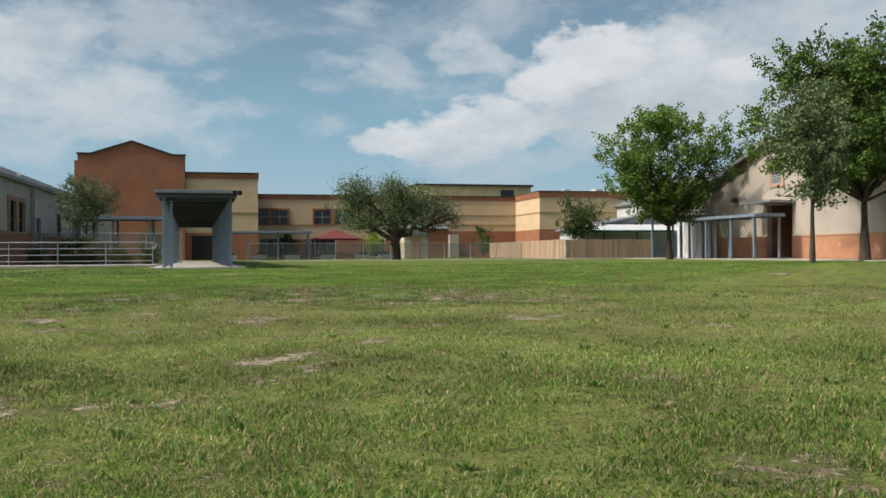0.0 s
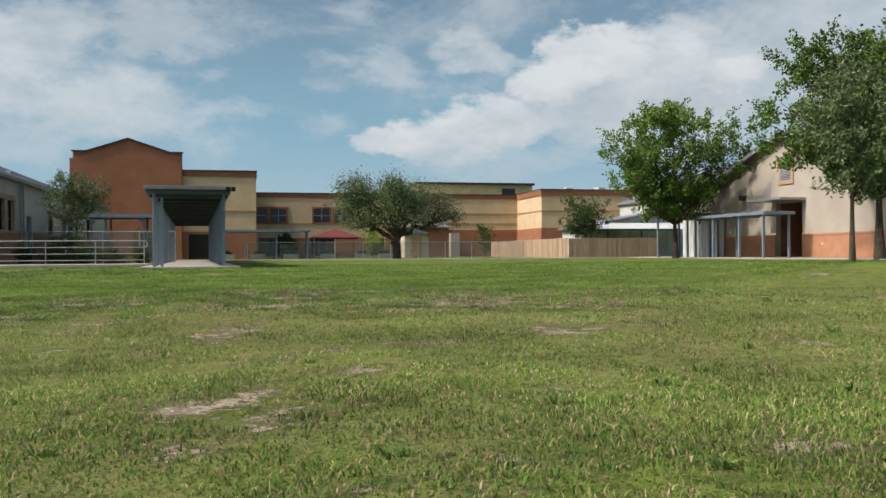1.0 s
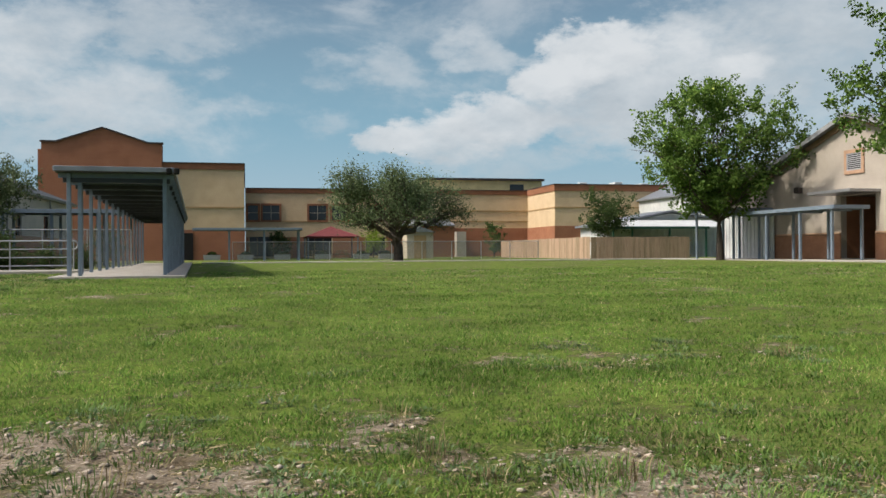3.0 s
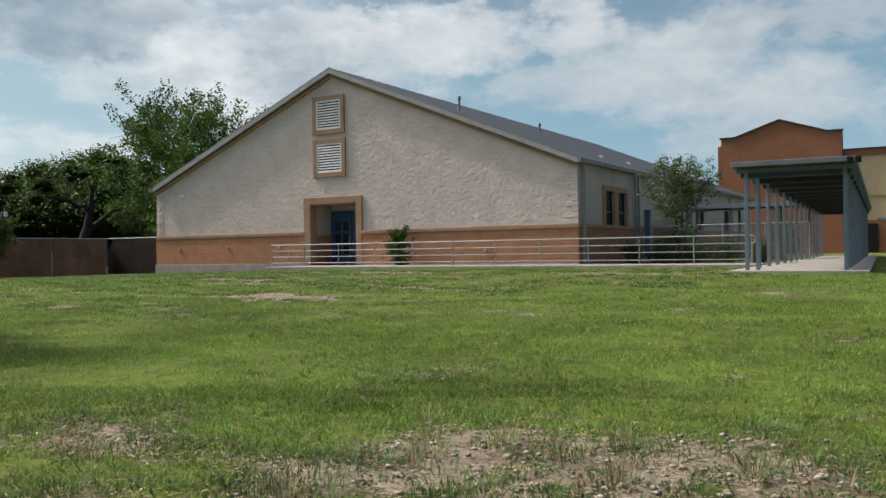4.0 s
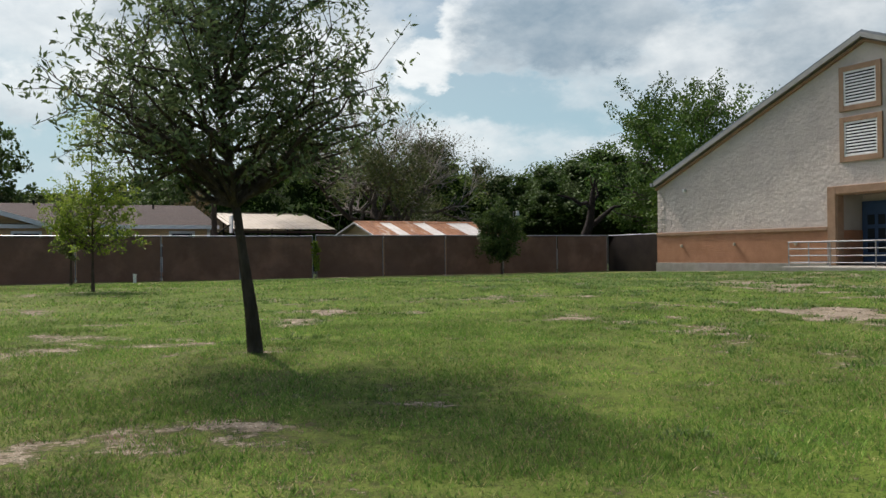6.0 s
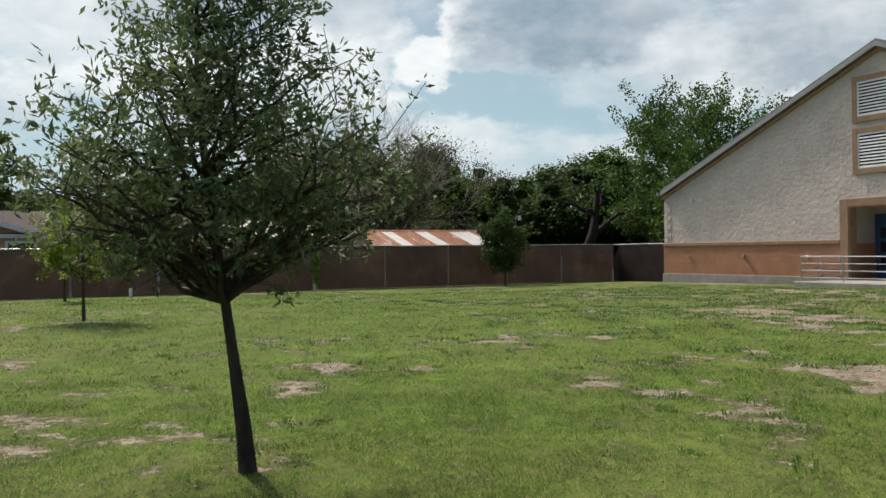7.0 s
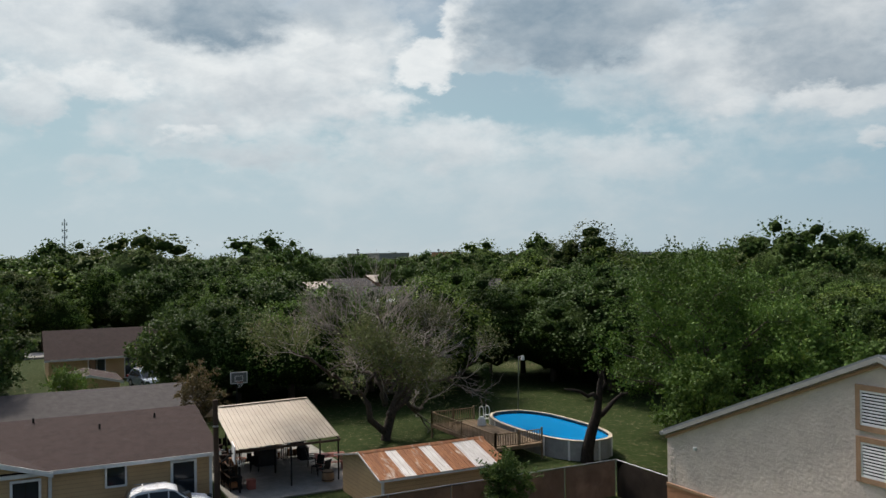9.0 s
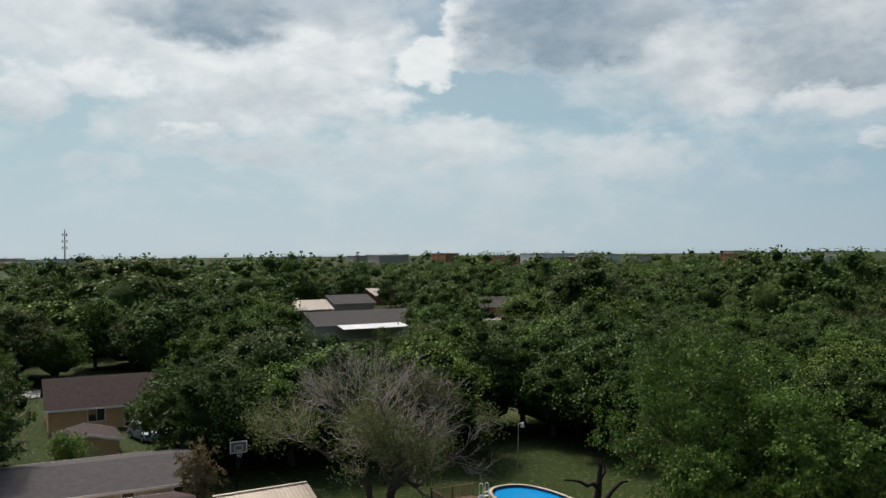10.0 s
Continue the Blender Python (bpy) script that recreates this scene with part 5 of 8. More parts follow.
    part("wall_lamp", a_box(44.6, 45.0, 51.95, 52.09, 3.6, 3.9), BEIGE, s)
    for x in (18.2, 30.0):
        part("wall_lamp", a_box(x, x + 0.3, 60.33, 60.5, 5.9, 6.1), BEIGE, s)
    # lower entrance block between the wings
    part("entrance_block", a_box(28.6, 32.0, 57.5, 60.43, -0.4, 3.3), BRICK, s)
    part("entrance_pier", a_box(31.99, 33.0, 56.6, 60.43, -0.4, 2.6), STUCCO_PALE, s)
    part("awning", solid([(26.0, 57.2, 3.2), (26.0, 60.4, 3.9), (26.0, 60.4, 4.0), (26.0, 57.2, 3.3)], (6.0, 0, 0)), SEAM_ROOF, s)
    return s


school()


# ---------- western-facing hall on the other side of the lawn ----------
def hall():
    h = thing("classroom_hall", (48, 6.3, 0), "pale block hall with orange base and low gable", "building")
    Y0, Y1, RY, EZ, RZ, X = -4.6, 17.2, 6.3, 3.25, 6.75, 38.7
    top = lambda a: EZ + (RZ - EZ) * (1 - abs(a - RY) / (RY - Y0))
    part("gable_wall", wall_with_holes("x", X, 0.3, (Y0, Y1, top, [RY]), [(4.95, 7.25, 0.1, 3.05)]), STUCCO_PALE, h, "pale painted block gable wall")
    part("side_wall", a_box(X + 0.3, 62.0, Y0, Y0 + 0.3, BASE_Z, EZ), STUCCO_PALE, h)
    part("side_wall", a_box(X + 0.3, 62.0, Y1 - 0.3, Y1, BASE_Z, EZ), STUCCO_PALE, h)
    part("rear_wall", a_box(61.7, 62.0, Y0 + 0.3, Y1 - 0.3, BASE_Z, EZ), STUCCO_PALE, h)
    for a, b in ((Y0, 4.94), (7.26, Y1)):
        part("base_band", a_box(X - 0.05, X, a, b, BASE_Z, 1.22), BAND, h, "orange block base")
        part("band_cap", a_box(X - 0.08, X, a, b, 1.22, 1.33, 0.01), TRIM, h)
    # brown walls and dark ceiling put the canopy's shade into the recess colours
    for w in (4.85, 7.25):
        part("recess_wall", a_box(X + 0.3, X + 2.6, w, w + 0.1, 0, 3.1), BROWN_BAND, h)
    part("recess_wall", a_box(X + 2.6, X + 2.7, 4.85, 7.35, 0, 3.1), BROWN_BAND, h, "recess wall, brown in place of the entrance's shade")
    part("recess_ceiling", a_box(X + 0.3, X + 2.6, 4.95, 7.25, 3.05, 3.12), CAP, h)
    part("entrance_canopy", a_box(X - 1.6, X, 4.6, 7.6, 3.1, 3.24, 0.01), GALV, h)
    hall_door = part("door", a_box(X + 2.52, X + 2.6, 5.05, 6.25, 0.1, 2.4), DOOR_BLUE, h, "dark blue steel entrance door")
    part("door_pane", a_box(X + 2.5, X + 2.519, 5.25, 5.95, 1.2, 2.1), GLASS, hall_door)
    louvre(h, "x", X, 5.62, 6.95, 4.05, 5.2, 0.9, 9, slat_mat=FASCIA)
    for sgn in (-1, 1):
        ye = RY + sgn * 11.3
        ze = EZ - 0.1
        part("roof", solid([(X - 0.45, RY, RZ + 0.05), (X - 0.45, ye, ze), (X - 0.45, ye, ze + 0.12), (X - 0.45, RY, RZ + 0.17)], (24, 0, 0)), SEAM_ROOF, h, "grey metal roof slope")
        part("rake_board", solid([(X - 0.5, RY, RZ - 0.02), (X - 0.5, ye, ze - 0.08), (X - 0.5, ye, ze + 0.16), (X - 0.5, RY, RZ + 0.22)], (0.045, 0, 0)), FASCIA, h)
        part("rake_trim", solid([(X - 0.09, RY, RZ - 0.22), (X - 0.09, ye * 0.98 + RY * 0.02, ze - 0.2), (X - 0.09, ye * 0.98 + RY * 0.02, ze + 0.03), (X - 0.09, RY, RZ + 0.04)], (0.09, 0, 0)), TRIM, h)
    part("flood_lamp", a_box(X - 0.3, X, 10.1, 10.45, 3.4, 3.7, 0.03), CAP, h)
    for y in (3.2, 1.0):
        part("wall_fitting", a_box(X - 0.1, X - 0.05, y, y + 0.12, 0.7, 0.82), BEIGE, h)
    for i in range(14):
        y = 12.4 + i * 0.36
        part("ribbed_panel", a_box(X - 0.14, X - 0.085, y, y + 0.3, 0, 2.55, 0.01), RIBBED_WHITE, h)
    return h


hall()
covered_walk("covered_walkway", 35.7, 37.5, 3.9, 12.1, 2.36, (35.85, 37.35), (4.2, 6.4, 9.0, 11.9), "thin steel canopy along the hall", [5, 7, 9, 11])
covered_walk("covered_walkway", 35.4, 38.4, 12.2, 15.3, 2.66, (35.55, 38.2), (12.4, 15.1), "steel canopy at the hall's end", [13, 14])


# ---------- white metal shop behind the board fence ----------
def metal_shop():
    s = thing("metal_shop", (44, 40, 0), "white ribbed metal shop with green eaves", "building")
    part("wall", solid([(37.3, 32.2, -0.4), (50.2, 32.2, -0.4), (50.2, 32.2, 2.5), (43.0, 32.2, 3.4), (37.3, 32.2, 2.4)], (0, 4.2, 0)), RIBBED_WHITE, s)
    bm = bmesh.new()
    for i in range(48):
        x = 37.4 + i * 0.3
        box(bm, x, x + 0.05, 32.14, 32.2, 0, 2.3)
    part("wall_ribs", bm, RIBBED_WHITE, s)
    part("roof", solid([(36.9, 31.8, 2.35), (43.0, 31.8, 3.5), (43.0, 31.8, 3.64), (36.9, 31.8, 2.5)], (0, 4.8, 0)), SEAM_ROOF, s)
    part("roof", solid([(50.6, 31.8, 2.35), (43.0, 31.8, 3.5), (43.0, 31.8, 3.64), (50.6, 31.8, 2.5)], (0, 4.8, 0)), SEAM_ROOF, s)
    part("eave_trim", a_box(36.8, 44.8, 31.6, 31.79, 2.25, 2.42), GREEN_TRIM, s)
    part("porch_roof", solid([(36.8, 29.6, 2.2), (36.8, 31.79, 2.75), (36.8, 31.79, 2.85), (36.8, 29.6, 2.3)], (9.5, 0, 0)), RIBBED_WHITE, s)
    part("porch_trim", a_box(36.8, 44.8, 29.5, 29.59, 2.12, 2.3), GREEN_TRIM, s)
    for x in (37.1, 38.6, 41.6, 44.6):
        part("porch_post", a_box(x - 0.06, x + 0.06, 29.6, 29.72, -0.2, 2.2), GREEN_TRIM, s)
    return s


metal_shop()


def metal_hall():
    s = thing("metal_hall", (56.9, 46, 0), "tall white ribbed metal hall behind the shop", "building")
    part("wall", solid([(50.1, 37.5, -0.4), (63.7, 37.5, -0.4), (63.7, 37.5, 5.6), (56.9, 37.5, 8.6), (50.1, 37.5, 5.6)], (0, 18, 0)), RIBBED_WHITE, s)
    for i in range(33):
        x = 50.3 + i * 0.4
        part("rib", a_box(x, x + 0.06, 37.44, 37.5, 0.0, 5.5 + 3.0 * (1 - abs(x - 56.9) / 6.8)), RIBBED_WHITE, s)
    for sgn in (-1, 1):
        part("roof", solid([(56.9, 37.2, 8.62), (56.9 + sgn * 7.1, 37.2, 5.5), (56.9 + sgn * 7.1, 37.2, 5.64), (56.9, 37.2, 8.76)], (0, 18.6, 0)), SEAM_ROOF, s)
    return s


metal_hall()


def board_fence(name, p0, p1, z0, z1, width, mat, label, seed):
    f = thing(name, (*p0, z0), label, "fence")
    p0, p1 = Vector((*p0, 0)), Vector((*p1, 0))
    d = (p1 - p0).normalized()
    nrm = Vector((d.y, -d.x, 0))
    count = int((p1 - p0).length / width)
    rs = random_for(seed)
    me = None
    for i in range(count):
        if i % 8 == 0:
            a, b = p0 + d * 0.004, p0 + d * (width - 0.008)
            h = z1 + rs.normal(0, 0.012)
            bm = solid([a + Vector((0, 0, z0)), b + Vector((0, 0, z0)), b + Vector((0, 0, h - 0.03)), b - d * 0.03 + Vector((0, 0, h)), a + d * 0.03 + Vector((0, 0, h)), a + Vector((0, 0, h - 0.03))], nrm * 0.022)
            first = part("board", bm, mat, f)
            me, k0 = first.data, i
            first.location = d * (width * i)
        else:
            ob = new("board", me)
            ob.parent = f
            ob.matrix_parent_inverse = first.matrix_parent_inverse.copy()
            ob.location = d * (width * i)
    for z in (z0 + 0.25, z1 - 0.3):
        a, b = p0 - nrm * 0.06, p1 - nrm * 0.06
        part("cross_rail", solid([a + Vector((0, 0, z)), b + Vector((0, 0, z)), b + Vector((0, 0, z + 0.09)), a + Vector((0, 0, z + 0.09))], nrm * 0.035), mat, f)
    return f


board_fence("board_fence", (33.24, 45.0), (33.24, 24.7), -0.12, 1.47, 0.2, FENCE_WOOD, "weathered pine board fence", 3)
board_fence("board_fence", (33.24, 24.68), (40.6, 24.68), -0.12, 1.45, 0.2, FENCE_WOOD, "weathered pine board fence", 4)


# ---------- courtyard things ----------
def chain_fence(pts, h, z, step, label):
    f = thing("chain_link_fence", (*pts[0], z), label, "fence")
    for (xa, ya), (xb, yb) in zip(pts, pts[1:]):
        ln = math.hypot(xb - xa, yb - ya)
        n_ = max(1, round(ln / step))
        for i in range(n_ + 1):
            x, y = xa + (xb - xa) * i / n_, ya + (yb - ya) * i / n_
            part("post", a_rod((x, y, z - 0.1), (x, y, z + h), 0.03, sides=6), GALV, f)
        part("top_rail", a_rod((xa, ya, z + h), (xb, yb, z + h), 0.022, sides=6), GALV, f)
        part("mesh", solid([(xa, ya, z), (xb, yb, z), (xb, yb, z + h), (xa, ya, z + h)], (0.004, 0.004, 0)), CHAIN, f)
    return f


chain_fence([(10.0, 35.0), (33.2, 35.0)], 1.45, -0.1, 2.3, "grey chain-link fence across the courtyard")
chain_fence([(0.2, 6.9), (6.6, 6.9)], 1.5, 0.0, 1.6, "grey chain-link fence beside the canopy")


def planter(x, y):
    p = thing("raised_planter", (x, y, 0), "galvanised trough planter with low green plants", "planter", "planters in the courtyard")
    part("trough", solid([(x - 0.6, y - 0.3, -0.1), (x + 0.6, y - 0.3, -0.1), (x + 0.66, y - 0.3, 0.42), (x - 0.66, y - 0.3, 0.42)], (0, 0.6, 0)), GALV, p)
    part("soil", a_box(x - 0.6, x + 0.6, y - 0.26, y + 0.26, 0.421, 0.44), DARK, p)
    return p


pl = planter(8.3, 42.0)
part("plants", solid([(7.9, 41.9, 0.44), (8.7, 41.9, 0.44), (8.6, 41.9, 0.62), (8.3, 41.9, 0.72), (8.0, 41.9, 0.6)], (0, 0.25, 0)), CORE, pl)
for x in (10.9, 13.8, 17.1, 20.2, 22.3, 24.4):
    copy_thing(pl, pose(x, 42.0 + 0.2 * math.sin(x * 3), 0))


def shade_canopy(x, y):
    s = thing("shade_canopy", (x, y, 0), "faded red hipped fabric shade on steel posts", "canopy")
    bm = bmesh.new()
    low = [bm.verts.new((x + a * 2.35, y + b * 2.35, 2.0)) for a, b in ((-1, -1), (1, -1), (1, 1), (-1, 1))]
    rim = [bm.verts.new((x + a * 2.35, y + b * 2.35, 1.9)) for a, b in ((-1, -1), (1, -1), (1, 1), (-1, 1))]
    apex = bm.verts.new((x, y, 2.95))
    for i in range(4):
        bm.faces.new((low[i], low[(i + 1) % 4], apex))
        bm.faces.new((rim[i], rim[(i + 1) % 4], low[(i + 1) % 4], low[i]))
    bm.faces.new(rim[::-1])
    part("canopy", bm, RED_CANVAS, s)
    for a, b in ((-1, -1), (1, -1), (1, 1), (-1, 1)):
        part("post", a_rod((x + a * 2.2, y + b * 2.2, -0.2), (x + a * 2.2, y + b * 2.2, 1.92), 0.06), BLUE_STEEL, s)
    return s


shade_canopy(18.5, 50.0)


def picnic_table(x, y, turn, mat, z=0.0):
    t = thing("picnic_table", (x, y, z), "timber picnic table with fixed benches", "table")
    for i in range(5):
        part("tabletop_board", a_box(x - 0.85, x + 0.85, y - 0.36 + i * 0.147, y - 0.23 + i * 0.147, z + 0.7, z + 0.74), mat, t)
    for s in (-1, 1):
        part("bench", a_box(x - 0.85, x + 0.85, y + s * 0.68 - 0.13, y + s * 0.68 + 0.13, z + 0.41, z + 0.45), mat, t)
    for dx in (-0.6, 0.6):
        for s in (-1, 1):
            part("leg", solid([(x + dx - 0.04, y + s * 0.62, z), (x + dx - 0.04, y + s * 0.72, z), (x + dx - 0.04, y + s * 0.3, z + 0.7), (x + dx - 0.04, y + s * 0.2, z + 0.7)], (0.08, 0, 0)), mat, t)
        part("cross_bar", a_box(x + dx - 0.1, x + dx - 0.045, y - 0.78, y + 0.78, z + 0.34, z + 0.405), mat, t)
    t.rotation_euler.z = radians(turn)
    return t


picnic_table(17.2, 49.6, 20, DECK_WOOD)
picnic_table(19.6, 50.6, 70, DECK_WOOD)
store = thing("storage_shed", (24.8, 40, 0), "small beige storage shed", "shed")
part("body", a_box(23.7, 25.9, 40, 42, -0.2, 2.15, 0.02), BEIGE, store)
part("roof", solid([(23.5, 39.8, 2.15), (26.1, 39.8, 2.15), (24.8, 39.8, 2.6)], (0, 2.4, 0)), SEAM_ROOF, store)
part("door", a_box(24.3, 25.3, 39.96, 39.998, 0, 1.9), CREAM_TRIM, store)
lampb = thing("light_pole", (-0.54, -27.28, 0), "tall grey light pole on a round concrete base", "lamp post")
part("base", a_rod((-0.54, -27.28, -0.3), (-0.54, -27.28, 0.56), 0.265, 0.26, 28), CONCRETE, lampb, "round concrete base")
part("base_plate", a_box(-0.67, -0.41, -27.41, -27.15, 0.561, 0.585, 0.005), SEAM_ROOF, lampb)
part("base_cover", a_rod((-0.54, -27.28, 0.585), (-0.54, -27.28, 0.66), 0.11, 0.075, 16), SEAM_ROOF, lampb)
part("pole", a_rod((-0.54, -27.28, 0.6), (-0.54, -27.28, 7.2), 0.05, 0.042, 14), material("bronze_grey_pole", (0.13, 0.125, 0.115), None, 0.5, 0.4, scale=5), lampb)
part("lamp_head", a_box(-0.75, -0.33, -27.6, -26.9, 7.2, 7.33, 0.03), SEAM_ROOF, lampb)
pipe = thing("standpipe", (-23.0, -22.3, -0.3), "short white plastic standpipe in the lawn", "pipe")
part("tube", a_rod((-23.0, -22.3, -0.35), (-23.0, -22.3, 0.02), 0.055, sides=12), WHITE_PAINT, pipe)
part("cap", a_rod((-23.0, -22.3, 0.02), (-23.0, -22.3, 0.07), 0.066, 0.06, sides=12), WHITE_PAINT, pipe)


# ---------- privacy fence along the lawn's edge ----------
def mesh_fence(p0, p1, z0, z1, bays, fabric, label):
    f = thing("privacy_fence", (*p0, z0), label, "fence")
    (xa, ya), (xb, yb) = p0, p1
    ln = math.hypot(xb - xa, yb - ya)
    ux, uy = (xb - xa) / ln, (yb - ya) / ln
    step = ln / bays
    rs = random_for(int(ln * 10))
    for i in range(bays + 1):
        x, y = xa + ux * step * i, ya + uy * step * i
        part("post", a_rod((x, y, z0 - 0.1), (x, y, z1 + 0.03), 0.026, sides=8), SEAM_ROOF, f)
        if i == bays:
            break
        # fabric sags a little between the posts
        bm = bmesh.new()
        cols, rows_ = 8, 3
        grid = {}
        for a in range(cols + 1):
            for b in range(rows_ + 1):
                t, s = a / cols, b / rows_
                bulge = 0.03 * math.sin(math.pi * t) * math.sin(math.pi * s) * (0.5 + rs.rand())
                z = z0 + 0.02 + (z1 - 0.03 - z0) * s - (0.03 * math.sin(math.pi * t) if b == rows_ else 0)
                px_, py_ = x + ux * (0.04 + (step - 0.08) * t), y + uy * (0.04 + (step - 0.08) * t)
                grid[a, b] = bm.verts.new((px_ + uy * (0.04 + bulge), py_ - ux * (0.04 + bulge), z))
        for a in range(cols):
            for b in range(rows_):
                bm.faces.new((grid[a, b], grid[a + 1, b], grid[a + 1, b + 1], grid[a, b + 1]))
        bmesh.ops.solidify(bm, geom=bm.faces[:], thickness=0.006)
        part("mesh_panel", bm, fabric, f)
    part("top_rail", a_rod((xa, ya, z1), (xb, yb, z1), 0.022, sides=8), GALV, f)
    return f


mesh_fence((-25.55, -14.75), (-25.6, 0.55), -0.3, 1.5, 5, FABRIC, "brown privacy mesh on steel fence posts")
mesh_fence((-25.45, -33.2), (-25.55, -14.9), -0.32, 1.47, 6, FABRIC, "brown privacy mesh on steel fence posts")
mesh_fence((-25.3, -64.0), (-25.45, -33.3), -0.32, 1.47, 10, FABRIC, "brown privacy mesh on steel fence posts")
# this section turns from the sun; its shade is in the mesh colour
mesh_fence((-25.5, 0.6), (-21.3, 0.6), -0.3, 1.5, 1, FABRIC_SHADED, "privacy mesh fence beside the building, shade in its colour")


# ---------- neighbouring house ----------
def gable_house(name, x0, x1, y0, y1, z0, ze, zr, wall_mat, roof_mat, label, over=0.4, along="y"):
    h = thing(name, ((x0 + x1) / 2, (y0 + y1) / 2, z0), label, "house")
    if along == "y":
        rx = (x0 + x1) / 2
        part("wall", solid([(x0, y0, z0), (x1, y0, z0), (x1, y0, ze), (rx, y0, zr - 0.08), (x0, y0, ze)], (0, y1 - y0, 0)), wall_mat, h)
        for s, xe in ((-1, x0 - over), (1, x1 + over)):
            k = (zr - ze) / (x1 - rx)
            zz = ze - k * over
            part("roof", solid([(rx, y0 - over, zr), (xe, y0 - over, zz), (xe, y0 - over, zz + 0.1), (rx, y0 - over, zr + 0.1)], (0, y1 - y0 + 2 * over, 0)), roof_mat, h)
            part("fascia", a_box(xe - 0.02 if s < 0 else xe, xe if s < 0 else xe + 0.02, y0 - over, y1 + over, zz - 0.08, zz + 0.1), WHITE_PAINT, h)
    else:
        ry = (y0 + y1) / 2
        part("wall", solid([(x0, y0, z0), (x0, y1, z0), (x0, y1, ze), (x0, ry, zr - 0.08), (x0, y0, ze)], (x1 - x0, 0, 0)), wall_mat, h)
        for s, ye in ((-1, y0 - over), (1, y1 + over)):
            k = (zr - ze) / (y1 - ry)
            zz = ze - k * over
            part("roof", solid([(x0 - over, ry, zr), (x0 - over, ye, zz), (x0 - over, ye, zz + 0.1), (x0 - over, ry, zr + 0.1)], (x1 - x0 + 2 * over, 0, 0)), roof_mat, h)
            for xx in (x0 - over - 0.02, x1 + over):
                part("fascia", solid([(xx, ry, zr - 0.1), (xx, ye, zz - 0.1), (xx, ye, zz + 0.1), (xx, ry, zr + 0.1)], (0.025, 0, 0)), WHITE_PAINT, h)
    return h


house = gable_house("house", -46.6, -34.75, -36.0, -17.2, -0.35, 2.2, 3.45, SIDING, SHINGLE, "ochre-sided house with brown shingle roof")
ry, hw = -29.2, 4.6
part("front_gable", solid([(-40.5, ry - hw, -0.35), (-40.5, ry + hw, -0.35), (-40.5, ry + hw, 2.12), (-40.5, ry, 3.42), (-40.5, ry - hw, 2.12)], (5.95, 0, 0)), SIDING, house)
for s in (-1, 1):
    ye = ry + s * (hw + 0.25)
    part("roof", solid([(-41.2, ry, 3.52), (-41.2, ye, 2.06), (-41.2, ye, 2.16), (-41.2, ry, 3.62)], (7.1, 0, 0)), SHINGLE, house)
    part("fascia", solid([(-34.12, ry, 3.42), (-34.12, ye, 1.96), (-34.12, ye, 2.18), (-34.12, ry, 3.64)], (0.03, 0, 0)), WHITE_PAINT, house)
sash_window(house, "x", -34.53, -26.0, -24.95, 0.25, 1.8, 1, WHITE_PAINT, (2, 2), 0.11, "white-framed window with dark panes", sash=DARK)
sash_window(house, "x", -34.73, -22.05, -21.25, 1.1, 1.98, 1, WHITE_PAINT, (1, 2), 0.09, "small white-framed window", sash=DARK)
sash_window(house, "x", -34.73, -19.05, -18.05, 0.2, 1.82, 1, WHITE_PAINT, (1, 2), 0.12, "tall white-framed window", sash=DARK)
part("corner_board", a_box(-34.76, -34.7, -24.55, -24.4, -0.35, 2.1), WHITE_PAINT, house)
part("corner_board", a_box(-34.78, -34.7, -17.32, -17.18, -0.35, 2.1), WHITE_PAINT, house)
for x, y in ((-38.6, -22.0), (-40.2, -25.0), (-39.4, -19.2)):
    z = 3.45 - 0.194 * abs(x + 40.67)
    p_ = part("vent_pipe", a_rod((x, y, z - 0.1), (x, y, z + 0.32), 0.05), DARK, house)
    part("flashing", a_rod((x, y, z - 0.03), (x, y, z + 0.05), 0.13, 0.07), SHINGLE_GREY, p_)
tagged(part("driveway", a_box(-34.6, -26.5, -40.0, -16.2, -0.5, -0.27), material("worn_asphalt", (0.075, 0.072, 0.07), (0.05, 0.048, 0.047), 0.95, scale=2)), "worn dark driveway beside the house", "driveway", kind="structure")
gray = gable_house("house", -60.0, -50.0, -30.0, -14.6, -0.35, 1.95, 2.75, STUCCO_SIDE, SHINGLE_GREY, "low house with weathered grey roof")
sash_window(gray, "x", -49.98, -19.6, -18.9, 0.5, 1.7, 1, WHITE_PAINT, (1, 2), 0.08)
sash_window(gray, "x", -49.98, -16.4, -15.8, 0.5, 1.7, 1, WHITE_PAINT, (1, 2), 0.08)
brown = gable_house("house", -92.0, -83.0, -22.6, -10.5, -0.35, 2.1, 4.4, SIDING, SHINGLE, "brown-roofed brick house among trees")
sash_window(brown, "x", -82.98, -19.0, -17.5, 0.6, 2.0, 1, WHITE_PAINT, (2, 1), 0.08)
sash_window(brown, "x", -82.98, -15.6, -14.6, -0.2, 2.0, 1, WHITE_PAINT, (1, 1), 0.08)
car_shed = gable_house("garage", -74.5, -69.5, -22.4, -17.6, -0.35, 1.3, 1.9, SIDING, SHINGLE, "low tan outbuilding with brown roof", 0.3, "x")
far_house = gable_house("house", -166.0, -152.0, 28.0, 56.0, -0.3, 2.9, 5.0, STUCCO_SIDE, SHINGLE_GREY, "grey-roofed bungalow among trees", 0.6)
part("porch_roof", solid([(-151.5, 32, 2.6), (-147.5, 32, 2.1), (-147.5, 32, 2.25), (-151.5, 32, 2.8)], (0, 14, 0)), RIBBED_WHITE, far_house)
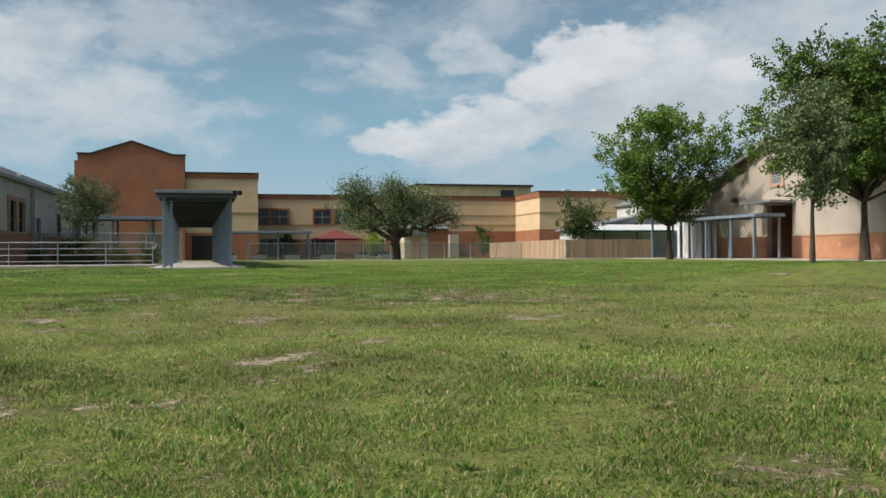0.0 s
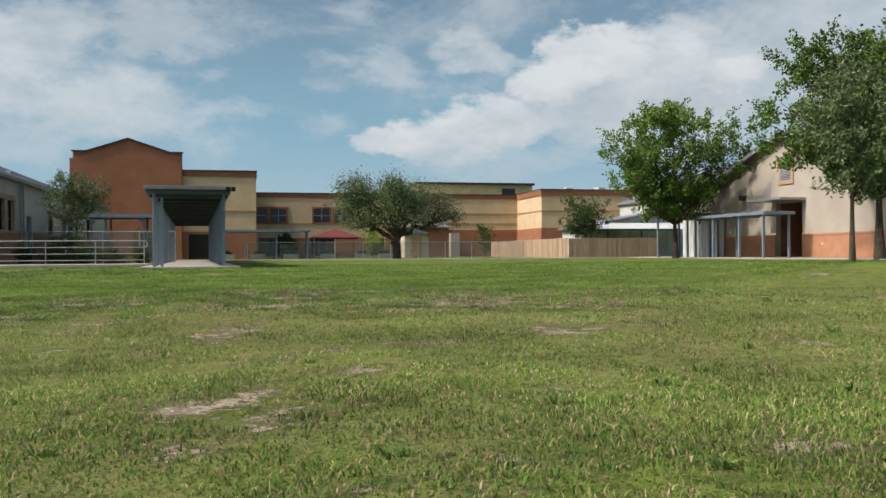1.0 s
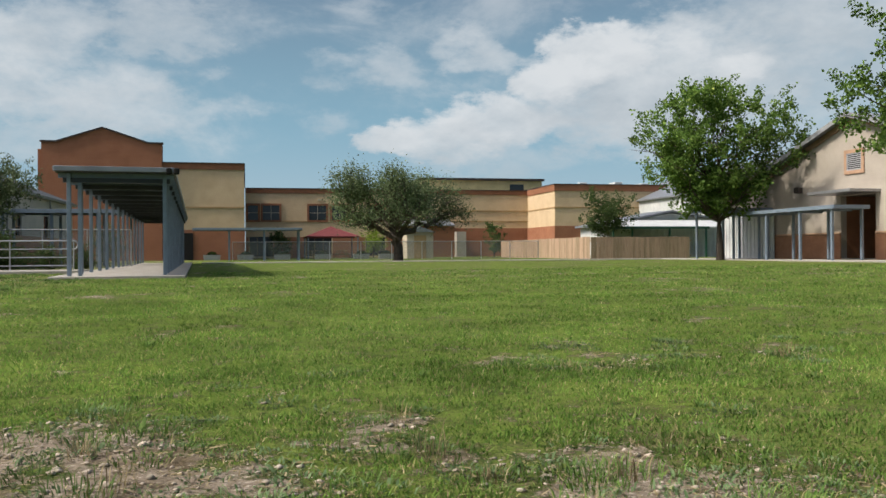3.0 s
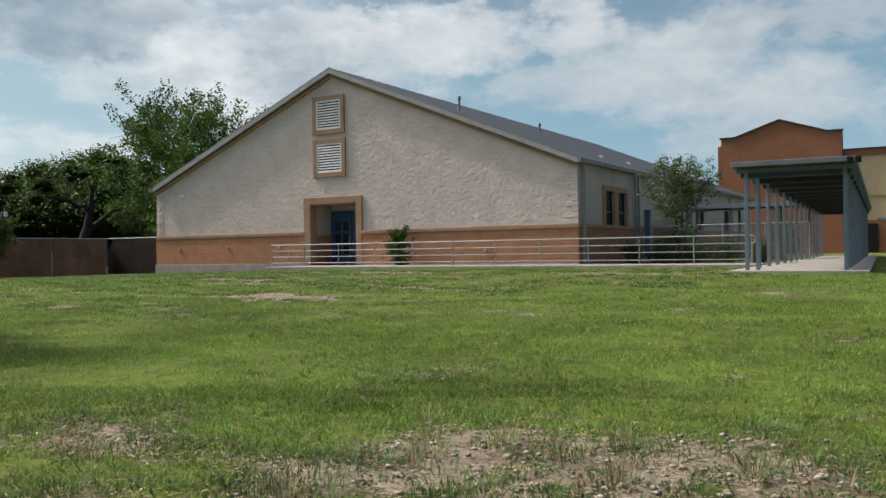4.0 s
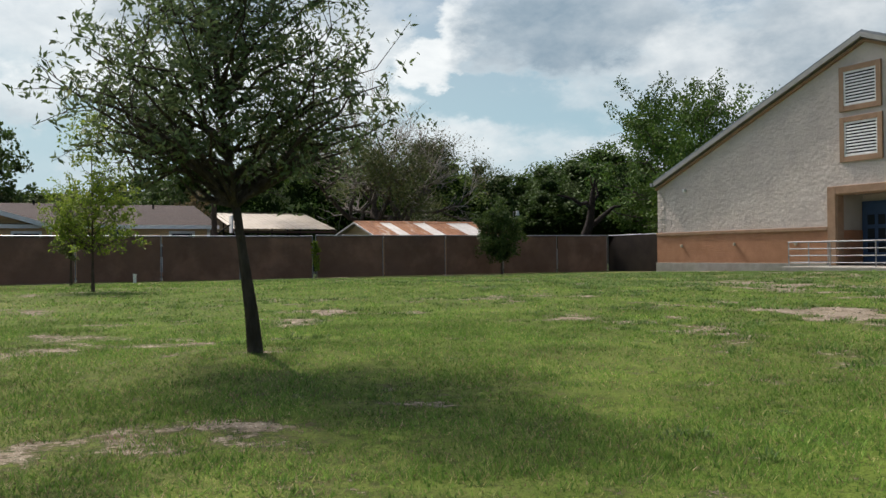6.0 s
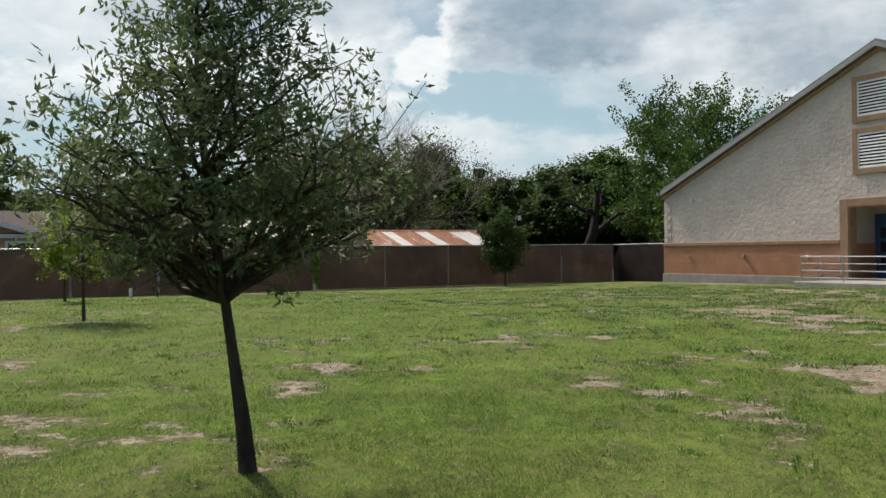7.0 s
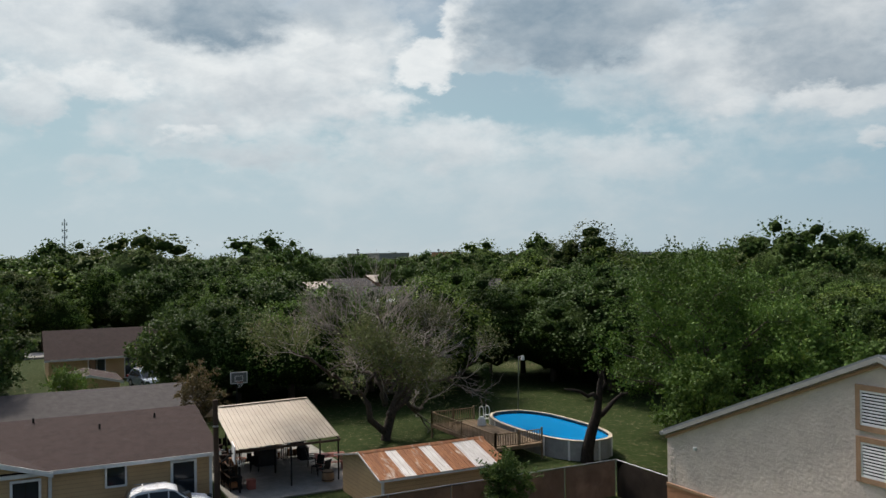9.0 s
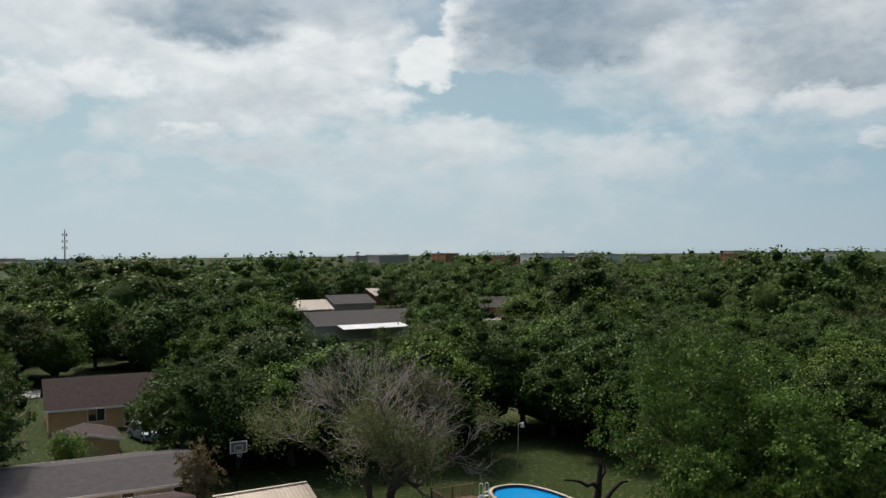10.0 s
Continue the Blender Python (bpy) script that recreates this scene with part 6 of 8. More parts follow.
for i, (x, y, w, d_) in enumerate(((-205.0, 40.0, 12, 16), (-226.0, 62.0, 14, 12), (-190.0, 92.0, 12, 18), (-245.0, 30.0, 12, 16), (-178.0, -58.0, 12, 14), (-140.0, -66.0, 10, 16), (-262.0, 90.0, 16, 14), (-215.0, 118.0, 14, 14))):
    gable_house("house", x - w / 2, x + w / 2, y - d_ / 2, y + d_ / 2, -0.3, 2.9, 4.9, STUCCO_PALE if i % 2 else BRICK, SHINGLE_GREY if i % 3 else CARPORT_TIN, "distant bungalow between the trees", 0.5)
tagged(part("road", a_box(-190.0, -176.0, 58.0, 130.0, -0.4, -0.02), CONCRETE), "pale concrete street between distant houses", "road", kind="structure")
tagged(part("road", a_box(-112.0, -106.0, -60.0, -4.0, -0.4, -0.05), CONCRETE), "pale concrete street behind the houses", "road", kind="structure")


# ---------- carport ----------
def carport():
    c = thing("carport", (-38, -13, -0.3), "open carport with ribbed faded tin roof", "carport")
    tl, tr, bl, br = Vector((-41.1, -15.75, 3.16)), Vector((-41.5, -10.05, 3.16)), Vector((-34.75, -16.05, 2.06)), Vector((-35.35, -10.3, 2.06))
    n_ = 24
    for i in range(n_):
        a, b = i / n_, (i + 1) / n_
        e0, e1, f1, f0 = tl.lerp(tr, a), tl.lerp(tr, b), bl.lerp(br, b), bl.lerp(br, a)
        up = Vector((0, 0, 0.012 * (i % 2)))
        bm = solid([e0 + up, e1 + up, f1 + up, f0 + up], (0, 0, 0.02))
        m_ = e1.lerp(e0, 0.06)
        g_ = f1.lerp(f0, 0.06)
        extrude(bm, [m_ + Vector((0, 0, 0.02)), e1 + Vector((0, 0, 0.02)), f1 + Vector((0, 0, 0.02)), g_ + Vector((0, 0, 0.02))], (0, 0, 0.035))
        part("roof_sheet", bm, CARPORT_TIN, c)
    part("ridge_cap", solid([tl + Vector((0.1, 0, 0.05)), tr + Vector((0.1, 0, 0.05)), tr + Vector((-0.12, 0, 0.06)), tl + Vector((-0.12, 0, 0.06))], (0, 0, 0.03)), CARPORT_TIN, c)
    part("rear_slope", solid([tl, tr, tr + Vector((-2.4, 0, -0.9)), tl + Vector((-2.4, 0, -0.9))], (0, 0, 0.03)), CARPORT_TIN, c)
    for x in (-35.2, -38.2, -41.2):
        for y in (-15.7, -13.0, -10.4):
            z = 2.02 + (-35.0 - x) * 0.176
            part("post", a_rod((x, y, -0.3), (x, y, z), 0.045), DARK, c)
    for y in (-15.7, -13.0, -10.4):
        part("rafter", solid([(-35.0, y, 1.93), (-41.4, y, 3.04), (-41.4, y, 3.14), (-35.0, y, 2.03)], (0, 0.06, 0)), POLE_WOOD, c)
    part("beam", a_box(-35.12, -35.04, -16.0, -10.35, 1.86, 1.98), POLE_WOOD, c)
    return c


carport()
tagged(part("patio", a_box(-45.5, -33.4, -16.4, -9.0, -0.5, -0.22), PATIO), "pale concrete slab under the carport", "patio", kind="structure")
picnic_table(-38.0, -9.9, 80, PINK_PLASTIC, -0.22)
picnic_table(-43.2, -11.4, 10, DECK_WOOD, -0.22)
rs = random_for(77)


def barrel(x, y, z, r, h, mat, label):
    b = thing("barrel", (x, y, z), label, "barrel", "things under the carport")
    bm = bmesh.new()
    prof = [(0.0, 0.86), (0.25, 0.97), (0.5, 1.0), (0.75, 0.97), (1.0, 0.86)]
    for (s0, k0), (s1, k1) in zip(prof, prof[1:]):
        rod(bm, (x, y, z + h * s0), (x, y, z + h * s1), r * k0, r * k1, 14)
    part("body", bm, mat, b)
    for s_, k in ((0.12, 0.94), (0.88, 0.94)):
        part("hoop", a_rod((x, y, z + h * s_), (x, y, z + h * s_ + 0.04), r * k + 0.01, sides=14), DARK, b)
    return b


barrel(-35.2, -11.0, -0.22, 0.34, 0.55, DECK_WOOD, "half timber barrel planter")
barrel(-40.2, -15.0, -0.22, 0.3, 0.85, POLE_WOOD, "dark steel drum in the carport's shade")


def storage_box(x, y, w, d, h, mat, label):
    b = thing("crate", (x, y, -0.22), label, "crate", "things under the carport")
    part("body", a_box(x, x + w, y, y + d, -0.22, -0.22 + h, 0.02), mat, b)
    part("lid", a_box(x - 0.02, x + w + 0.02, y - 0.02, y + d + 0.02, -0.219 + h, -0.18 + h, 0.01), mat, b)


for x, y, w, d, h, m_, lb in ((-36.6, -15.9, 0.7, 0.5, 0.6, DARK, "dark storage crate under the carport"), (-37.8, -15.9, 0.9, 0.5, 1.0, POLE_WOOD, "brown timber cabinet on the patio"), (-40.6, -13.6, 0.6, 1.2, 0.8, SHINGLE_GREY, "grey storage chest on the patio"),
                            (-35.9, -15.2, 0.4, 0.4, 0.45, PINK_PLASTIC, "faded red plastic crate on concrete"), (-41.0, -10.9, 0.8, 0.5, 0.7, DARK, "dark storage crate under the carport"), (-36.2, -9.6, 0.5, 0.5, 0.5, GALV, "grey metal bin on the patio")):
    storage_box(x, y, w, d, h, m_, lb)


# ---------- rusty-roofed shed ----------
def tin_shed():
    s = thing("shed", (-30.4, -7.8, -0.3), "ochre shed with rust-streaked tin roof", "shed")
    part("wall", solid([(-33.2, -10.9, -0.4), (-28.0, -10.9, -0.4), (-28.0, -10.9, 1.55), (-30.4, -10.9, 2.2), (-33.2, -10.9, 1.5)], (0, 6.3, 0)), SIDING, s)
    part("fascia", a_box(-27.72, -27.68, -11.15, -4.35, 1.42, 1.55), WHITE_PAINT, s)
    part("verge_board", solid([(-30.3, -11.2, 2.2), (-27.7, -11.2, 1.46), (-27.7, -11.2, 1.54), (-30.3, -11.2, 2.28)], (0, 0.04, 0)), PALE_TIN, s)
    part("verge_board", solid([(-30.3, -11.2, 2.2), (-33.7, -11.2, 1.46), (-33.7, -11.2, 1.54), (-30.3, -11.2, 2.28)], (0, 0.04, 0)), PALE_TIN, s)
    n_ = 11
    mats = [RUST, RUST, PALE_TIN, RUST, RUST, PALE_TIN, RUST, RUST, PALE_TIN, PALE_TIN, RUST]
    for i in range(n_):
        y0, y1 = -11.15 + i * 6.8 / n_, -11.15 + (i + 1) * 6.8 / n_ + 0.03
        lift = 0.008 * (i % 2)
        bm = solid([(-30.3, y0, 2.25 + lift), (-27.65, y0, 1.52 + lift), (-27.65, y0, 1.545 + lift), (-30.3, y0, 2.275 + lift)], (0, y1 - y0, 0))
        for k in range(3):
            yy = y0 + (k + 0.5) * (y1 - y0) / 3
            extrude(bm, [(-30.3, yy, 2.275 + lift), (-27.65, yy, 1.545 + lift), (-27.65, yy, 1.56 + lift), (-30.3, yy, 2.29 + lift)], (0, 0.03, 0))
        part("roof_sheet", bm, mats[i], s)
        bm = solid([(-30.3, y0, 2.25 + lift), (-33.75, y0, 1.45 + lift), (-33.75, y0, 1.475 + lift), (-30.3, y0, 2.275 + lift)], (0, y1 - y0, 0))
        part("roof_sheet", bm, RUST if i % 3 else PALE_TIN, s)
    part("ridge_cap", solid([(-30.12, -11.18, 2.25), (-30.3, -11.18, 2.31), (-30.48, -11.18, 2.25), (-30.3, -11.18, 2.34)], (0, 6.9, 0)), RUST, s)
    part("corner_board", a_box(-28.02, -27.96, -10.95, -10.83, -0.35, 1.5), WHITE_PAINT, s)
    return s


tin_shed()


# ---------- pool and deck ----------
def oval(cx, cy, a, b, n_=40, flat=0.0):
    return [(cx + a * math.copysign(abs(math.cos(t)) ** 0.8, math.cos(t)), cy + b * math.copysign(abs(math.sin(t)) ** 0.8, math.sin(t))) for t in (2 * math.pi * i / n_ for i in range(n_))]


def pool():
    p = thing("swimming_pool", (-37.1, 4.2, -0.3), "oval above-ground pool with bright blue water", "pool")
    cx, cy, a, b, z1 = -37.1, 4.3, 5.35, 2.35, 0.86
    outer, inner, inner2 = oval(cx, cy, a, b), oval(cx, cy, a - 0.05, b - 0.05), oval(cx, cy, a - 0.16, b - 0.16)
    bm = bmesh.new()
    rings = [[bm.verts.new((x, y, z)) for x, y in pts] for pts, z in ((outer, -0.4), (outer, z1), (inner, z1), (inner, -0.3))]
    for r0, r1 in zip(rings, rings[1:]):
        for i in range(40):
            bm.faces.new((r0[i], r0[(i + 1) % 40], r1[(i + 1) % 40], r1[i]))
    part("wall", bm, POOL_WALL, p)
    bm = bmesh.new()
    lo, hi = oval(cx, cy, a + 0.06, b + 0.06), inner2
    rr = [[bm.verts.new((x, y, z)) for x, y in pts] for pts, z in ((lo, z1 + 0.002), (lo, z1 + 0.04), (hi, z1 + 0.05), (hi, z1 + 0.003))]
    for k in range(4):
        r0, r1 = rr[k], rr[(k + 1) % 4]
        for i in range(40):
            bm.faces.new((r0[i], r0[(i + 1) % 40], r1[(i + 1) % 40], r1[i]))
    part("rim", bm, BEIGE, p)
    bm = bmesh.new()
    bm.faces.new([bm.verts.new((x, y, z1 - 0.16)) for x, y in oval(cx, cy, a - 0.052, b - 0.052)])
    w = bpy.data.materials.new("pool_water")
    w.use_nodes = True
    n, l = w.node_tree.nodes, w.node_tree.links
    pr = n["Principled BSDF"]
    pr.inputs["Base Color"].default_value = (0.006, 0.22, 0.50, 1)
    pr.inputs["Roughness"].default_value = 0.08
    t = n.new("ShaderNodeTexNoise")
    t.inputs["Scale"].default_value = 3.0
    b_ = n.new("ShaderNodeBump")
    b_.inputs["Strength"].default_value, b_.inputs["Distance"].default_value = 0.15, 0.02
    l.new(t.outputs[0], b_.inputs["Height"])
    l.new(b_.outputs[0], pr.inputs["Normal"])
    part("water", bm, w, p, "bright blue water")
    bm = bmesh.new()
    r0 = [bm.verts.new((x, y, z1 - 0.2)) for x, y in inner]
    r1 = [bm.verts.new((x, y, z1 + 0.001)) for x, y in inner]
    for i in range(40):
        bm.faces.new((r0[i], r0[(i + 1) % 40], r1[(i + 1) % 40], r1[i]))
    part("liner", bm, POOL_LINER, p)
    for i in range(0, 40, 3):
        x, y = outer[i]
        part("upright", a_box(x - 0.05, x + 0.05, y - 0.05, y + 0.05, -0.35, z1), WHITE_PAINT, p)
    return p


pool()


def deck():
    d = thing("pool_deck", (-38, 0.4, -0.3), "raised timber deck with baluster railing", "deck")
    x0, x1, y0, y1, z = -42.2, -33.9, -1.4, 1.85, 0.62
    for i in range(23):
        y = y0 + i * (y1 - y0) / 23
        part("deck_board", a_box(x0, x1, y, y + (y1 - y0) / 23 - 0.012, z - 0.035, z), DECK_WOOD, d)
    for x in (x0 + 0.05, (x0 + x1) / 2, x1 - 0.05):
        for y in (y0 + 0.05, y1 - 0.05):
            part("leg", a_box(x - 0.05, x + 0.05, y - 0.05, y + 0.05, -0.35, z - 0.036), DECK_WOOD, d)
    part("joist", a_box(x0, x1, y0, y0 + 0.05, z - 0.2, z - 0.037), DECK_WOOD, d)
    part("joist", a_box(x1 - 0.05, x1, y0 + 0.05, y1, z - 0.2, z - 0.037), DECK_WOOD, d)

    def railing(a, b):
        a, b = Vector(a), Vector(b)
        ln = (b - a).length
        dr = (b - a) / ln
        n_ = int(ln / 0.16)
        for zz in (z + 0.1, z + 0.78):
            bm = bmesh.new()
            rod(bm, (a.x, a.y, zz), (b.x, b.y, zz), 0.035, sides=4)
            part("rail", bm, DECK_WOOD, d)
        base_ob = part("baluster", a_box(a.x - 0.018, a.x + 0.018, a.y - 0.018, a.y + 0.018, z + 0.1, z + 0.78), DECK_WOOD, d)
        for i in range(1, n_):
            ob = new("baluster", base_ob.data)
            ob.parent = d
            ob.matrix_parent_inverse = base_ob.matrix_parent_inverse.copy()
            ob.location = (dr.x * ln * i / n_, dr.y * ln * i / n_, 0)
        for p in (a, (a + b) / 2, b):
            part("newel", a_box(p.x - 0.045, p.x + 0.045, p.y - 0.045, p.y + 0.045, z, z + 0.9), DECK_WOOD, d)
    railing((x0 + 0.05, y0 + 0.05), (x1 - 0.05, y0 + 0.05))
    railing((x1 - 0.05, y0 + 0.05), (x1 - 0.05, y1 - 0.05))
    railing((x0 + 0.05, y1 - 0.05), (x0 + 0.05, y0 + 0.05))
    for i in range(4):
        part("step", a_box(x0 - 0.3 - i * 0.28, x0 - i * 0.28, 0.0, 1.2, z - 0.21 * (i + 1), z - 0.21 * (i + 1) + 0.04), DECK_WOOD, d)
    return d


deck()
ladder = thing("pool_ladder", (-41.3, 2.2, 0.62), "white tubular pool ladder on the deck", "ladder")
for y in (1.9, 2.35):
    bm = bmesh.new()
    pts = [(-41.0, y, 0.6), (-41.0, y, 1.45), (-41.08, y, 1.58), (-41.3, y, 1.62), (-41.5, y, 1.5), (-41.55, y, 0.75)]
    for p0, p1 in zip(pts, pts[1:]):
        rod(bm, p0, p1, 0.028)
    part("rail", bm, WHITE_PAINT, ladder)
for z in (0.8, 1.05):
    part("tread", a_box(-41.1, -40.95, 1.9, 2.35, z, z + 0.03), WHITE_PAINT, ladder)
filt = thing("pool_filter", (-40.2, 1.2, 0.62), "white pool filter tank on the deck", "pool filter")
part("tank", a_rod((-40.2, 1.3, 0.62), (-40.2, 1.3, 1.05), 0.3, 0.24, 16), WHITE_PAINT, filt)
part("lid", a_rod((-40.2, 1.3, 1.05), (-40.2, 1.3, 1.16), 0.2, 0.12, 16), RIBBED_WHITE, filt)


# ---------- clutter under the carport ----------
def storage_rack(x, y, turn, label, seed):
    """Open steel rack with boxes, tins and a rolled tarp on its shelves."""
    rs = random_for(seed)
    r = thing("storage_rack", (0, 0, 0), label, "rack", "racks under the carport")
    for px_ in (-0.55, 0.55):
        for py_ in (-0.22, 0.22):
            part("upright", a_box(px_ - 0.02, px_ + 0.02, py_ - 0.02, py_ + 0.02, 0, 1.6), DARK, r)
    for z in (0.15, 0.7, 1.25):
        part("shelf", a_box(-0.57, 0.57, -0.24, 0.24, z, z + 0.03, 0.005), POLE_WOOD, r)
        u = -0.5
        while u < 0.35:
            w, h = 0.14 + 0.2 * rs.rand(), 0.15 + 0.28 * rs.rand()
            m_ = (DARK, SHINGLE, BARK_DARK, BLUE_STEEL, RUST)[rs.randint(0, 5)]
            if rs.rand() < 0.4:
                part("tin", a_rod((u + w / 2, 0, z + 0.03), (u + w / 2, 0, z + 0.03 + h), w * 0.45, sides=10), m_, r)
            else:
                part("box", a_box(u, u + w, -0.18, 0.16, z + 0.03, z + 0.03 + h, 0.012), m_, r)
            u += w + 0.03
    r.matrix_basis = Matrix.LocRotScale((x, y, -0.22), Euler((0, 0, radians(turn))), None)
    return r


for i, (x, y, turn) in enumerate(((-41.0, -15.0, 88), (-41.1, -13.7, 92), (-41.0, -12.3, 90), (-36.2, -15.9, 4), (-37.7, -15.95, -3), (-39.4, -15.8, 2), (-41.2, -10.9, 85))):
    storage_rack(x, y, turn, "dark cluttered steel rack under the carport", 900 + i)


def garden_chair(x, y, turn, label):
    c = thing("garden_chair", (0, 0, 0), label, "chair", "chairs under the carport")
    part("seat", a_box(-0.25, 0.25, -0.25, 0.25, 0.40, 0.44, 0.015), DARK, c)
    part("backrest", solid([(-0.25, 0.23, 0.46), (0.25, 0.23, 0.46), (0.25, 0.36, 0.95), (-0.25, 0.36, 0.95)], (0, 0.03, 0)), DARK, c)
    for px_ in (-0.22, 0.22):
        for py_ in (-0.22, 0.22):
            part("leg", a_rod((px_, py_, 0), (px_ * 0.9, py_ * 0.9, 0.40), 0.018), DARK, c)
        part("armrest", a_box(px_ - 0.03, px_ + 0.03, -0.24, 0.28, 0.62, 0.65, 0.01), DARK, c)
    c.matrix_basis = Matrix.LocRotScale((x, y, -0.22), Euler((0, 0, radians(turn))), None)
    return c


for x, y, turn in ((-37.0, -11.0, 30), (-38.8, -10.7, 160), (-39.2, -13.9, 250), (-36.2, -10.9, 300)):
    garden_chair(x, y, turn, "black garden chair on the patio")


# ---------- poles, hoops and the tower ----------
up = thing("utility_pole", (-33.5, -17.2, -0.3), "dark timber utility pole beside the house", "utility pole")
part("pole", a_rod((-33.5, -17.2, -0.5), (-33.5, -17.25, 4.9), 0.15, 0.12, 12), POLE_WOOD, up)
part("pole_band", a_rod((-33.5, -17.24, 3.6), (-33.5, -17.24, 3.68), 0.135, sides=12), GALV, up)


def basketball_hoop(x, y, z0, zb, label, turn=0.0, pole=True):
    h = thing("basketball_hoop", (x, y, z0), label, "basketball hoop")
    part("backboard", a_box(x - 0.03, x + 0.03, y - 0.62, y + 0.62, zb - 0.42, zb + 0.42, 0.008), glass_material("board_face", (0.12, 0.125, 0.12), 0.35) if pole else WHITE_PAINT, h)
    for b in ((-0.62, 0.62, 0.36, 0.42), (-0.62, 0.62, -0.42, -0.36), (-0.62, -0.56, -0.36, 0.36), (0.56, 0.62, -0.36, 0.36), (-0.3, 0.3, 0.1, 0.14), (-0.3, 0.3, -0.26, -0.22), (-0.3, -0.26, -0.22, 0.1), (0.26, 0.3, -0.22, 0.1)):
        part("board_line", a_box(x + 0.031, x + 0.042, y + b[0], y + b[1], zb + b[2], zb + b[3]), WHITE_PAINT if pole else ORANGE_RIM, h)
    bm = bmesh.new()
    ring = [(x + 0.34 + 0.23 * math.cos(a), y + 0.23 * math.sin(a), zb - 0.3) for a in (2 * math.pi * i / 16 for i in range(17))]
    for p0, p1 in zip(ring, ring[1:]):
        rod(bm, p0, p1, 0.014, sides=6)
    part("rim", bm, ORANGE_RIM, h)
    bm = bmesh.new()
    for i in range(10):
        a = 2 * math.pi * i / 10
        rod(bm, (x + 0.34 + 0.22 * math.cos(a), y + 0.22 * math.sin(a), zb - 0.3), (x + 0.34 + 0.12 * math.cos(a + 0.5), y + 0.12 * math.sin(a + 0.5), zb - 0.68), 0.008, sides=4)
    part("net", bm, WHITE_PAINT, h)
    part("arm", a_rod((x - 0.7, y, zb - 0.5), (x - 0.03, y, zb), 0.04), DARK, h)
    part("pole", a_rod((x - 0.7, y, z0 - 0.1), (x - 0.7, y, zb - 0.4), 0.06), DARK, h)
    return h


basketball_hoop(-53.8, -11.2, -0.3, 3.0, "basketball hoop with dark backboard on a pole")
side_hoop = basketball_hoop(0, 0, -0.3, 2.25, "white basketball backboard beside the house", pole=False)
side_hoop.matrix_basis = Matrix.LocRotScale((-33.5, -16.4, 0), Euler((0, 0, radians(82))), None) @ side_hoop.matrix_basis
yl = thing("yard_light", (-48.0, 9.2, -0.3), "leaning grey pole with a white lamp head", "lamp post")
part("pole", a_rod((-48.0, 9.0, -0.4), (-47.2, 8.6, 3.9), 0.05, 0.04), GALV, yl)
part("lamp_head", a_rod((-47.1, 8.9, 3.6), (-47.1, 8.9, 3.95), 0.16, 0.1, 12), WHITE_PAINT, yl)
part("arm", a_rod((-47.22, 8.6, 3.85), (-47.1, 8.9, 3.93), 0.025), GALV, yl)
tower = thing("radio_tower", (-343, -6.5, 0), "distant grey steel communication tower", "tower")
part("mast", a_rod((-343, -6.5, -0.5), (-343, -6.5, 27.0), 0.4, 0.2, 6), GALV, tower)
for z in (19.5, 22.0, 24.5):
    for k in range(3):
        a = k * 2.094
        part("antenna", a_box(-343 + math.cos(a) * 0.9 - 0.15, -343 + math.cos(a) * 0.9 + 0.15, -6.5 + math.sin(a) * 0.9 - 0.15, -6.5 + math.sin(a) * 0.9 + 0.15, z, z + 1.2), RIBBED_WHITE, tower)
    part("ring", a_rod((-343, -6.5, z + 0.5), (-343, -6.5, z + 0.65), 0.95, sides=12), GALV, tower)
for x, y, h in ((-150.0, 9.0, 10.0), (-205.0, 72.0, 10.5), (-120.0, 62.0, 11.0), (-125.0, -46.0, 10.0), (-180.0, 56.0, 10.0), (-240.0, 84.0, 11.0)):
    u = thing("utility_pole", (x, y, 0), "distant timber utility pole with crossarm", "utility pole", "street poles")
    part("pole", a_rod((x, y, -0.4), (x, y, h), 0.16, 0.11, 8), POLE_WOOD, u)
    part("crossarm", a_box(x - 0.06, x + 0.06, y - 1.2, y + 1.2, h - 0.7, h - 0.58), POLE_WOOD, u)


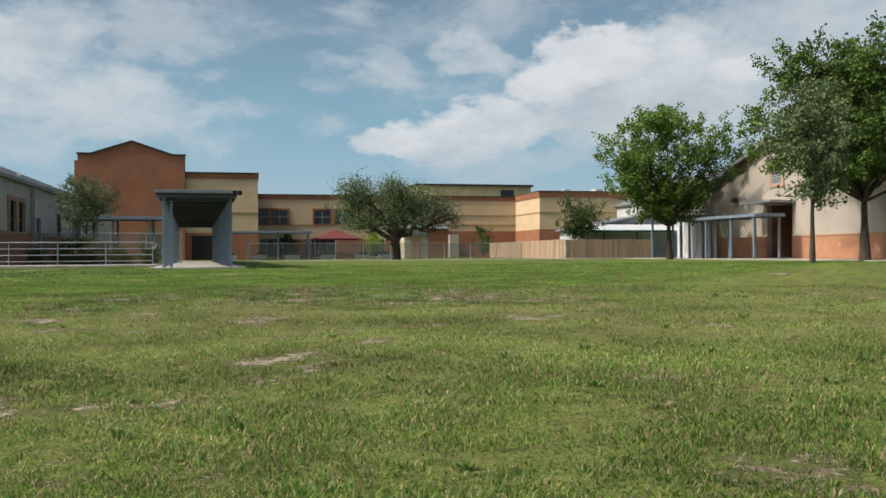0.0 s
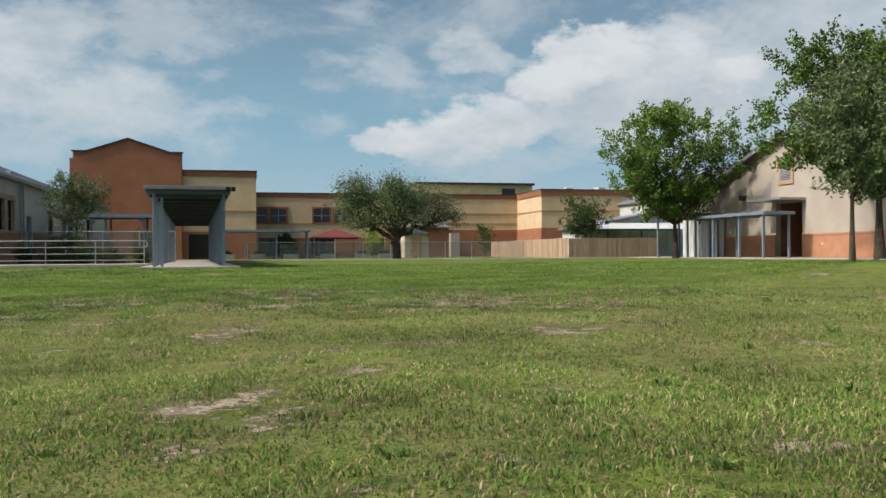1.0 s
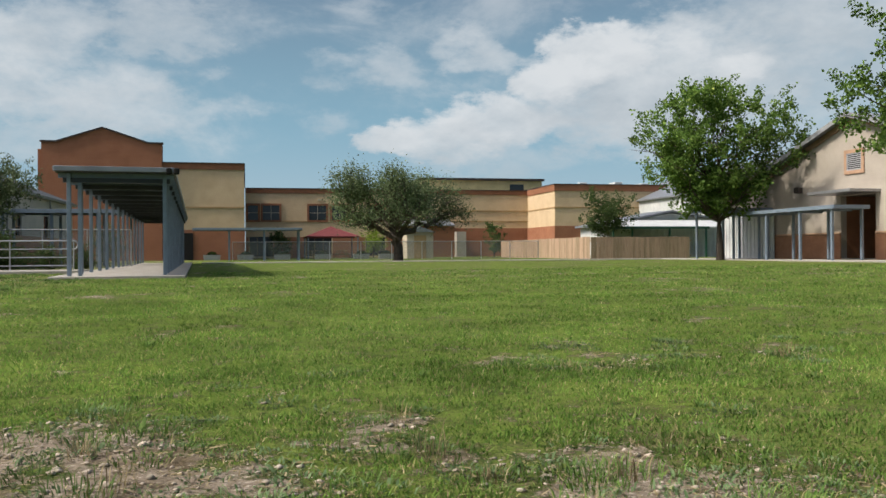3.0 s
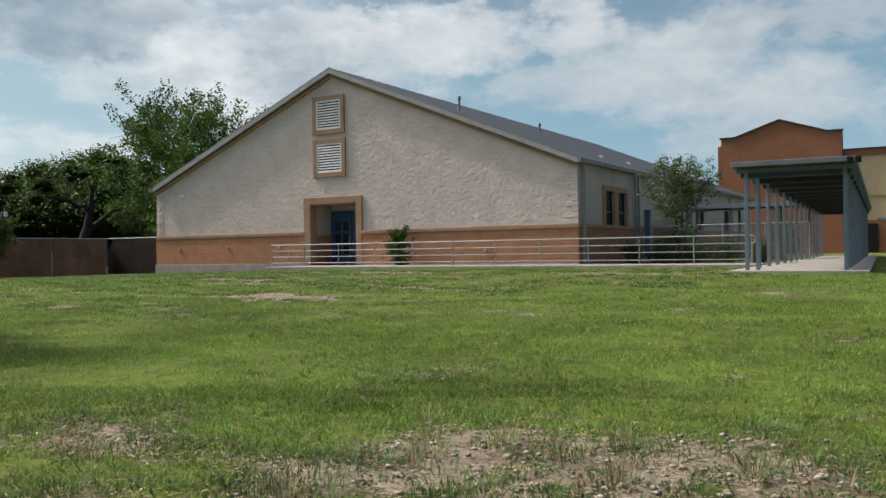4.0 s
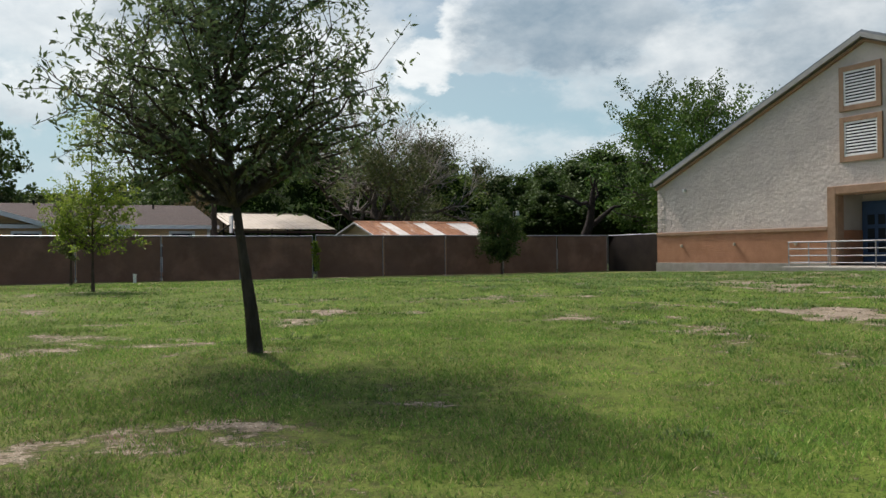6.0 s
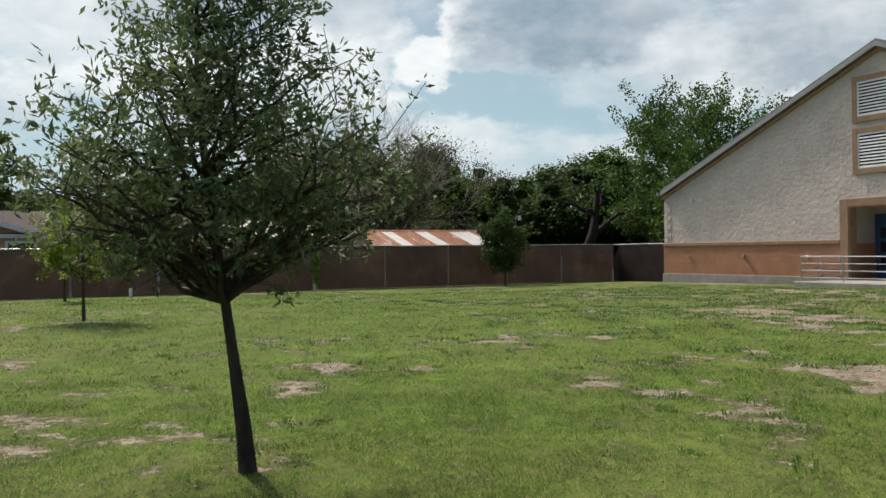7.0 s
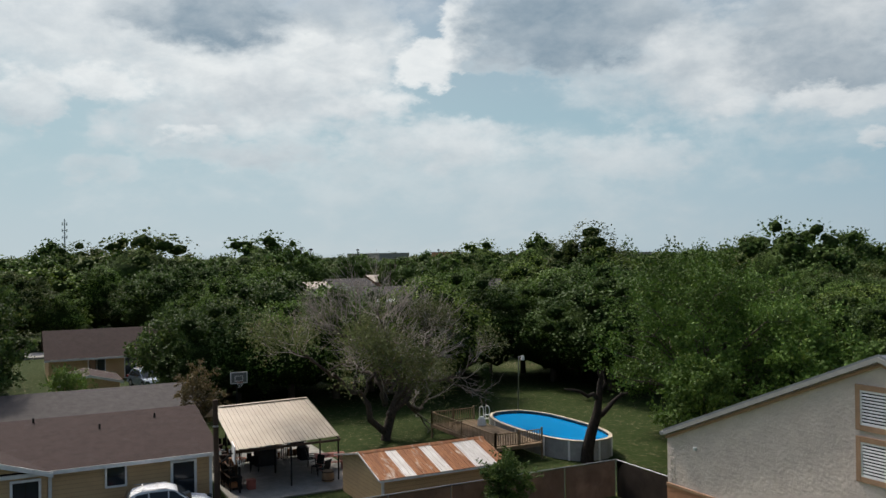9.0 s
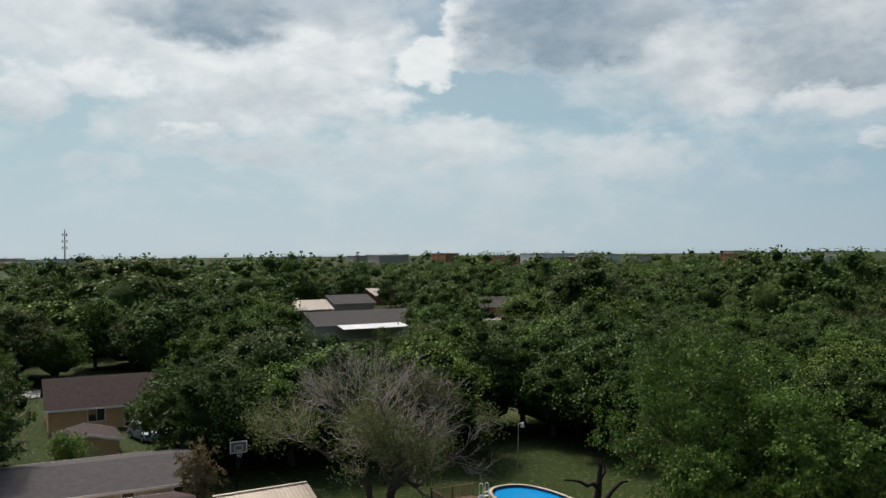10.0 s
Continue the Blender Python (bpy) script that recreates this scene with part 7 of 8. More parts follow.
# ---------- cars ----------
def car(name, paint, label):
    """Built round the origin, length along +y, standing on z = 0."""
    c = thing(name, (0, 0, 0), label, "car")
    L, W = 4.5, 0.9
    side = [(-2.12, 0.35), (-2.18, 0.75), (-2.1, 0.96), (-0.0, 0.96), (1.0, 0.97), (1.85, 0.84), (2.2, 0.62), (2.24, 0.35), (1.85, 0.25), (-1.9, 0.25)]
    bm = solid([(-W, y, z) for y, z in side], (2 * W, 0, 0))
    bmesh.ops.bevel(bm, geom=[e for e in bm.edges if abs(e.verts[0].co.x - e.verts[1].co.x) < 1e-5], offset=0.07, segments=2, affect="EDGES")
    body = part("body", bm, paint, c)
    for f in body.data.polygons:
        f.use_smooth = False
    roof = [(-2.05, 0.95), (-1.72, 1.48), (-1.3, 1.62), (-0.1, 1.66), (0.3, 1.56), (1.15, 0.95)]
    bm = bmesh.new()
    a = [bm.verts.new((-(W - 0.05 if z < 1.2 else 0.68), y, z)) for y, z in roof]
    b = [bm.verts.new(((W - 0.05 if z < 1.2 else 0.68), y, z)) for y, z in roof]
    bm.faces.new(a), bm.faces.new(b[::-1])
    for i in range(len(a)):
        j = (i + 1) % len(a)
        bm.faces.new((a[i], b[i], b[j], a[j]))
    bmesh.ops.bevel(bm, geom=bm.edges[:], offset=0.04, segments=2, affect="EDGES")
    part("cabin", bm, paint, c)
    for s in (-1, 1):
        def side_glass(pts):
            return solid([(s * ((W - 0.035) - (z - 0.99) * 0.30), y, z) for y, z in pts], (s * 0.012, 0, 0))
        part("side_window", side_glass([(-1.8, 1.02), (-0.95, 1.02), (-0.95, 1.53), (-1.5, 1.47)]), GLASS, c)
        part("side_window", side_glass([(-0.88, 1.02), (-0.02, 1.02), (-0.02, 1.55), (-0.88, 1.54)]), GLASS, c)
        part("side_window", side_glass([(0.05, 1.02), (0.92, 1.02), (0.32, 1.49), (0.05, 1.54)]), GLASS, c)
        part("mirror", a_box(s * 0.9, s * 1.08, 0.72, 0.86, 1.0, 1.16, 0.02), paint, c)
        part("door_handle", a_box(s * 0.9, s * 0.925, -0.25, -0.08, 0.84, 0.87), paint, c)
        part("door_handle", a_box(s * 0.9, s * 0.925, -1.2, -1.03, 0.84, 0.87), paint, c)
        part("tail_lamp", a_box(s * 0.68, s * 0.915, -2.24, -2.0, 0.78, 1.02, 0.02), RED_LAMP, c)
        part("headlight", a_box(s * 0.55, s * 0.9, 1.95, 2.21, 0.64, 0.8, 0.03), GLASS, c)
        part("roof_rail", a_rod((s * 0.62, -1.6, 1.68), (s * 0.62, 0.0, 1.68), 0.02, sides=6), GALV, c)
        for y in (-1.35, 1.38):
            wheel = part("wheel", a_rod((s * 0.70, y, 0.33), (s * 0.915, y, 0.33), 0.33, sides=20), RUBBER, c)
            part("rim", a_rod((s * 0.90, y, 0.33), (s * 0.925, y, 0.33), 0.21, sides=10), GALV, wheel)
            part("wheel_arch", a_rod((s * 0.86, y, 0.35), (s * 0.905, y, 0.35), 0.41, sides=20), DARK, wheel)
    part("windscreen", solid([(-0.66, 0.44, 1.53), (0.66, 0.44, 1.53), (0.76, 1.12, 1.03), (-0.76, 1.12, 1.03)], (0, 0.012, 0.014)), GLASS, c)
    part("rear_window", solid([(-0.6, -1.9, 1.5), (0.6, -1.9, 1.5), (0.7, -2.06, 1.1), (-0.7, -2.06, 1.1)], (0, -0.012, 0.004)), GLASS, c)
    for y in (-1.2, -0.5):
        part("crossbar", a_box(-0.62, 0.62, y - 0.03, y + 0.03, 1.69, 1.72), GALV, c)
    part("bumper", a_box(-0.88, 0.88, 2.14, 2.3, 0.3, 0.52, 0.04), paint, c)
    part("bumper", a_box(-0.88, 0.88, -2.32, -2.18, 0.3, 0.55, 0.04), paint, c)
    return c


suv = car("car", CAR_PAINT, "silver compact off-road car with roof rails")
part("spare_wheel", a_rod((0.1, -2.33, 0.8), (0.1, -2.5, 0.8), 0.32, 0.3, 18), CAR_PAINT, suv, "covered spare wheel")
suv.matrix_basis = pose(-32.9, -19.6, -0.27, 0, 0, -7) @ Matrix.Scale(0.92, 4)
blue_car = car("car", CAR_PAINT_BLUE, "blue-grey car parked between the houses")
blue_car.matrix_basis = pose(-76.0, -14.6, -0.3, 0, 0, -75)
white_car = car("car", CAR_PAINT_WHITE, "white car parked on a distant street")
white_car.matrix_basis = pose(-183.0, 84.0, -0.02, 0, 0, 5)
copy_thing(white_car, pose(-180.0, 96.0, -0.02, 0, 0, 12))
copy_thing(white_car, pose(-186.0, 70.0, -0.02, 0, 0, 185))


# ---------- trees ----------
def tubes(paths, sides=6):
    """Tapered tubes along paths [(points n x 3, radii n)], as arrays."""
    vs, qs, k = [], [], 0
    ring = np.linspace(0, 2 * np.pi, sides, endpoint=False)
    cos, sin = np.cos(ring)[:, None], np.sin(ring)[:, None]
    for pts, rad in paths:
        pts = np.asarray(pts, float)
        tan = np.gradient(pts, axis=0)
        tan /= np.linalg.norm(tan, axis=1)[:, None] + 1e-9
        ref = np.array([1.0, 0.2, 0.1]) if abs(tan[0][0]) < 0.8 else np.array([0.1, 1.0, 0.2])
        u = np.cross(tan, ref)
        u /= np.linalg.norm(u, axis=1)[:, None] + 1e-9
        w = np.cross(tan, u)
        for i in range(len(pts)):
            vs.append(pts[i] + rad[i] * (cos * u[i] + sin * w[i]))
        n_ = len(pts)
        a = np.arange(sides)
        for i in range(n_ - 1):
            qs.append(np.stack([k + i * sides + a, k + i * sides + (a + 1) % sides, k + (i + 1) * sides + (a + 1) % sides, k + (i + 1) * sides + a], -1))
        k += n_ * sides
    return np.concatenate(vs), np.concatenate(qs)


def leaf_cards(centres, rs, length, width, droop=0.0, up=0.25, outward=None):
    n_ = len(centres)
    d = rs.normal(size=(n_, 3)) + np.array([0, 0, up - droop])
    if outward is not None:
        d = np.cross(outward + 0.45 * rs.normal(size=(n_, 3)), d)
    d /= np.linalg.norm(d, axis=1)[:, None]
    w = np.cross(d, rs.normal(size=(n_, 3)) if outward is None else outward + 0.35 * rs.normal(size=(n_, 3)))
    w /= np.linalg.norm(w, axis=1)[:, None] + 1e-9
    ln = length * (0.6 + 0.8 * rs.rand(n_, 1))
    d, w = d * ln, w * ln * width
    v = np.stack([centres, centres + d * 0.45 + w, centres + d, centres + d * 0.45 - w], 1).reshape(-1, 3)
    return v, np.arange(n_ * 4).reshape(-1, 4)


def bend(p0, p1, lift, rs, n_=6, wobble=0.04):
    p0, p1 = np.asarray(p0, float), np.asarray(p1, float)
    c = (p0 + p1) / 2 + np.array([0, 0, lift])
    t = np.linspace(0, 1, n_)[:, None]
    pts = (1 - t) ** 2 * p0 + 2 * t * (1 - t) * c + t ** 2 * p1
    pts[1:-1] += rs.normal(0, wobble * np.linalg.norm(p1 - p0), (n_ - 2, 3))
    return pts


def tree(name, at, height, crown_base, radius, trunk_r, leaf_mat, leaf_len, limbs, leaves, seed, label, leaf_width=0.3, bark=BARK, lean=(0, 0), cone=0.0, clump=0.28,
         twigs=8, fork=0.75, group="", bare_twigs=0, category="tree", droop=0.1, squash=1.0, inner=0.35, skirt=False, rise=(0.1, 0.3), hug=0.42):
    rs = random_for(seed)
    x, y, z = at
    t = thing(name, at, label, category, group)
    zc, rz = (height + crown_base) / 2, (height - crown_base) / 2
    lean = np.array([lean[0], lean[1], 0.0])
    n_ = 9
    hs = np.linspace(-0.15, height * fork, n_)
    trunk = np.array([[0, 0, h] for h in hs]) + lean * np.clip(hs / max(crown_base, 0.3), 0, 1.6)[:, None]
    trunk[1:] += np.cumsum(rs.normal(0, 0.012 * height / n_, (n_ - 1, 3)) * np.array([1, 1, 0]), axis=0)
    rad = trunk_r * np.clip(1.0 - 0.85 * (np.maximum(hs, 0) / (height * fork)) ** 0.8, 0.08, 1.0)
    rad[0], rad[1] = trunk_r * 1.45, trunk_r * 1.08
    paths = [(trunk, rad)]
    twig_a, twig_b = [], []
    for i in range(limbs):
        d = rs.normal(size=3)
        d /= np.linalg.norm(d)
        r = inner + (1 - inner) * rs.rand() ** 0.5
        s = d[2] * r
        if skirt:
            # widest just above the clear stem, narrowing to the tip
            s, a_, q_ = 2 * rs.rand() ** 1.6 - 1, rs.rand() * 2 * np.pi, inner + (1 - inner) * rs.rand() ** 0.5
            d = np.array([math.cos(a_) * q_, math.sin(a_) * q_, 0.0]) * min(1.0, 0.55 + (s + 1) * 1.6)
            r = 1.0
        wide = 1.0 - cone * (s * 0.5 + 0.5)
        p = np.array([d[0] * r * radius * wide, d[1] * r * radius * wide, zc + s * rz * squash]) + lean
        out = math.hypot(p[0] - lean[0], p[1] - lean[1])
        sz = np.clip(p[2] - out * ((rise[0] + rise[1] * rs.rand()) if skirt else (0.45 + 0.4 * rs.rand())), crown_base * 0.75, height * fork * 0.97)
        k = np.interp(sz, hs, np.arange(n_))
        k0 = int(min(k, n_ - 2))
        start = trunk[k0] + (trunk[k0 + 1] - trunk[k0]) * (k - k0)
        r0 = min(np.interp(sz, hs, rad) * 0.6, trunk_r * 0.5)
        limb = bend(start, p, 0.12 * out, rs)
        paths.append((limb, np.linspace(r0, max(0.12 * r0, 0.0025), len(limb))))
        for _ in range(twigs):
            u = 0.3 + 0.7 * rs.rand()
            j = u * (len(limb) - 1)
            j0 = int(min(j, len(limb) - 2))
            a = limb[j0] + (limb[j0 + 1] - limb[j0]) * (j - j0)
            b = a + np.clip(rs.normal(size=3), -1.4, 1.4) * radius * clump * np.array([1, 1, 0.75]) + np.array([0, 0, 0.08 * radius])
            twig_a.append(a), twig_b.append(b)
            if rs.rand() < 0.5 or bare_twigs:
                paths.append((bend(a, b, 0.03 * radius, rs, 4), np.linspace(max(r0 * 0.16, 0.003), max(r0 * 0.04, 0.0015), 4)))
            for _ in range(bare_twigs):
                c = b + rs.normal(size=3) * radius * clump * 0.55 + np.array([0, 0, 0.05 * radius])
                m_ = a + (b - a) * (0.4 + 0.6 * rs.rand())
                paths.append((bend(m_, c, 0.02 * radius, rs, 3), np.array([max(r0 * 0.06, 0.008), 0.006, 0.004])))
    off = np.array([x, y, z])
    v, q = tubes(paths, 5 if bare_twigs else 6)
    link_mesh("trunk", np_mesh("trunk", v + off, q, smooth=True), bark, t, "")
    if leaves:
        A, B = np.array(twig_a), np.array(twig_b)
        k = rs.randint(0, len(A), leaves)
        f = 0.35 + 0.75 * rs.rand(leaves, 1) ** 0.7
        spot = rs.normal(size=(leaves, 3))
        spot *= (rs.rand(leaves, 1) ** 0.4) / np.linalg.norm(spot, axis=1)[:, None]
        c = A[k] + (B[k] - A[k]) * f + spot * radius * clump * hug
        v, q = leaf_cards(c, rs, leaf_len, leaf_width, droop)
        link_mesh("crown", np_mesh("crown", v + off, q), leaf_mat, t)
    return t


tree("young_oak", (3.5, -25.03, 0.05), 2.98, 1.2, 1.5, 0.042, LEAF_OAK, 0.05, 100, 21000, 201, "young live oak with small dark olive leaves", 0.17, lean=(-0.07, -0.14), cone=0.96, clump=0.14, twigs=13, fork=1.0, skirt=True, rise=(0.3, 0.5), hug=0.2)
tree("young_tree", (-9.3, -24.85, -0.03), 3.35, 1.05, 1.3, 0.03, LEAF_LIME, 0.06, 46, 8000, 202, "slender young tree with pale lime leaves", 0.28, cone=0.75, clump=0.2, twigs=9, fork=0.95, skirt=True, rise=(0.4, 0.5), hug=0.26)
tree("young_tree", (-20.9, -24.5, -0.25), 3.4, 0.9, 0.72, 0.04, LEAF_OLIVE, 0.09, 24, 3800, 203, "slender young tree with dull green leaves", 0.28, cone=0.4, clump=0.24, twigs=7, fork=0.95)
tree("small_tree", (-24.0, -6.6, -0.28), 3.3, 0.75, 1.25, 0.045, LEAF_DARK, 0.10, 44, 13000, 204, "small dark leafy tree before the fence", 0.3, clump=0.24, fork=0.9)
tree("small_tree", (3.3, 1.2, 0.0), 4.05, 1.35, 1.4, 0.05, LEAF_OAK, 0.085, 40, 8500, 205, "small multi-limbed tree beside the walkway", 0.25, clump=0.22, fork=0.6, squash=0.9)
tree("shade_tree", (35.0, 11.8, 0.0), 9.6, 2.7, 4.9, 0.16, LEAF_BRIGHT, 0.15, 64, 34000, 207, "tall shade tree with fresh green leaves", 0.35, clump=0.14, fork=0.75, twigs=9, inner=0.5)
tree("young_oak", (17.75, -24.87, 0.25), 2.95, 0.9, 0.86, 0.04, LEAF_OAK, 0.06, 40, 11000, 208, "young oak with dense dark crown", 0.22, clump=0.22, twigs=9, fork=0.92, cone=0.2)
tree("shade_tree", (35.4, -4.6, 0.0), 9.4, 3.4, 5.3, 0.2, LEAF_MID, 0.13, 80, 90000, 209, "tall dense shade tree beside the hall", 0.35, clump=0.14, fork=0.75, twigs=9, inner=0.5)
tree("crape_myrtle", (35.9, 27.9, 0.0), 5.2, 1.7, 2.3, 0.09, LEAF_DARK, 0.14, 34, 7000, 210, "dark crape myrtle behind the board fence", 0.3, clump=0.2, fork=0.5)
tree("small_tree", (33.0, 46.5, 0.0), 3.2, 0.4, 1.2, 0.06, LEAF_DARK, 0.14, 22, 2600, 211, "small green tree by the school wall", 0.3, clump=0.25)


def branching_tree(name, at, stems, seed, label, bark, leaf_mat, leaf_len, ratio=0.68, levels=5, leafy=0.45, leaf_top=0.75, leaves_each=26, twig_bark=BARK_PALE, twig_label="bare pale grey twigs", leaf_label="sparse olive-green leaves", puff=0.42, lift=0.2, leaf_low=0.0):
    """Forked stems that divide level by level; only some twigs carry leaves."""
    rs = random_for(seed)
    t = thing(name, at, label, "tree")
    thick, thin, spots = [], [], []
    patch = rs.rand(3) * 20

    def grow(p, d, ln, r, level):
        end = p + d * ln
        path = bend(p, end, 0.06 * ln * (1 if level < 3 else -0.5), rs, 6 if level < 2 else 4, 0.05)
        (thick if level < 3 else thin).append((path, np.linspace(r, max(r * 0.55, 0.006), len(path))))
        if level >= 3:
            v = fractal(np.array([path[-1][0] + patch[0]]), np.array([path[-1][1] + path[-1][2] + patch[1]]), 2.2, 3, 2)[0]
            if v > 1 - leafy and leaf_low < path[-1][2] < leaf_top:
                spots.append(path[-1])
        if level == levels:
            return
        n_ = rs.randint(3, 5)
        for i in range(n_):
            u = 0.45 + 0.55 * (i + rs.rand()) / n_
            j = u * (len(path) - 1)
            j0 = int(min(j, len(path) - 2))
            q = path[j0] + (path[j0 + 1] - path[j0]) * (j - j0)
            nd = d + rs.normal(size=3) * (0.52 if level else 0.62) + np.array([0, 0, lift])
            nd /= np.linalg.norm(nd)
            grow(q, nd, ln * ratio * (0.75 + 0.5 * rs.rand()), r * 0.52, level + 1)

    for base, d, ln, r in stems:
        d = np.array(d, float)
        grow(np.array(base, float), d / np.linalg.norm(d), ln, r, 0)
    off = np.array(at)
    v1, q1 = tubes(thick, 7)
    v2, q2 = tubes(thin, 3)
    link_mesh("trunk", np_mesh("trunk", v1 + off, q1, smooth=True), bark, t)
    link_mesh("bare_crown", np_mesh("bare_crown", v2 + off, q2), twig_bark, t, twig_label)
    if spots:
        c = np.repeat(np.array(spots), leaves_each, axis=0)
        c = c + rs.normal(size=c.shape) * puff
        v, q = leaf_cards(c, rs, leaf_len, 0.34, 0.15)
        link_mesh("crown", np_mesh("crown", v + off, q), leaf_mat, t, leaf_label)
    return t


branching_tree("live_oak", (20.2, 25.0, -0.05), [((0, 0, -0.2), (0.1, 0, 1), 2.2, 0.36), ((0.05, 0, 1.3), (1.0, 0.25, 0.48), 2.65, 0.21), ((0.05, 0, 1.4), (-1.0, -0.1, 0.5), 2.65, 0.2), ((0.1, 0, 1.6), (-0.3, 1.0, 0.6), 2.4, 0.17),
               ((0.1, 0, 1.6), (0.3, -1.0, 0.6), 2.4, 0.17), ((0.15, 0, 1.8), (0.75, 0.5, 0.75), 2.2, 0.16), ((0.15, 0, 1.8), (-0.75, -0.5, 0.75), 2.2, 0.16)], 206, "broad old live oak with dark limbs", BARK, LEAF_OAK, 0.11,
               0.66, 4, leafy=1.2, leaf_top=99, leaves_each=30, twig_bark=BARK, twig_label="", leaf_label="", puff=0.33, lift=0.1, leaf_low=2.6)
branching_tree("half_dead_tree", (-43.0, -4.3, -0.3), [((0, 0, -0.2), (0.12, 0.22, 1), 4.3, 0.36), ((0, -0.1, 0.6), (0.0, -0.85, 1), 5.0, 0.24), ((0.05, 0.15, 1.6), (0.1, 0.9, 1), 5.0, 0.22), ((0, 0, 2.3), (-0.8, 0.1, 1), 4.5, 0.2), ((0, 0, 2.4), (0.75, -0.1, 1.0), 4.3, 0.19)],
               212, "big half-dead tree with bare grey twigs", BARK, LEAF_OLIVE, 0.13, leafy=0.42, leaf_top=8.4, leaves_each=34)
tree("shade_tree", (-33.3, 14.4, -0.3), 11.8, 1.2, 7.8, 0.3, LEAF_MID, 0.17, 95, 70000, 213, "tall spreading tree behind the classroom building", 0.36, clump=0.15, fork=0.75, twigs=10, inner=0.45)
tree("leafy_tree", (-27.4, 8.2, -0.3), 6.4, 0.3, 3.2, 0.12, LEAF_MID, 0.19, 44, 18000, 214, "low leafy tree beside the classroom building", 0.36, clump=0.2, twigs=9)
tree("leafy_tree", (-26.0, 16.0, -0.3), 8.0, 0.8, 5.0, 0.2, LEAF_MID, 0.21, 50, 22000, 224, "broad leafy tree behind the classroom building", 0.36, clump=0.18, twigs=9)
tree("shade_tree", (-60.0, -28.5, -0.3), 10.4, 2.0, 4.8, 0.28, LEAF_DARK, 0.28, 60, 18000, 215, "dense dark tree behind the houses", 0.36, clump=0.17, twigs=9)
tree("small_tree", (-48.0, -15.3, -0.3), 5.2, 1.4, 1.9, 0.1, LEAF_BROWN, 0.16, 30, 4200, 216, "browning small tree behind the house", 0.3, clump=0.2)
tree("shade_tree", (-66.4, -12.9, -0.3), 8.4, 1.0, 4.9, 0.22, LEAF_DARK, 0.26, 56, 17000, 228, "broad dark tree behind the carport", 0.36, clump=0.17, twigs=9)
tree("small_tree", (-64.0, -22.0, -0.3), 3.8, 0.5, 2.4, 0.1, LEAF_BRIGHT, 0.18, 36, 5000, 229, "low spreading green tree between the houses", 0.3, clump=0.2)
tree("conifer", (-50.4, 7.5, -0.3), 3.4, 0.3, 0.85, 0.06, LEAF_DARK, 0.13, 34, 3600, 217, "small dark evergreen in the yard", 0.2, cone=0.8, clump=0.2)
for i in range(5):
    tree("shrub", (1.0 + i * 1.12, 2.9 + 0.15 * (i % 2), 0.0), 0.78, 0.05, 0.62, 0.02, LEAF_DARK, 0.05, 20, 2600, 240 + i, "low dark hedge shrub behind the railing", 0.35, clump=0.3, category="shrub", group="hedge shrubs", fork=0.8)
tree("vine", (-25.36, -14.82, -0.3), 1.85, 0.05, 0.16, 0.02, LEAF_LIME, 0.07, 22, 1300, 231, "green vine climbing a post of the fence", 0.35, clump=0.4, category="vine", fork=0.9)
tree("shrub", (-7.0, -0.75, 0.0), 1.62, 0.05, 0.6, 0.03, LEAF_MID, 0.06, 34, 6500, 218, "narrow green shrub against the wall", 0.3, clump=0.25, category="shrub", fork=0.8)
tree("shrub", (2.6, 4.0, 0.0), 1.3, 0.1, 0.9, 0.03, LEAF_DARK, 0.07, 24, 3000, 219, "dark shrub beside the classroom wall", 0.3, clump=0.25, category="shrub", fork=0.8)
tree("shrub", (14.2, 56.5, 0.0), 2.8, 0.2, 1.3, 0.05, LEAF_DARK, 0.2, 24, 1800, 225, "dark shrub by the school entrance", 0.3, clump=0.25, category="shrub", fork=0.8)
tree("shrub", (22.8, 52.5, 0.0), 3.0, 0.6, 1.5, 0.05, LEAF_LIME, 0.24, 24, 1500, 226, "fan-leaved green shrub in the courtyard", 0.16, clump=0.25, category="shrub", fork=0.8)
tree("shrub", (4.6, 14.5, 0.0), 1.9, 0.1, 1.1, 0.03, LEAF_DARK, 0.09, 24, 3000, 227, "dark shrub behind the covered walkway", 0.3, clump=0.25, category="shrub", fork=0.8)


def snag():
    s = thing("dead_snag", (-31.8, 3.6, -0.3), "dark broken snag with three lopped limbs", "tree")
    rs = random_for(9)
    trunk = np.array([(-31.8, 3.45, -0.5), (-31.8, 3.5, 0.4), (-31.75, 3.75, 1.4), (-31.8, 4.15, 2.2), (-31.8, 4.35, 3.2), (-31.85, 4.5, 4.2), (-31.8, 4.62, 4.9)])
    arms = [(bend(trunk[3], (-31.7, 6.4, 3.4), 0.15, rs), np.linspace(0.2, 0.07, 6)), (bend(trunk[4], (-31.9, 2.0, 4.0), 0.1, rs), np.linspace(0.15, 0.05, 6)), (bend(trunk[4], (-32.1, 5.1, 5.0), 0.0, rs), np.linspace(0.14, 0.03, 6)),
            (bend(trunk[5], (-31.6, 4.1, 5.2), 0.05, rs), np.linspace(0.1, 0.02, 6))]
    v, q = tubes([(trunk, np.array([0.42, 0.36, 0.31, 0.28, 0.2, 0.15, 0.05])), *arms], 9)
    link_mesh("trunk", np_mesh("trunk", v, q, smooth=True), BARK_DARK, s)


snag()


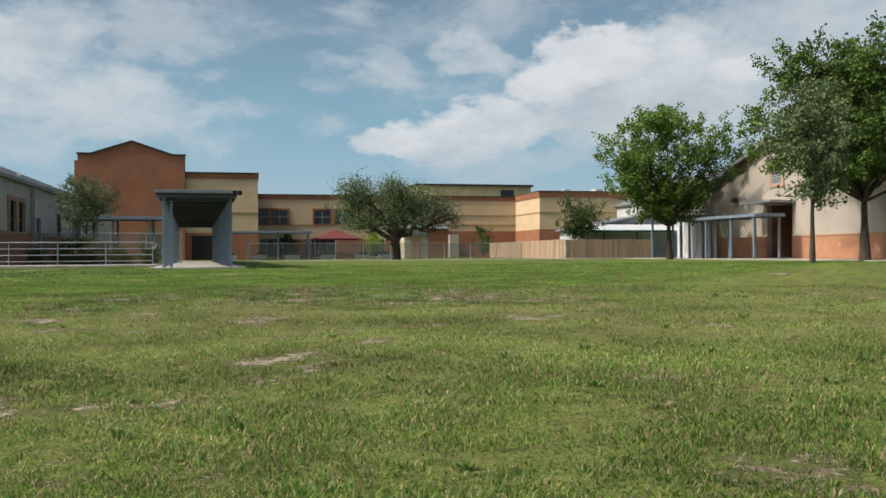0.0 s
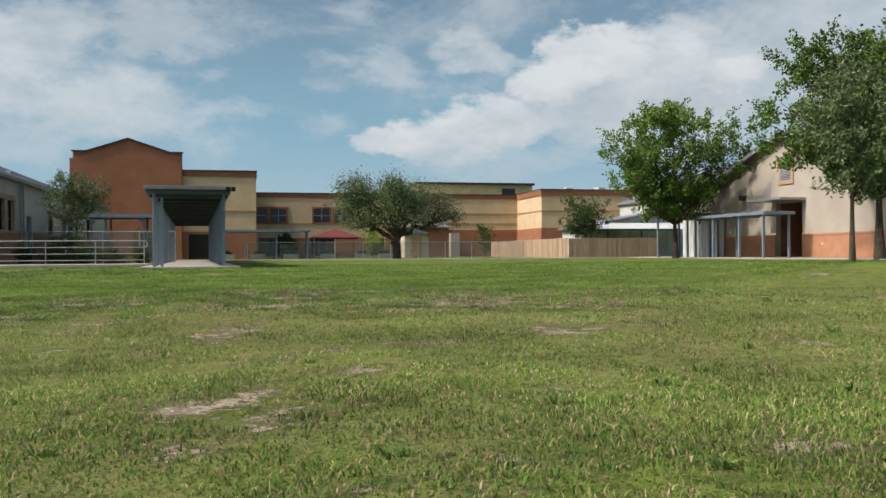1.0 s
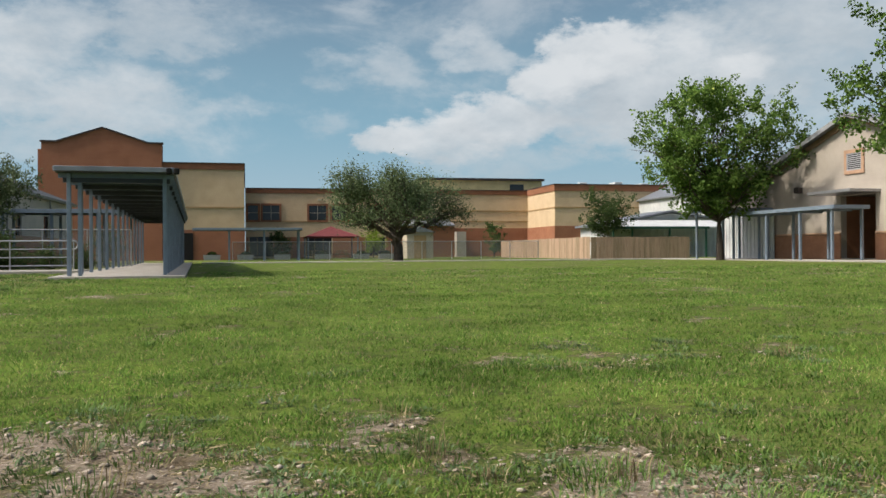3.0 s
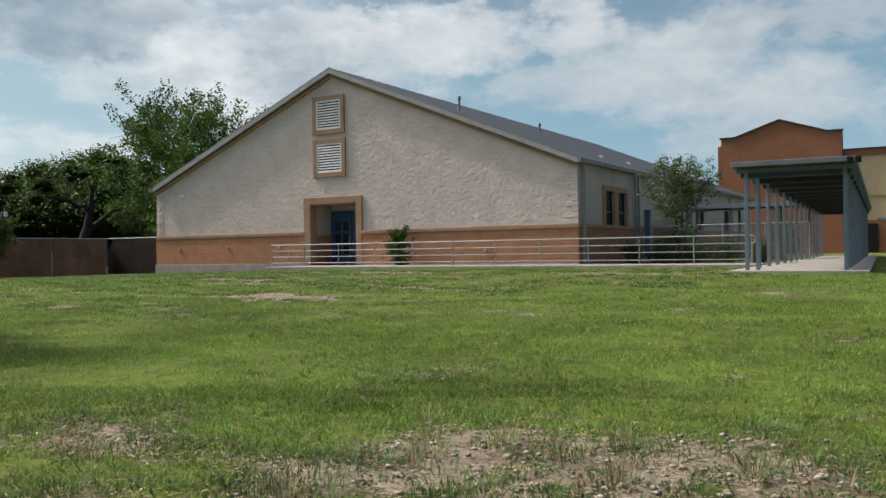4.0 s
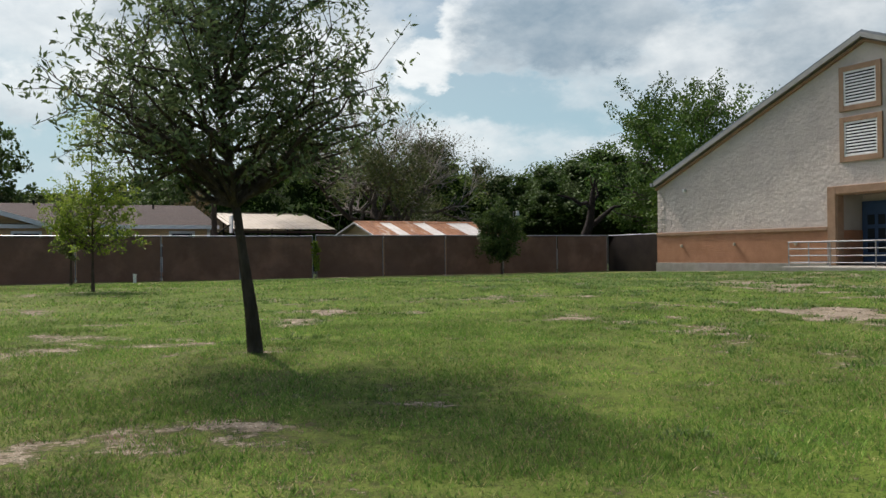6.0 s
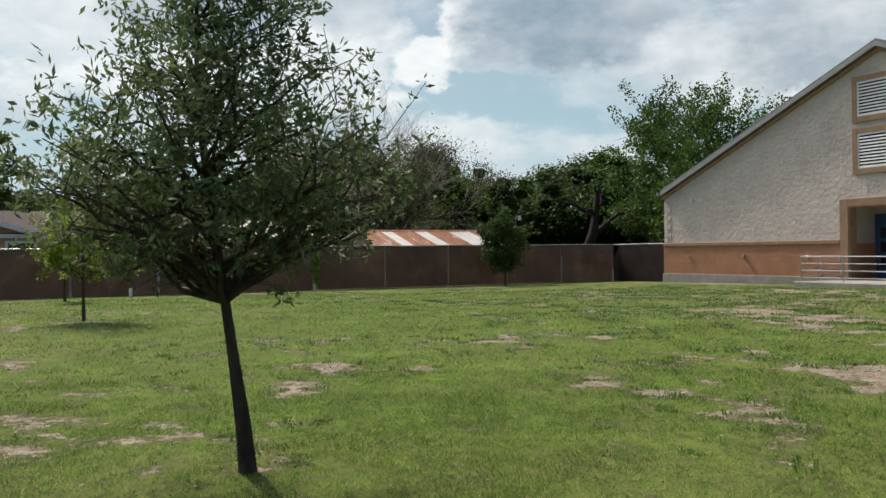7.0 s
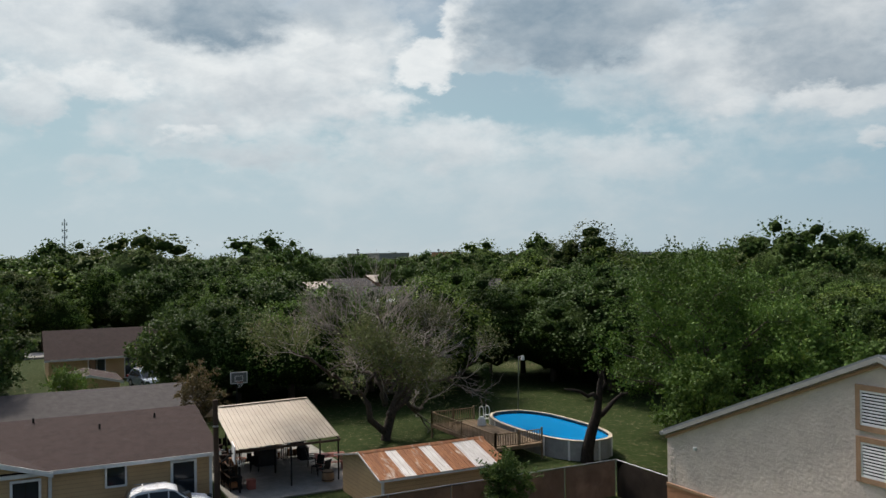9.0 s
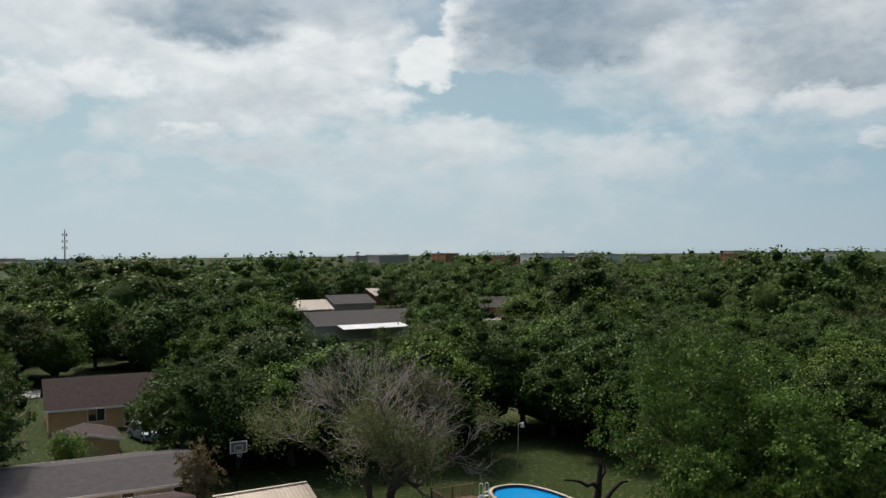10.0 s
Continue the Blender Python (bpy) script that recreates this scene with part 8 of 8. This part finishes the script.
# ---------- woods ----------
def leafy_crown(seed, cards, size, puffs, fine):
    """Leaves gathered in puffs over an uneven crown 1 high and about 1 wide, standing on the origin, round an added
    inner mass that stands in for the crown's shaded depth.
    """
    rs = random_for(seed)
    d = rs.normal(size=(puffs, 3))
    d /= np.linalg.norm(d, axis=1)[:, None]
    d[:, 2] = np.where(d[:, 2] < -0.65, -d[:, 2], d[:, 2])
    skew = 1 + 0.16 * np.sin(np.arctan2(d[:, 1], d[:, 0]) * 2 + rs.rand() * 6) + 0.1 * rs.normal(size=puffs)
    reach = (0.62 + 0.38 * rs.rand(puffs) ** 0.6) * np.clip(skew, 0.75, 1.3)
    cen = d * reach[:, None] * np.array([0.40, 0.40, 0.42]) + np.array([0, 0, 0.50])
    rad = (0.085 + 0.10 * rs.rand(puffs)) * (1.5 if puffs < 14 else 1.0)
    k = rs.choice(puffs, cards, p=rad ** 2 / (rad ** 2).sum())
    o = rs.normal(size=(cards, 3))
    o[:, 2] += 0.35
    o /= np.linalg.norm(o, axis=1)[:, None]
    # some sprays stand out of the puff
    r = rad[k] * (0.72 + 0.36 * rs.rand(cards) + 0.22 * rs.rand(cards) ** 5)
    c = cen[k] + o * r[:, None] * np.array([1, 1, 0.8])
    c[:, 2] = np.maximum(c[:, 2], 0.03)
    v, q = leaf_cards(c, rs, size, 0.42, 0.0, 0.3, o + 0.5 * rs.normal(size=(cards, 3)))
    bm = bmesh.new()
    bmesh.ops.create_icosphere(bm, subdivisions=fine, radius=1.0)
    bm.verts.index_update()
    cv = np.array([p.co[:] for p in bm.verts])
    ct = np.array([[p.index for p in f.verts] for f in bm.faces])
    bm.free()
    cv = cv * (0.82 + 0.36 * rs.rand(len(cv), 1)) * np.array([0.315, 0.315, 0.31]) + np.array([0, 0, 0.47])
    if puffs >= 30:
        # a small mass added inside every puff, for the dark depth behind its leaves
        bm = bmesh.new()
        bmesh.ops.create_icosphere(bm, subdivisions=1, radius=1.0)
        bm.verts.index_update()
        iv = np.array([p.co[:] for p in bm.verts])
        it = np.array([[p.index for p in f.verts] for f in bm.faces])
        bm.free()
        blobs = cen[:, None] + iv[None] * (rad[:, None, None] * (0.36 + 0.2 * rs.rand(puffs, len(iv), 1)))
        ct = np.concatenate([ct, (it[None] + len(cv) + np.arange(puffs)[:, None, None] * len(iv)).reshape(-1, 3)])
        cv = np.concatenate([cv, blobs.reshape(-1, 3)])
    return v, q, cv, ct


def wood_spots(lo, hi, gap, seed, keep_out):
    """Jittered places west of the school, inside a wide fan."""
    rs = random_for(seed)
    spots = []
    r = lo
    while r < hi:
        step = gap * (1 + r / 900)
        a0, a1 = radians(25), radians(101)
        n_ = int(r * (a1 - a0) / step)
        for i in range(n_):
            a = a0 + (a1 - a0) * (i + rs.rand()) / n_
            rr = r + step * (rs.rand() - 0.5)
            x, y = 8 - rr * math.sin(a), -26 + rr * math.cos(a)
            if all((x - kx) ** 2 / ax ** 2 + (y - ky) ** 2 / ay ** 2 > 1 for kx, ky, ax, ay in keep_out):
                spots.append((x, y, rs.rand(), rs.rand()))
        r += step * 0.92
    return spots


KEEP_OUT = [(-30, 4, 27, 18), (-40, 12, 18, 10), (-40, -26, 21, 22), (-55, -22, 9, 11), (-94, -18, 12, 12), (-84, -17, 8, 10), (-157, 41, 14, 19), (-183, 88, 15, 42), (-205, 40, 12, 13), (-226, 62, 12, 12), (-190, 92, 11, 14), (-245, 30, 10, 13),
            (-109, -30, 5, 40), (-178, -58, 11, 12), (-140, -66, 10, 12), (-262, 90, 13, 12), (-215, 118, 13, 13), (-6, 12, 20, 26), (-30, 14, 9, 8), (-70, -16, 10, 5), (-78, -17, 10, 9)]
# low scrub before the bungalow, the street and the small pale house
LOW_SCRUB = [(64.5, 73.5, 104, 170, 3.2), (64.5, 73.5, 170, 176, 0), (64.5, 73.0, 76, 104, 7.0), (66.0, 71.5, 176, 262, 0), (57.0, 61.2, 128, 226, 0), (57.0, 61.2, 92, 128, 5.5), (75.5, 101, 40, 95, 7.6), (75.5, 101, 95, 150, 11.0), (73.5, 75.5, 40, 120, 9.0), (62.0, 73.5, 40, 76, 9.4), (48.0, 62.0, 40, 84, 10.4), (25.0, 48.0, 40, 150, 8.4)]


def tree_height(x, y, tall):
    r, a = math.hypot(x - 8, y + 26), math.degrees(math.atan2(8 - x, y + 26))
    for a0, a1, r0, r1, top in LOW_SCRUB:
        if a0 < a < a1 and r0 < r < r1:
            return min(tall, top)
    return tall


protos = [leafy_crown(301 + i, 7000, 0.0185, 52, 3) for i in range(6)]
SHADES = [WOOD_GREEN, WOOD_DARK, WOOD_GREEN, WOOD_DARK, WOOD_OLIVE, WOOD_LIME, WOOD_BROWN]
near_spots = [s for s in wood_spots(56, 140, 8.2, 41, KEEP_OUT) if not (s[0] > -22 and s[1] < 34)]
# the dark hedge row that closes the yard
HEDGE = [(-61.0, -9.5), (-59.5, -5.5), (-60.0, -1.5), (-62.0, 2.5), (-63.5, 6.5), (-63.0, 11.0), (-63.5, 15.5), (-64.5, 20.0), (-66.0, 24.5), (-66.5, -3.5), (-68.0, 4.5), (-69.0, 13.0), (-58.0, 28.0)]
near_spots += [(x, y, 0.18 + 0.1 * (i % 3), 0.2 + 0.13 * (i % 5)) for i, (x, y) in enumerate(HEDGE)]
made = {}
for i, (x, y, u, w) in enumerate(near_spots):
    k, m_ = i % 6, min(int(u ** 0.9 * 6.3), 6)
    if m_ >= 5 and w < 0.6:
        m_ = 1
    tall = tree_height(x, y, (7.6 + 4.2 * w) * (1.3 if w > 0.92 else 1.0))
    if not tall:
        continue
    spread = tall * (1.05 + 0.4 * u)
    if (k, m_) not in made:
        v, q, cv, ct = protos[k]
        t = thing("woodland_tree", (0, 0, 0), "dense leafy tree at the edge of the woods", "tree", "trees of the woods")
        link_mesh("crown", np_mesh("crown", v, q), SHADES[m_], t)
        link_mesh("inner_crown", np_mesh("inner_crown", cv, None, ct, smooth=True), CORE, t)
        link_mesh("trunk", np_mesh("trunk", *tubes([(np.array([(0, 0, -0.05), (0.01, 0, 0.3), (0, 0.01, 0.6)]), np.array([0.03, 0.022, 0.012]))], 6)), BARK, t)
        made[k, m_] = t
        ob = t
    else:
        ob = copy_thing(made[k, m_], Matrix.Identity(4))
    ob.matrix_basis = Matrix.LocRotScale((x, y, -0.3), Euler((0, 0, u * 40)), (spread, spread, tall))


def woods(name, spots, cards, size, label, tall_lo, tall_hi, seed, fine, puffs):
    low = [leafy_crown(seed + i, cards, size, puffs, fine) for i in range(5)]
    groups = {}
    cores = {}
    for i, (x, y, u, w) in enumerate(spots):
        v, q, cv, ct = low[i % 5]
        tall = tree_height(x, y, (tall_lo + (tall_hi - tall_lo) * w) * (1.3 if w > 0.95 else 1.0))
        if not tall:
            continue
        sp = tall * (1.05 + 0.45 * u)
        a = u * 50
        rot = np.array([[math.cos(a), -math.sin(a), 0], [math.sin(a), math.cos(a), 0], [0, 0, 1]])
        place = lambda p: (p @ rot.T) * np.array([sp, sp, tall]) + np.array([x, y, -0.3])
        m_ = min(int(u * 5.2), 5)
        if m_ == 5 and w < 0.5:
            m_ = 2
        groups.setdefault(m_, []).append((place(v), q))
        cores.setdefault(m_, []).append((place(cv), ct))

    def join(items):
        vs, fs, k = [], [], 0
        for v, f in items:
            vs.append(v), fs.append(f + k)
            k += len(v)
        return np.concatenate(vs), np.concatenate(fs)
    for m_, items in groups.items():
        v, q = join(items)
        tagged(link_mesh(name, np_mesh(name, v, q), SHADES[m_]), label, "woods", kind="stuff")
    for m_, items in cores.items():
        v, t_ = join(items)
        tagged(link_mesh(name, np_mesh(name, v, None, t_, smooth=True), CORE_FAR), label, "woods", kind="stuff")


woods("woodland", wood_spots(140, 330, 10.5, 42, KEEP_OUT), 1700, 0.030, "leafy woods between the houses", 8.5, 13.2, 501, 2, 34)
woods("far_woodland", wood_spots(332, 900, 15.0, 43, KEEP_OUT), 260, 0.07, "distant leafy woods", 7.0, 10.5, 601, 1, 18)
woods("far_woodland", wood_spots(905, 2000, 34.0, 44, []), 60, 0.15, "woods near the horizon", 9.0, 13.0, 701, 1, 10)
woods("far_woodland", wood_spots(2050, 4000, 70.0, 45, []), 24, 0.2, "woods on the horizon", 13.0, 18.0, 801, 1, 8)


# ---------- far town on the horizon ----------
def far_buildings(seed):
    rs = random_for(seed)
    pale = [RIBBED_WHITE, BEIGE, BRICK, CONCRETE]
    for i in range(26):
        a = radians(33 + 58 * rs.rand() ** 0.9)
        r = 900 + 900 * rs.rand()
        x, y = 8 - r * math.sin(a), -26 + r * math.cos(a)
        w, d, h = 18 + 40 * rs.rand(), 18 + 40 * rs.rand(), 8 + 7 * rs.rand()
        b = thing("far_building", (x, y, 0), "pale low commercial building near the horizon", "building", "far town")
        part("body", a_box(x - w / 2, x + w / 2, y - d / 2, y + d / 2, -0.5, h), pale[i % 4], b)
        part("parapet", a_box(x - w / 2 - 0.4, x + w / 2 + 0.4, y - d / 2 - 0.4, y + d / 2 + 0.4, h, h + 0.8), CAP if i % 3 else CONCRETE, b)
    for i in range(8):
        a = radians(32 + 55 * rs.rand())
        r = 700 + 500 * rs.rand()
        x, y = 8 - r * math.sin(a), -26 + r * math.cos(a)
        b = thing("sign_mast", (x, y, 0), "tall roadside sign mast near the horizon", "sign", "far town")
        h = 14 + 5 * rs.rand()
        part("pole", a_rod((x, y, -0.5), (x, y, h), 0.5, 0.4, 6), CAP, b)
        part("board", a_box(x - 0.4, x + 0.4, y - 1.5, y + 1.5, h, h + 1.6), CAP, b)


far_buildings(81)
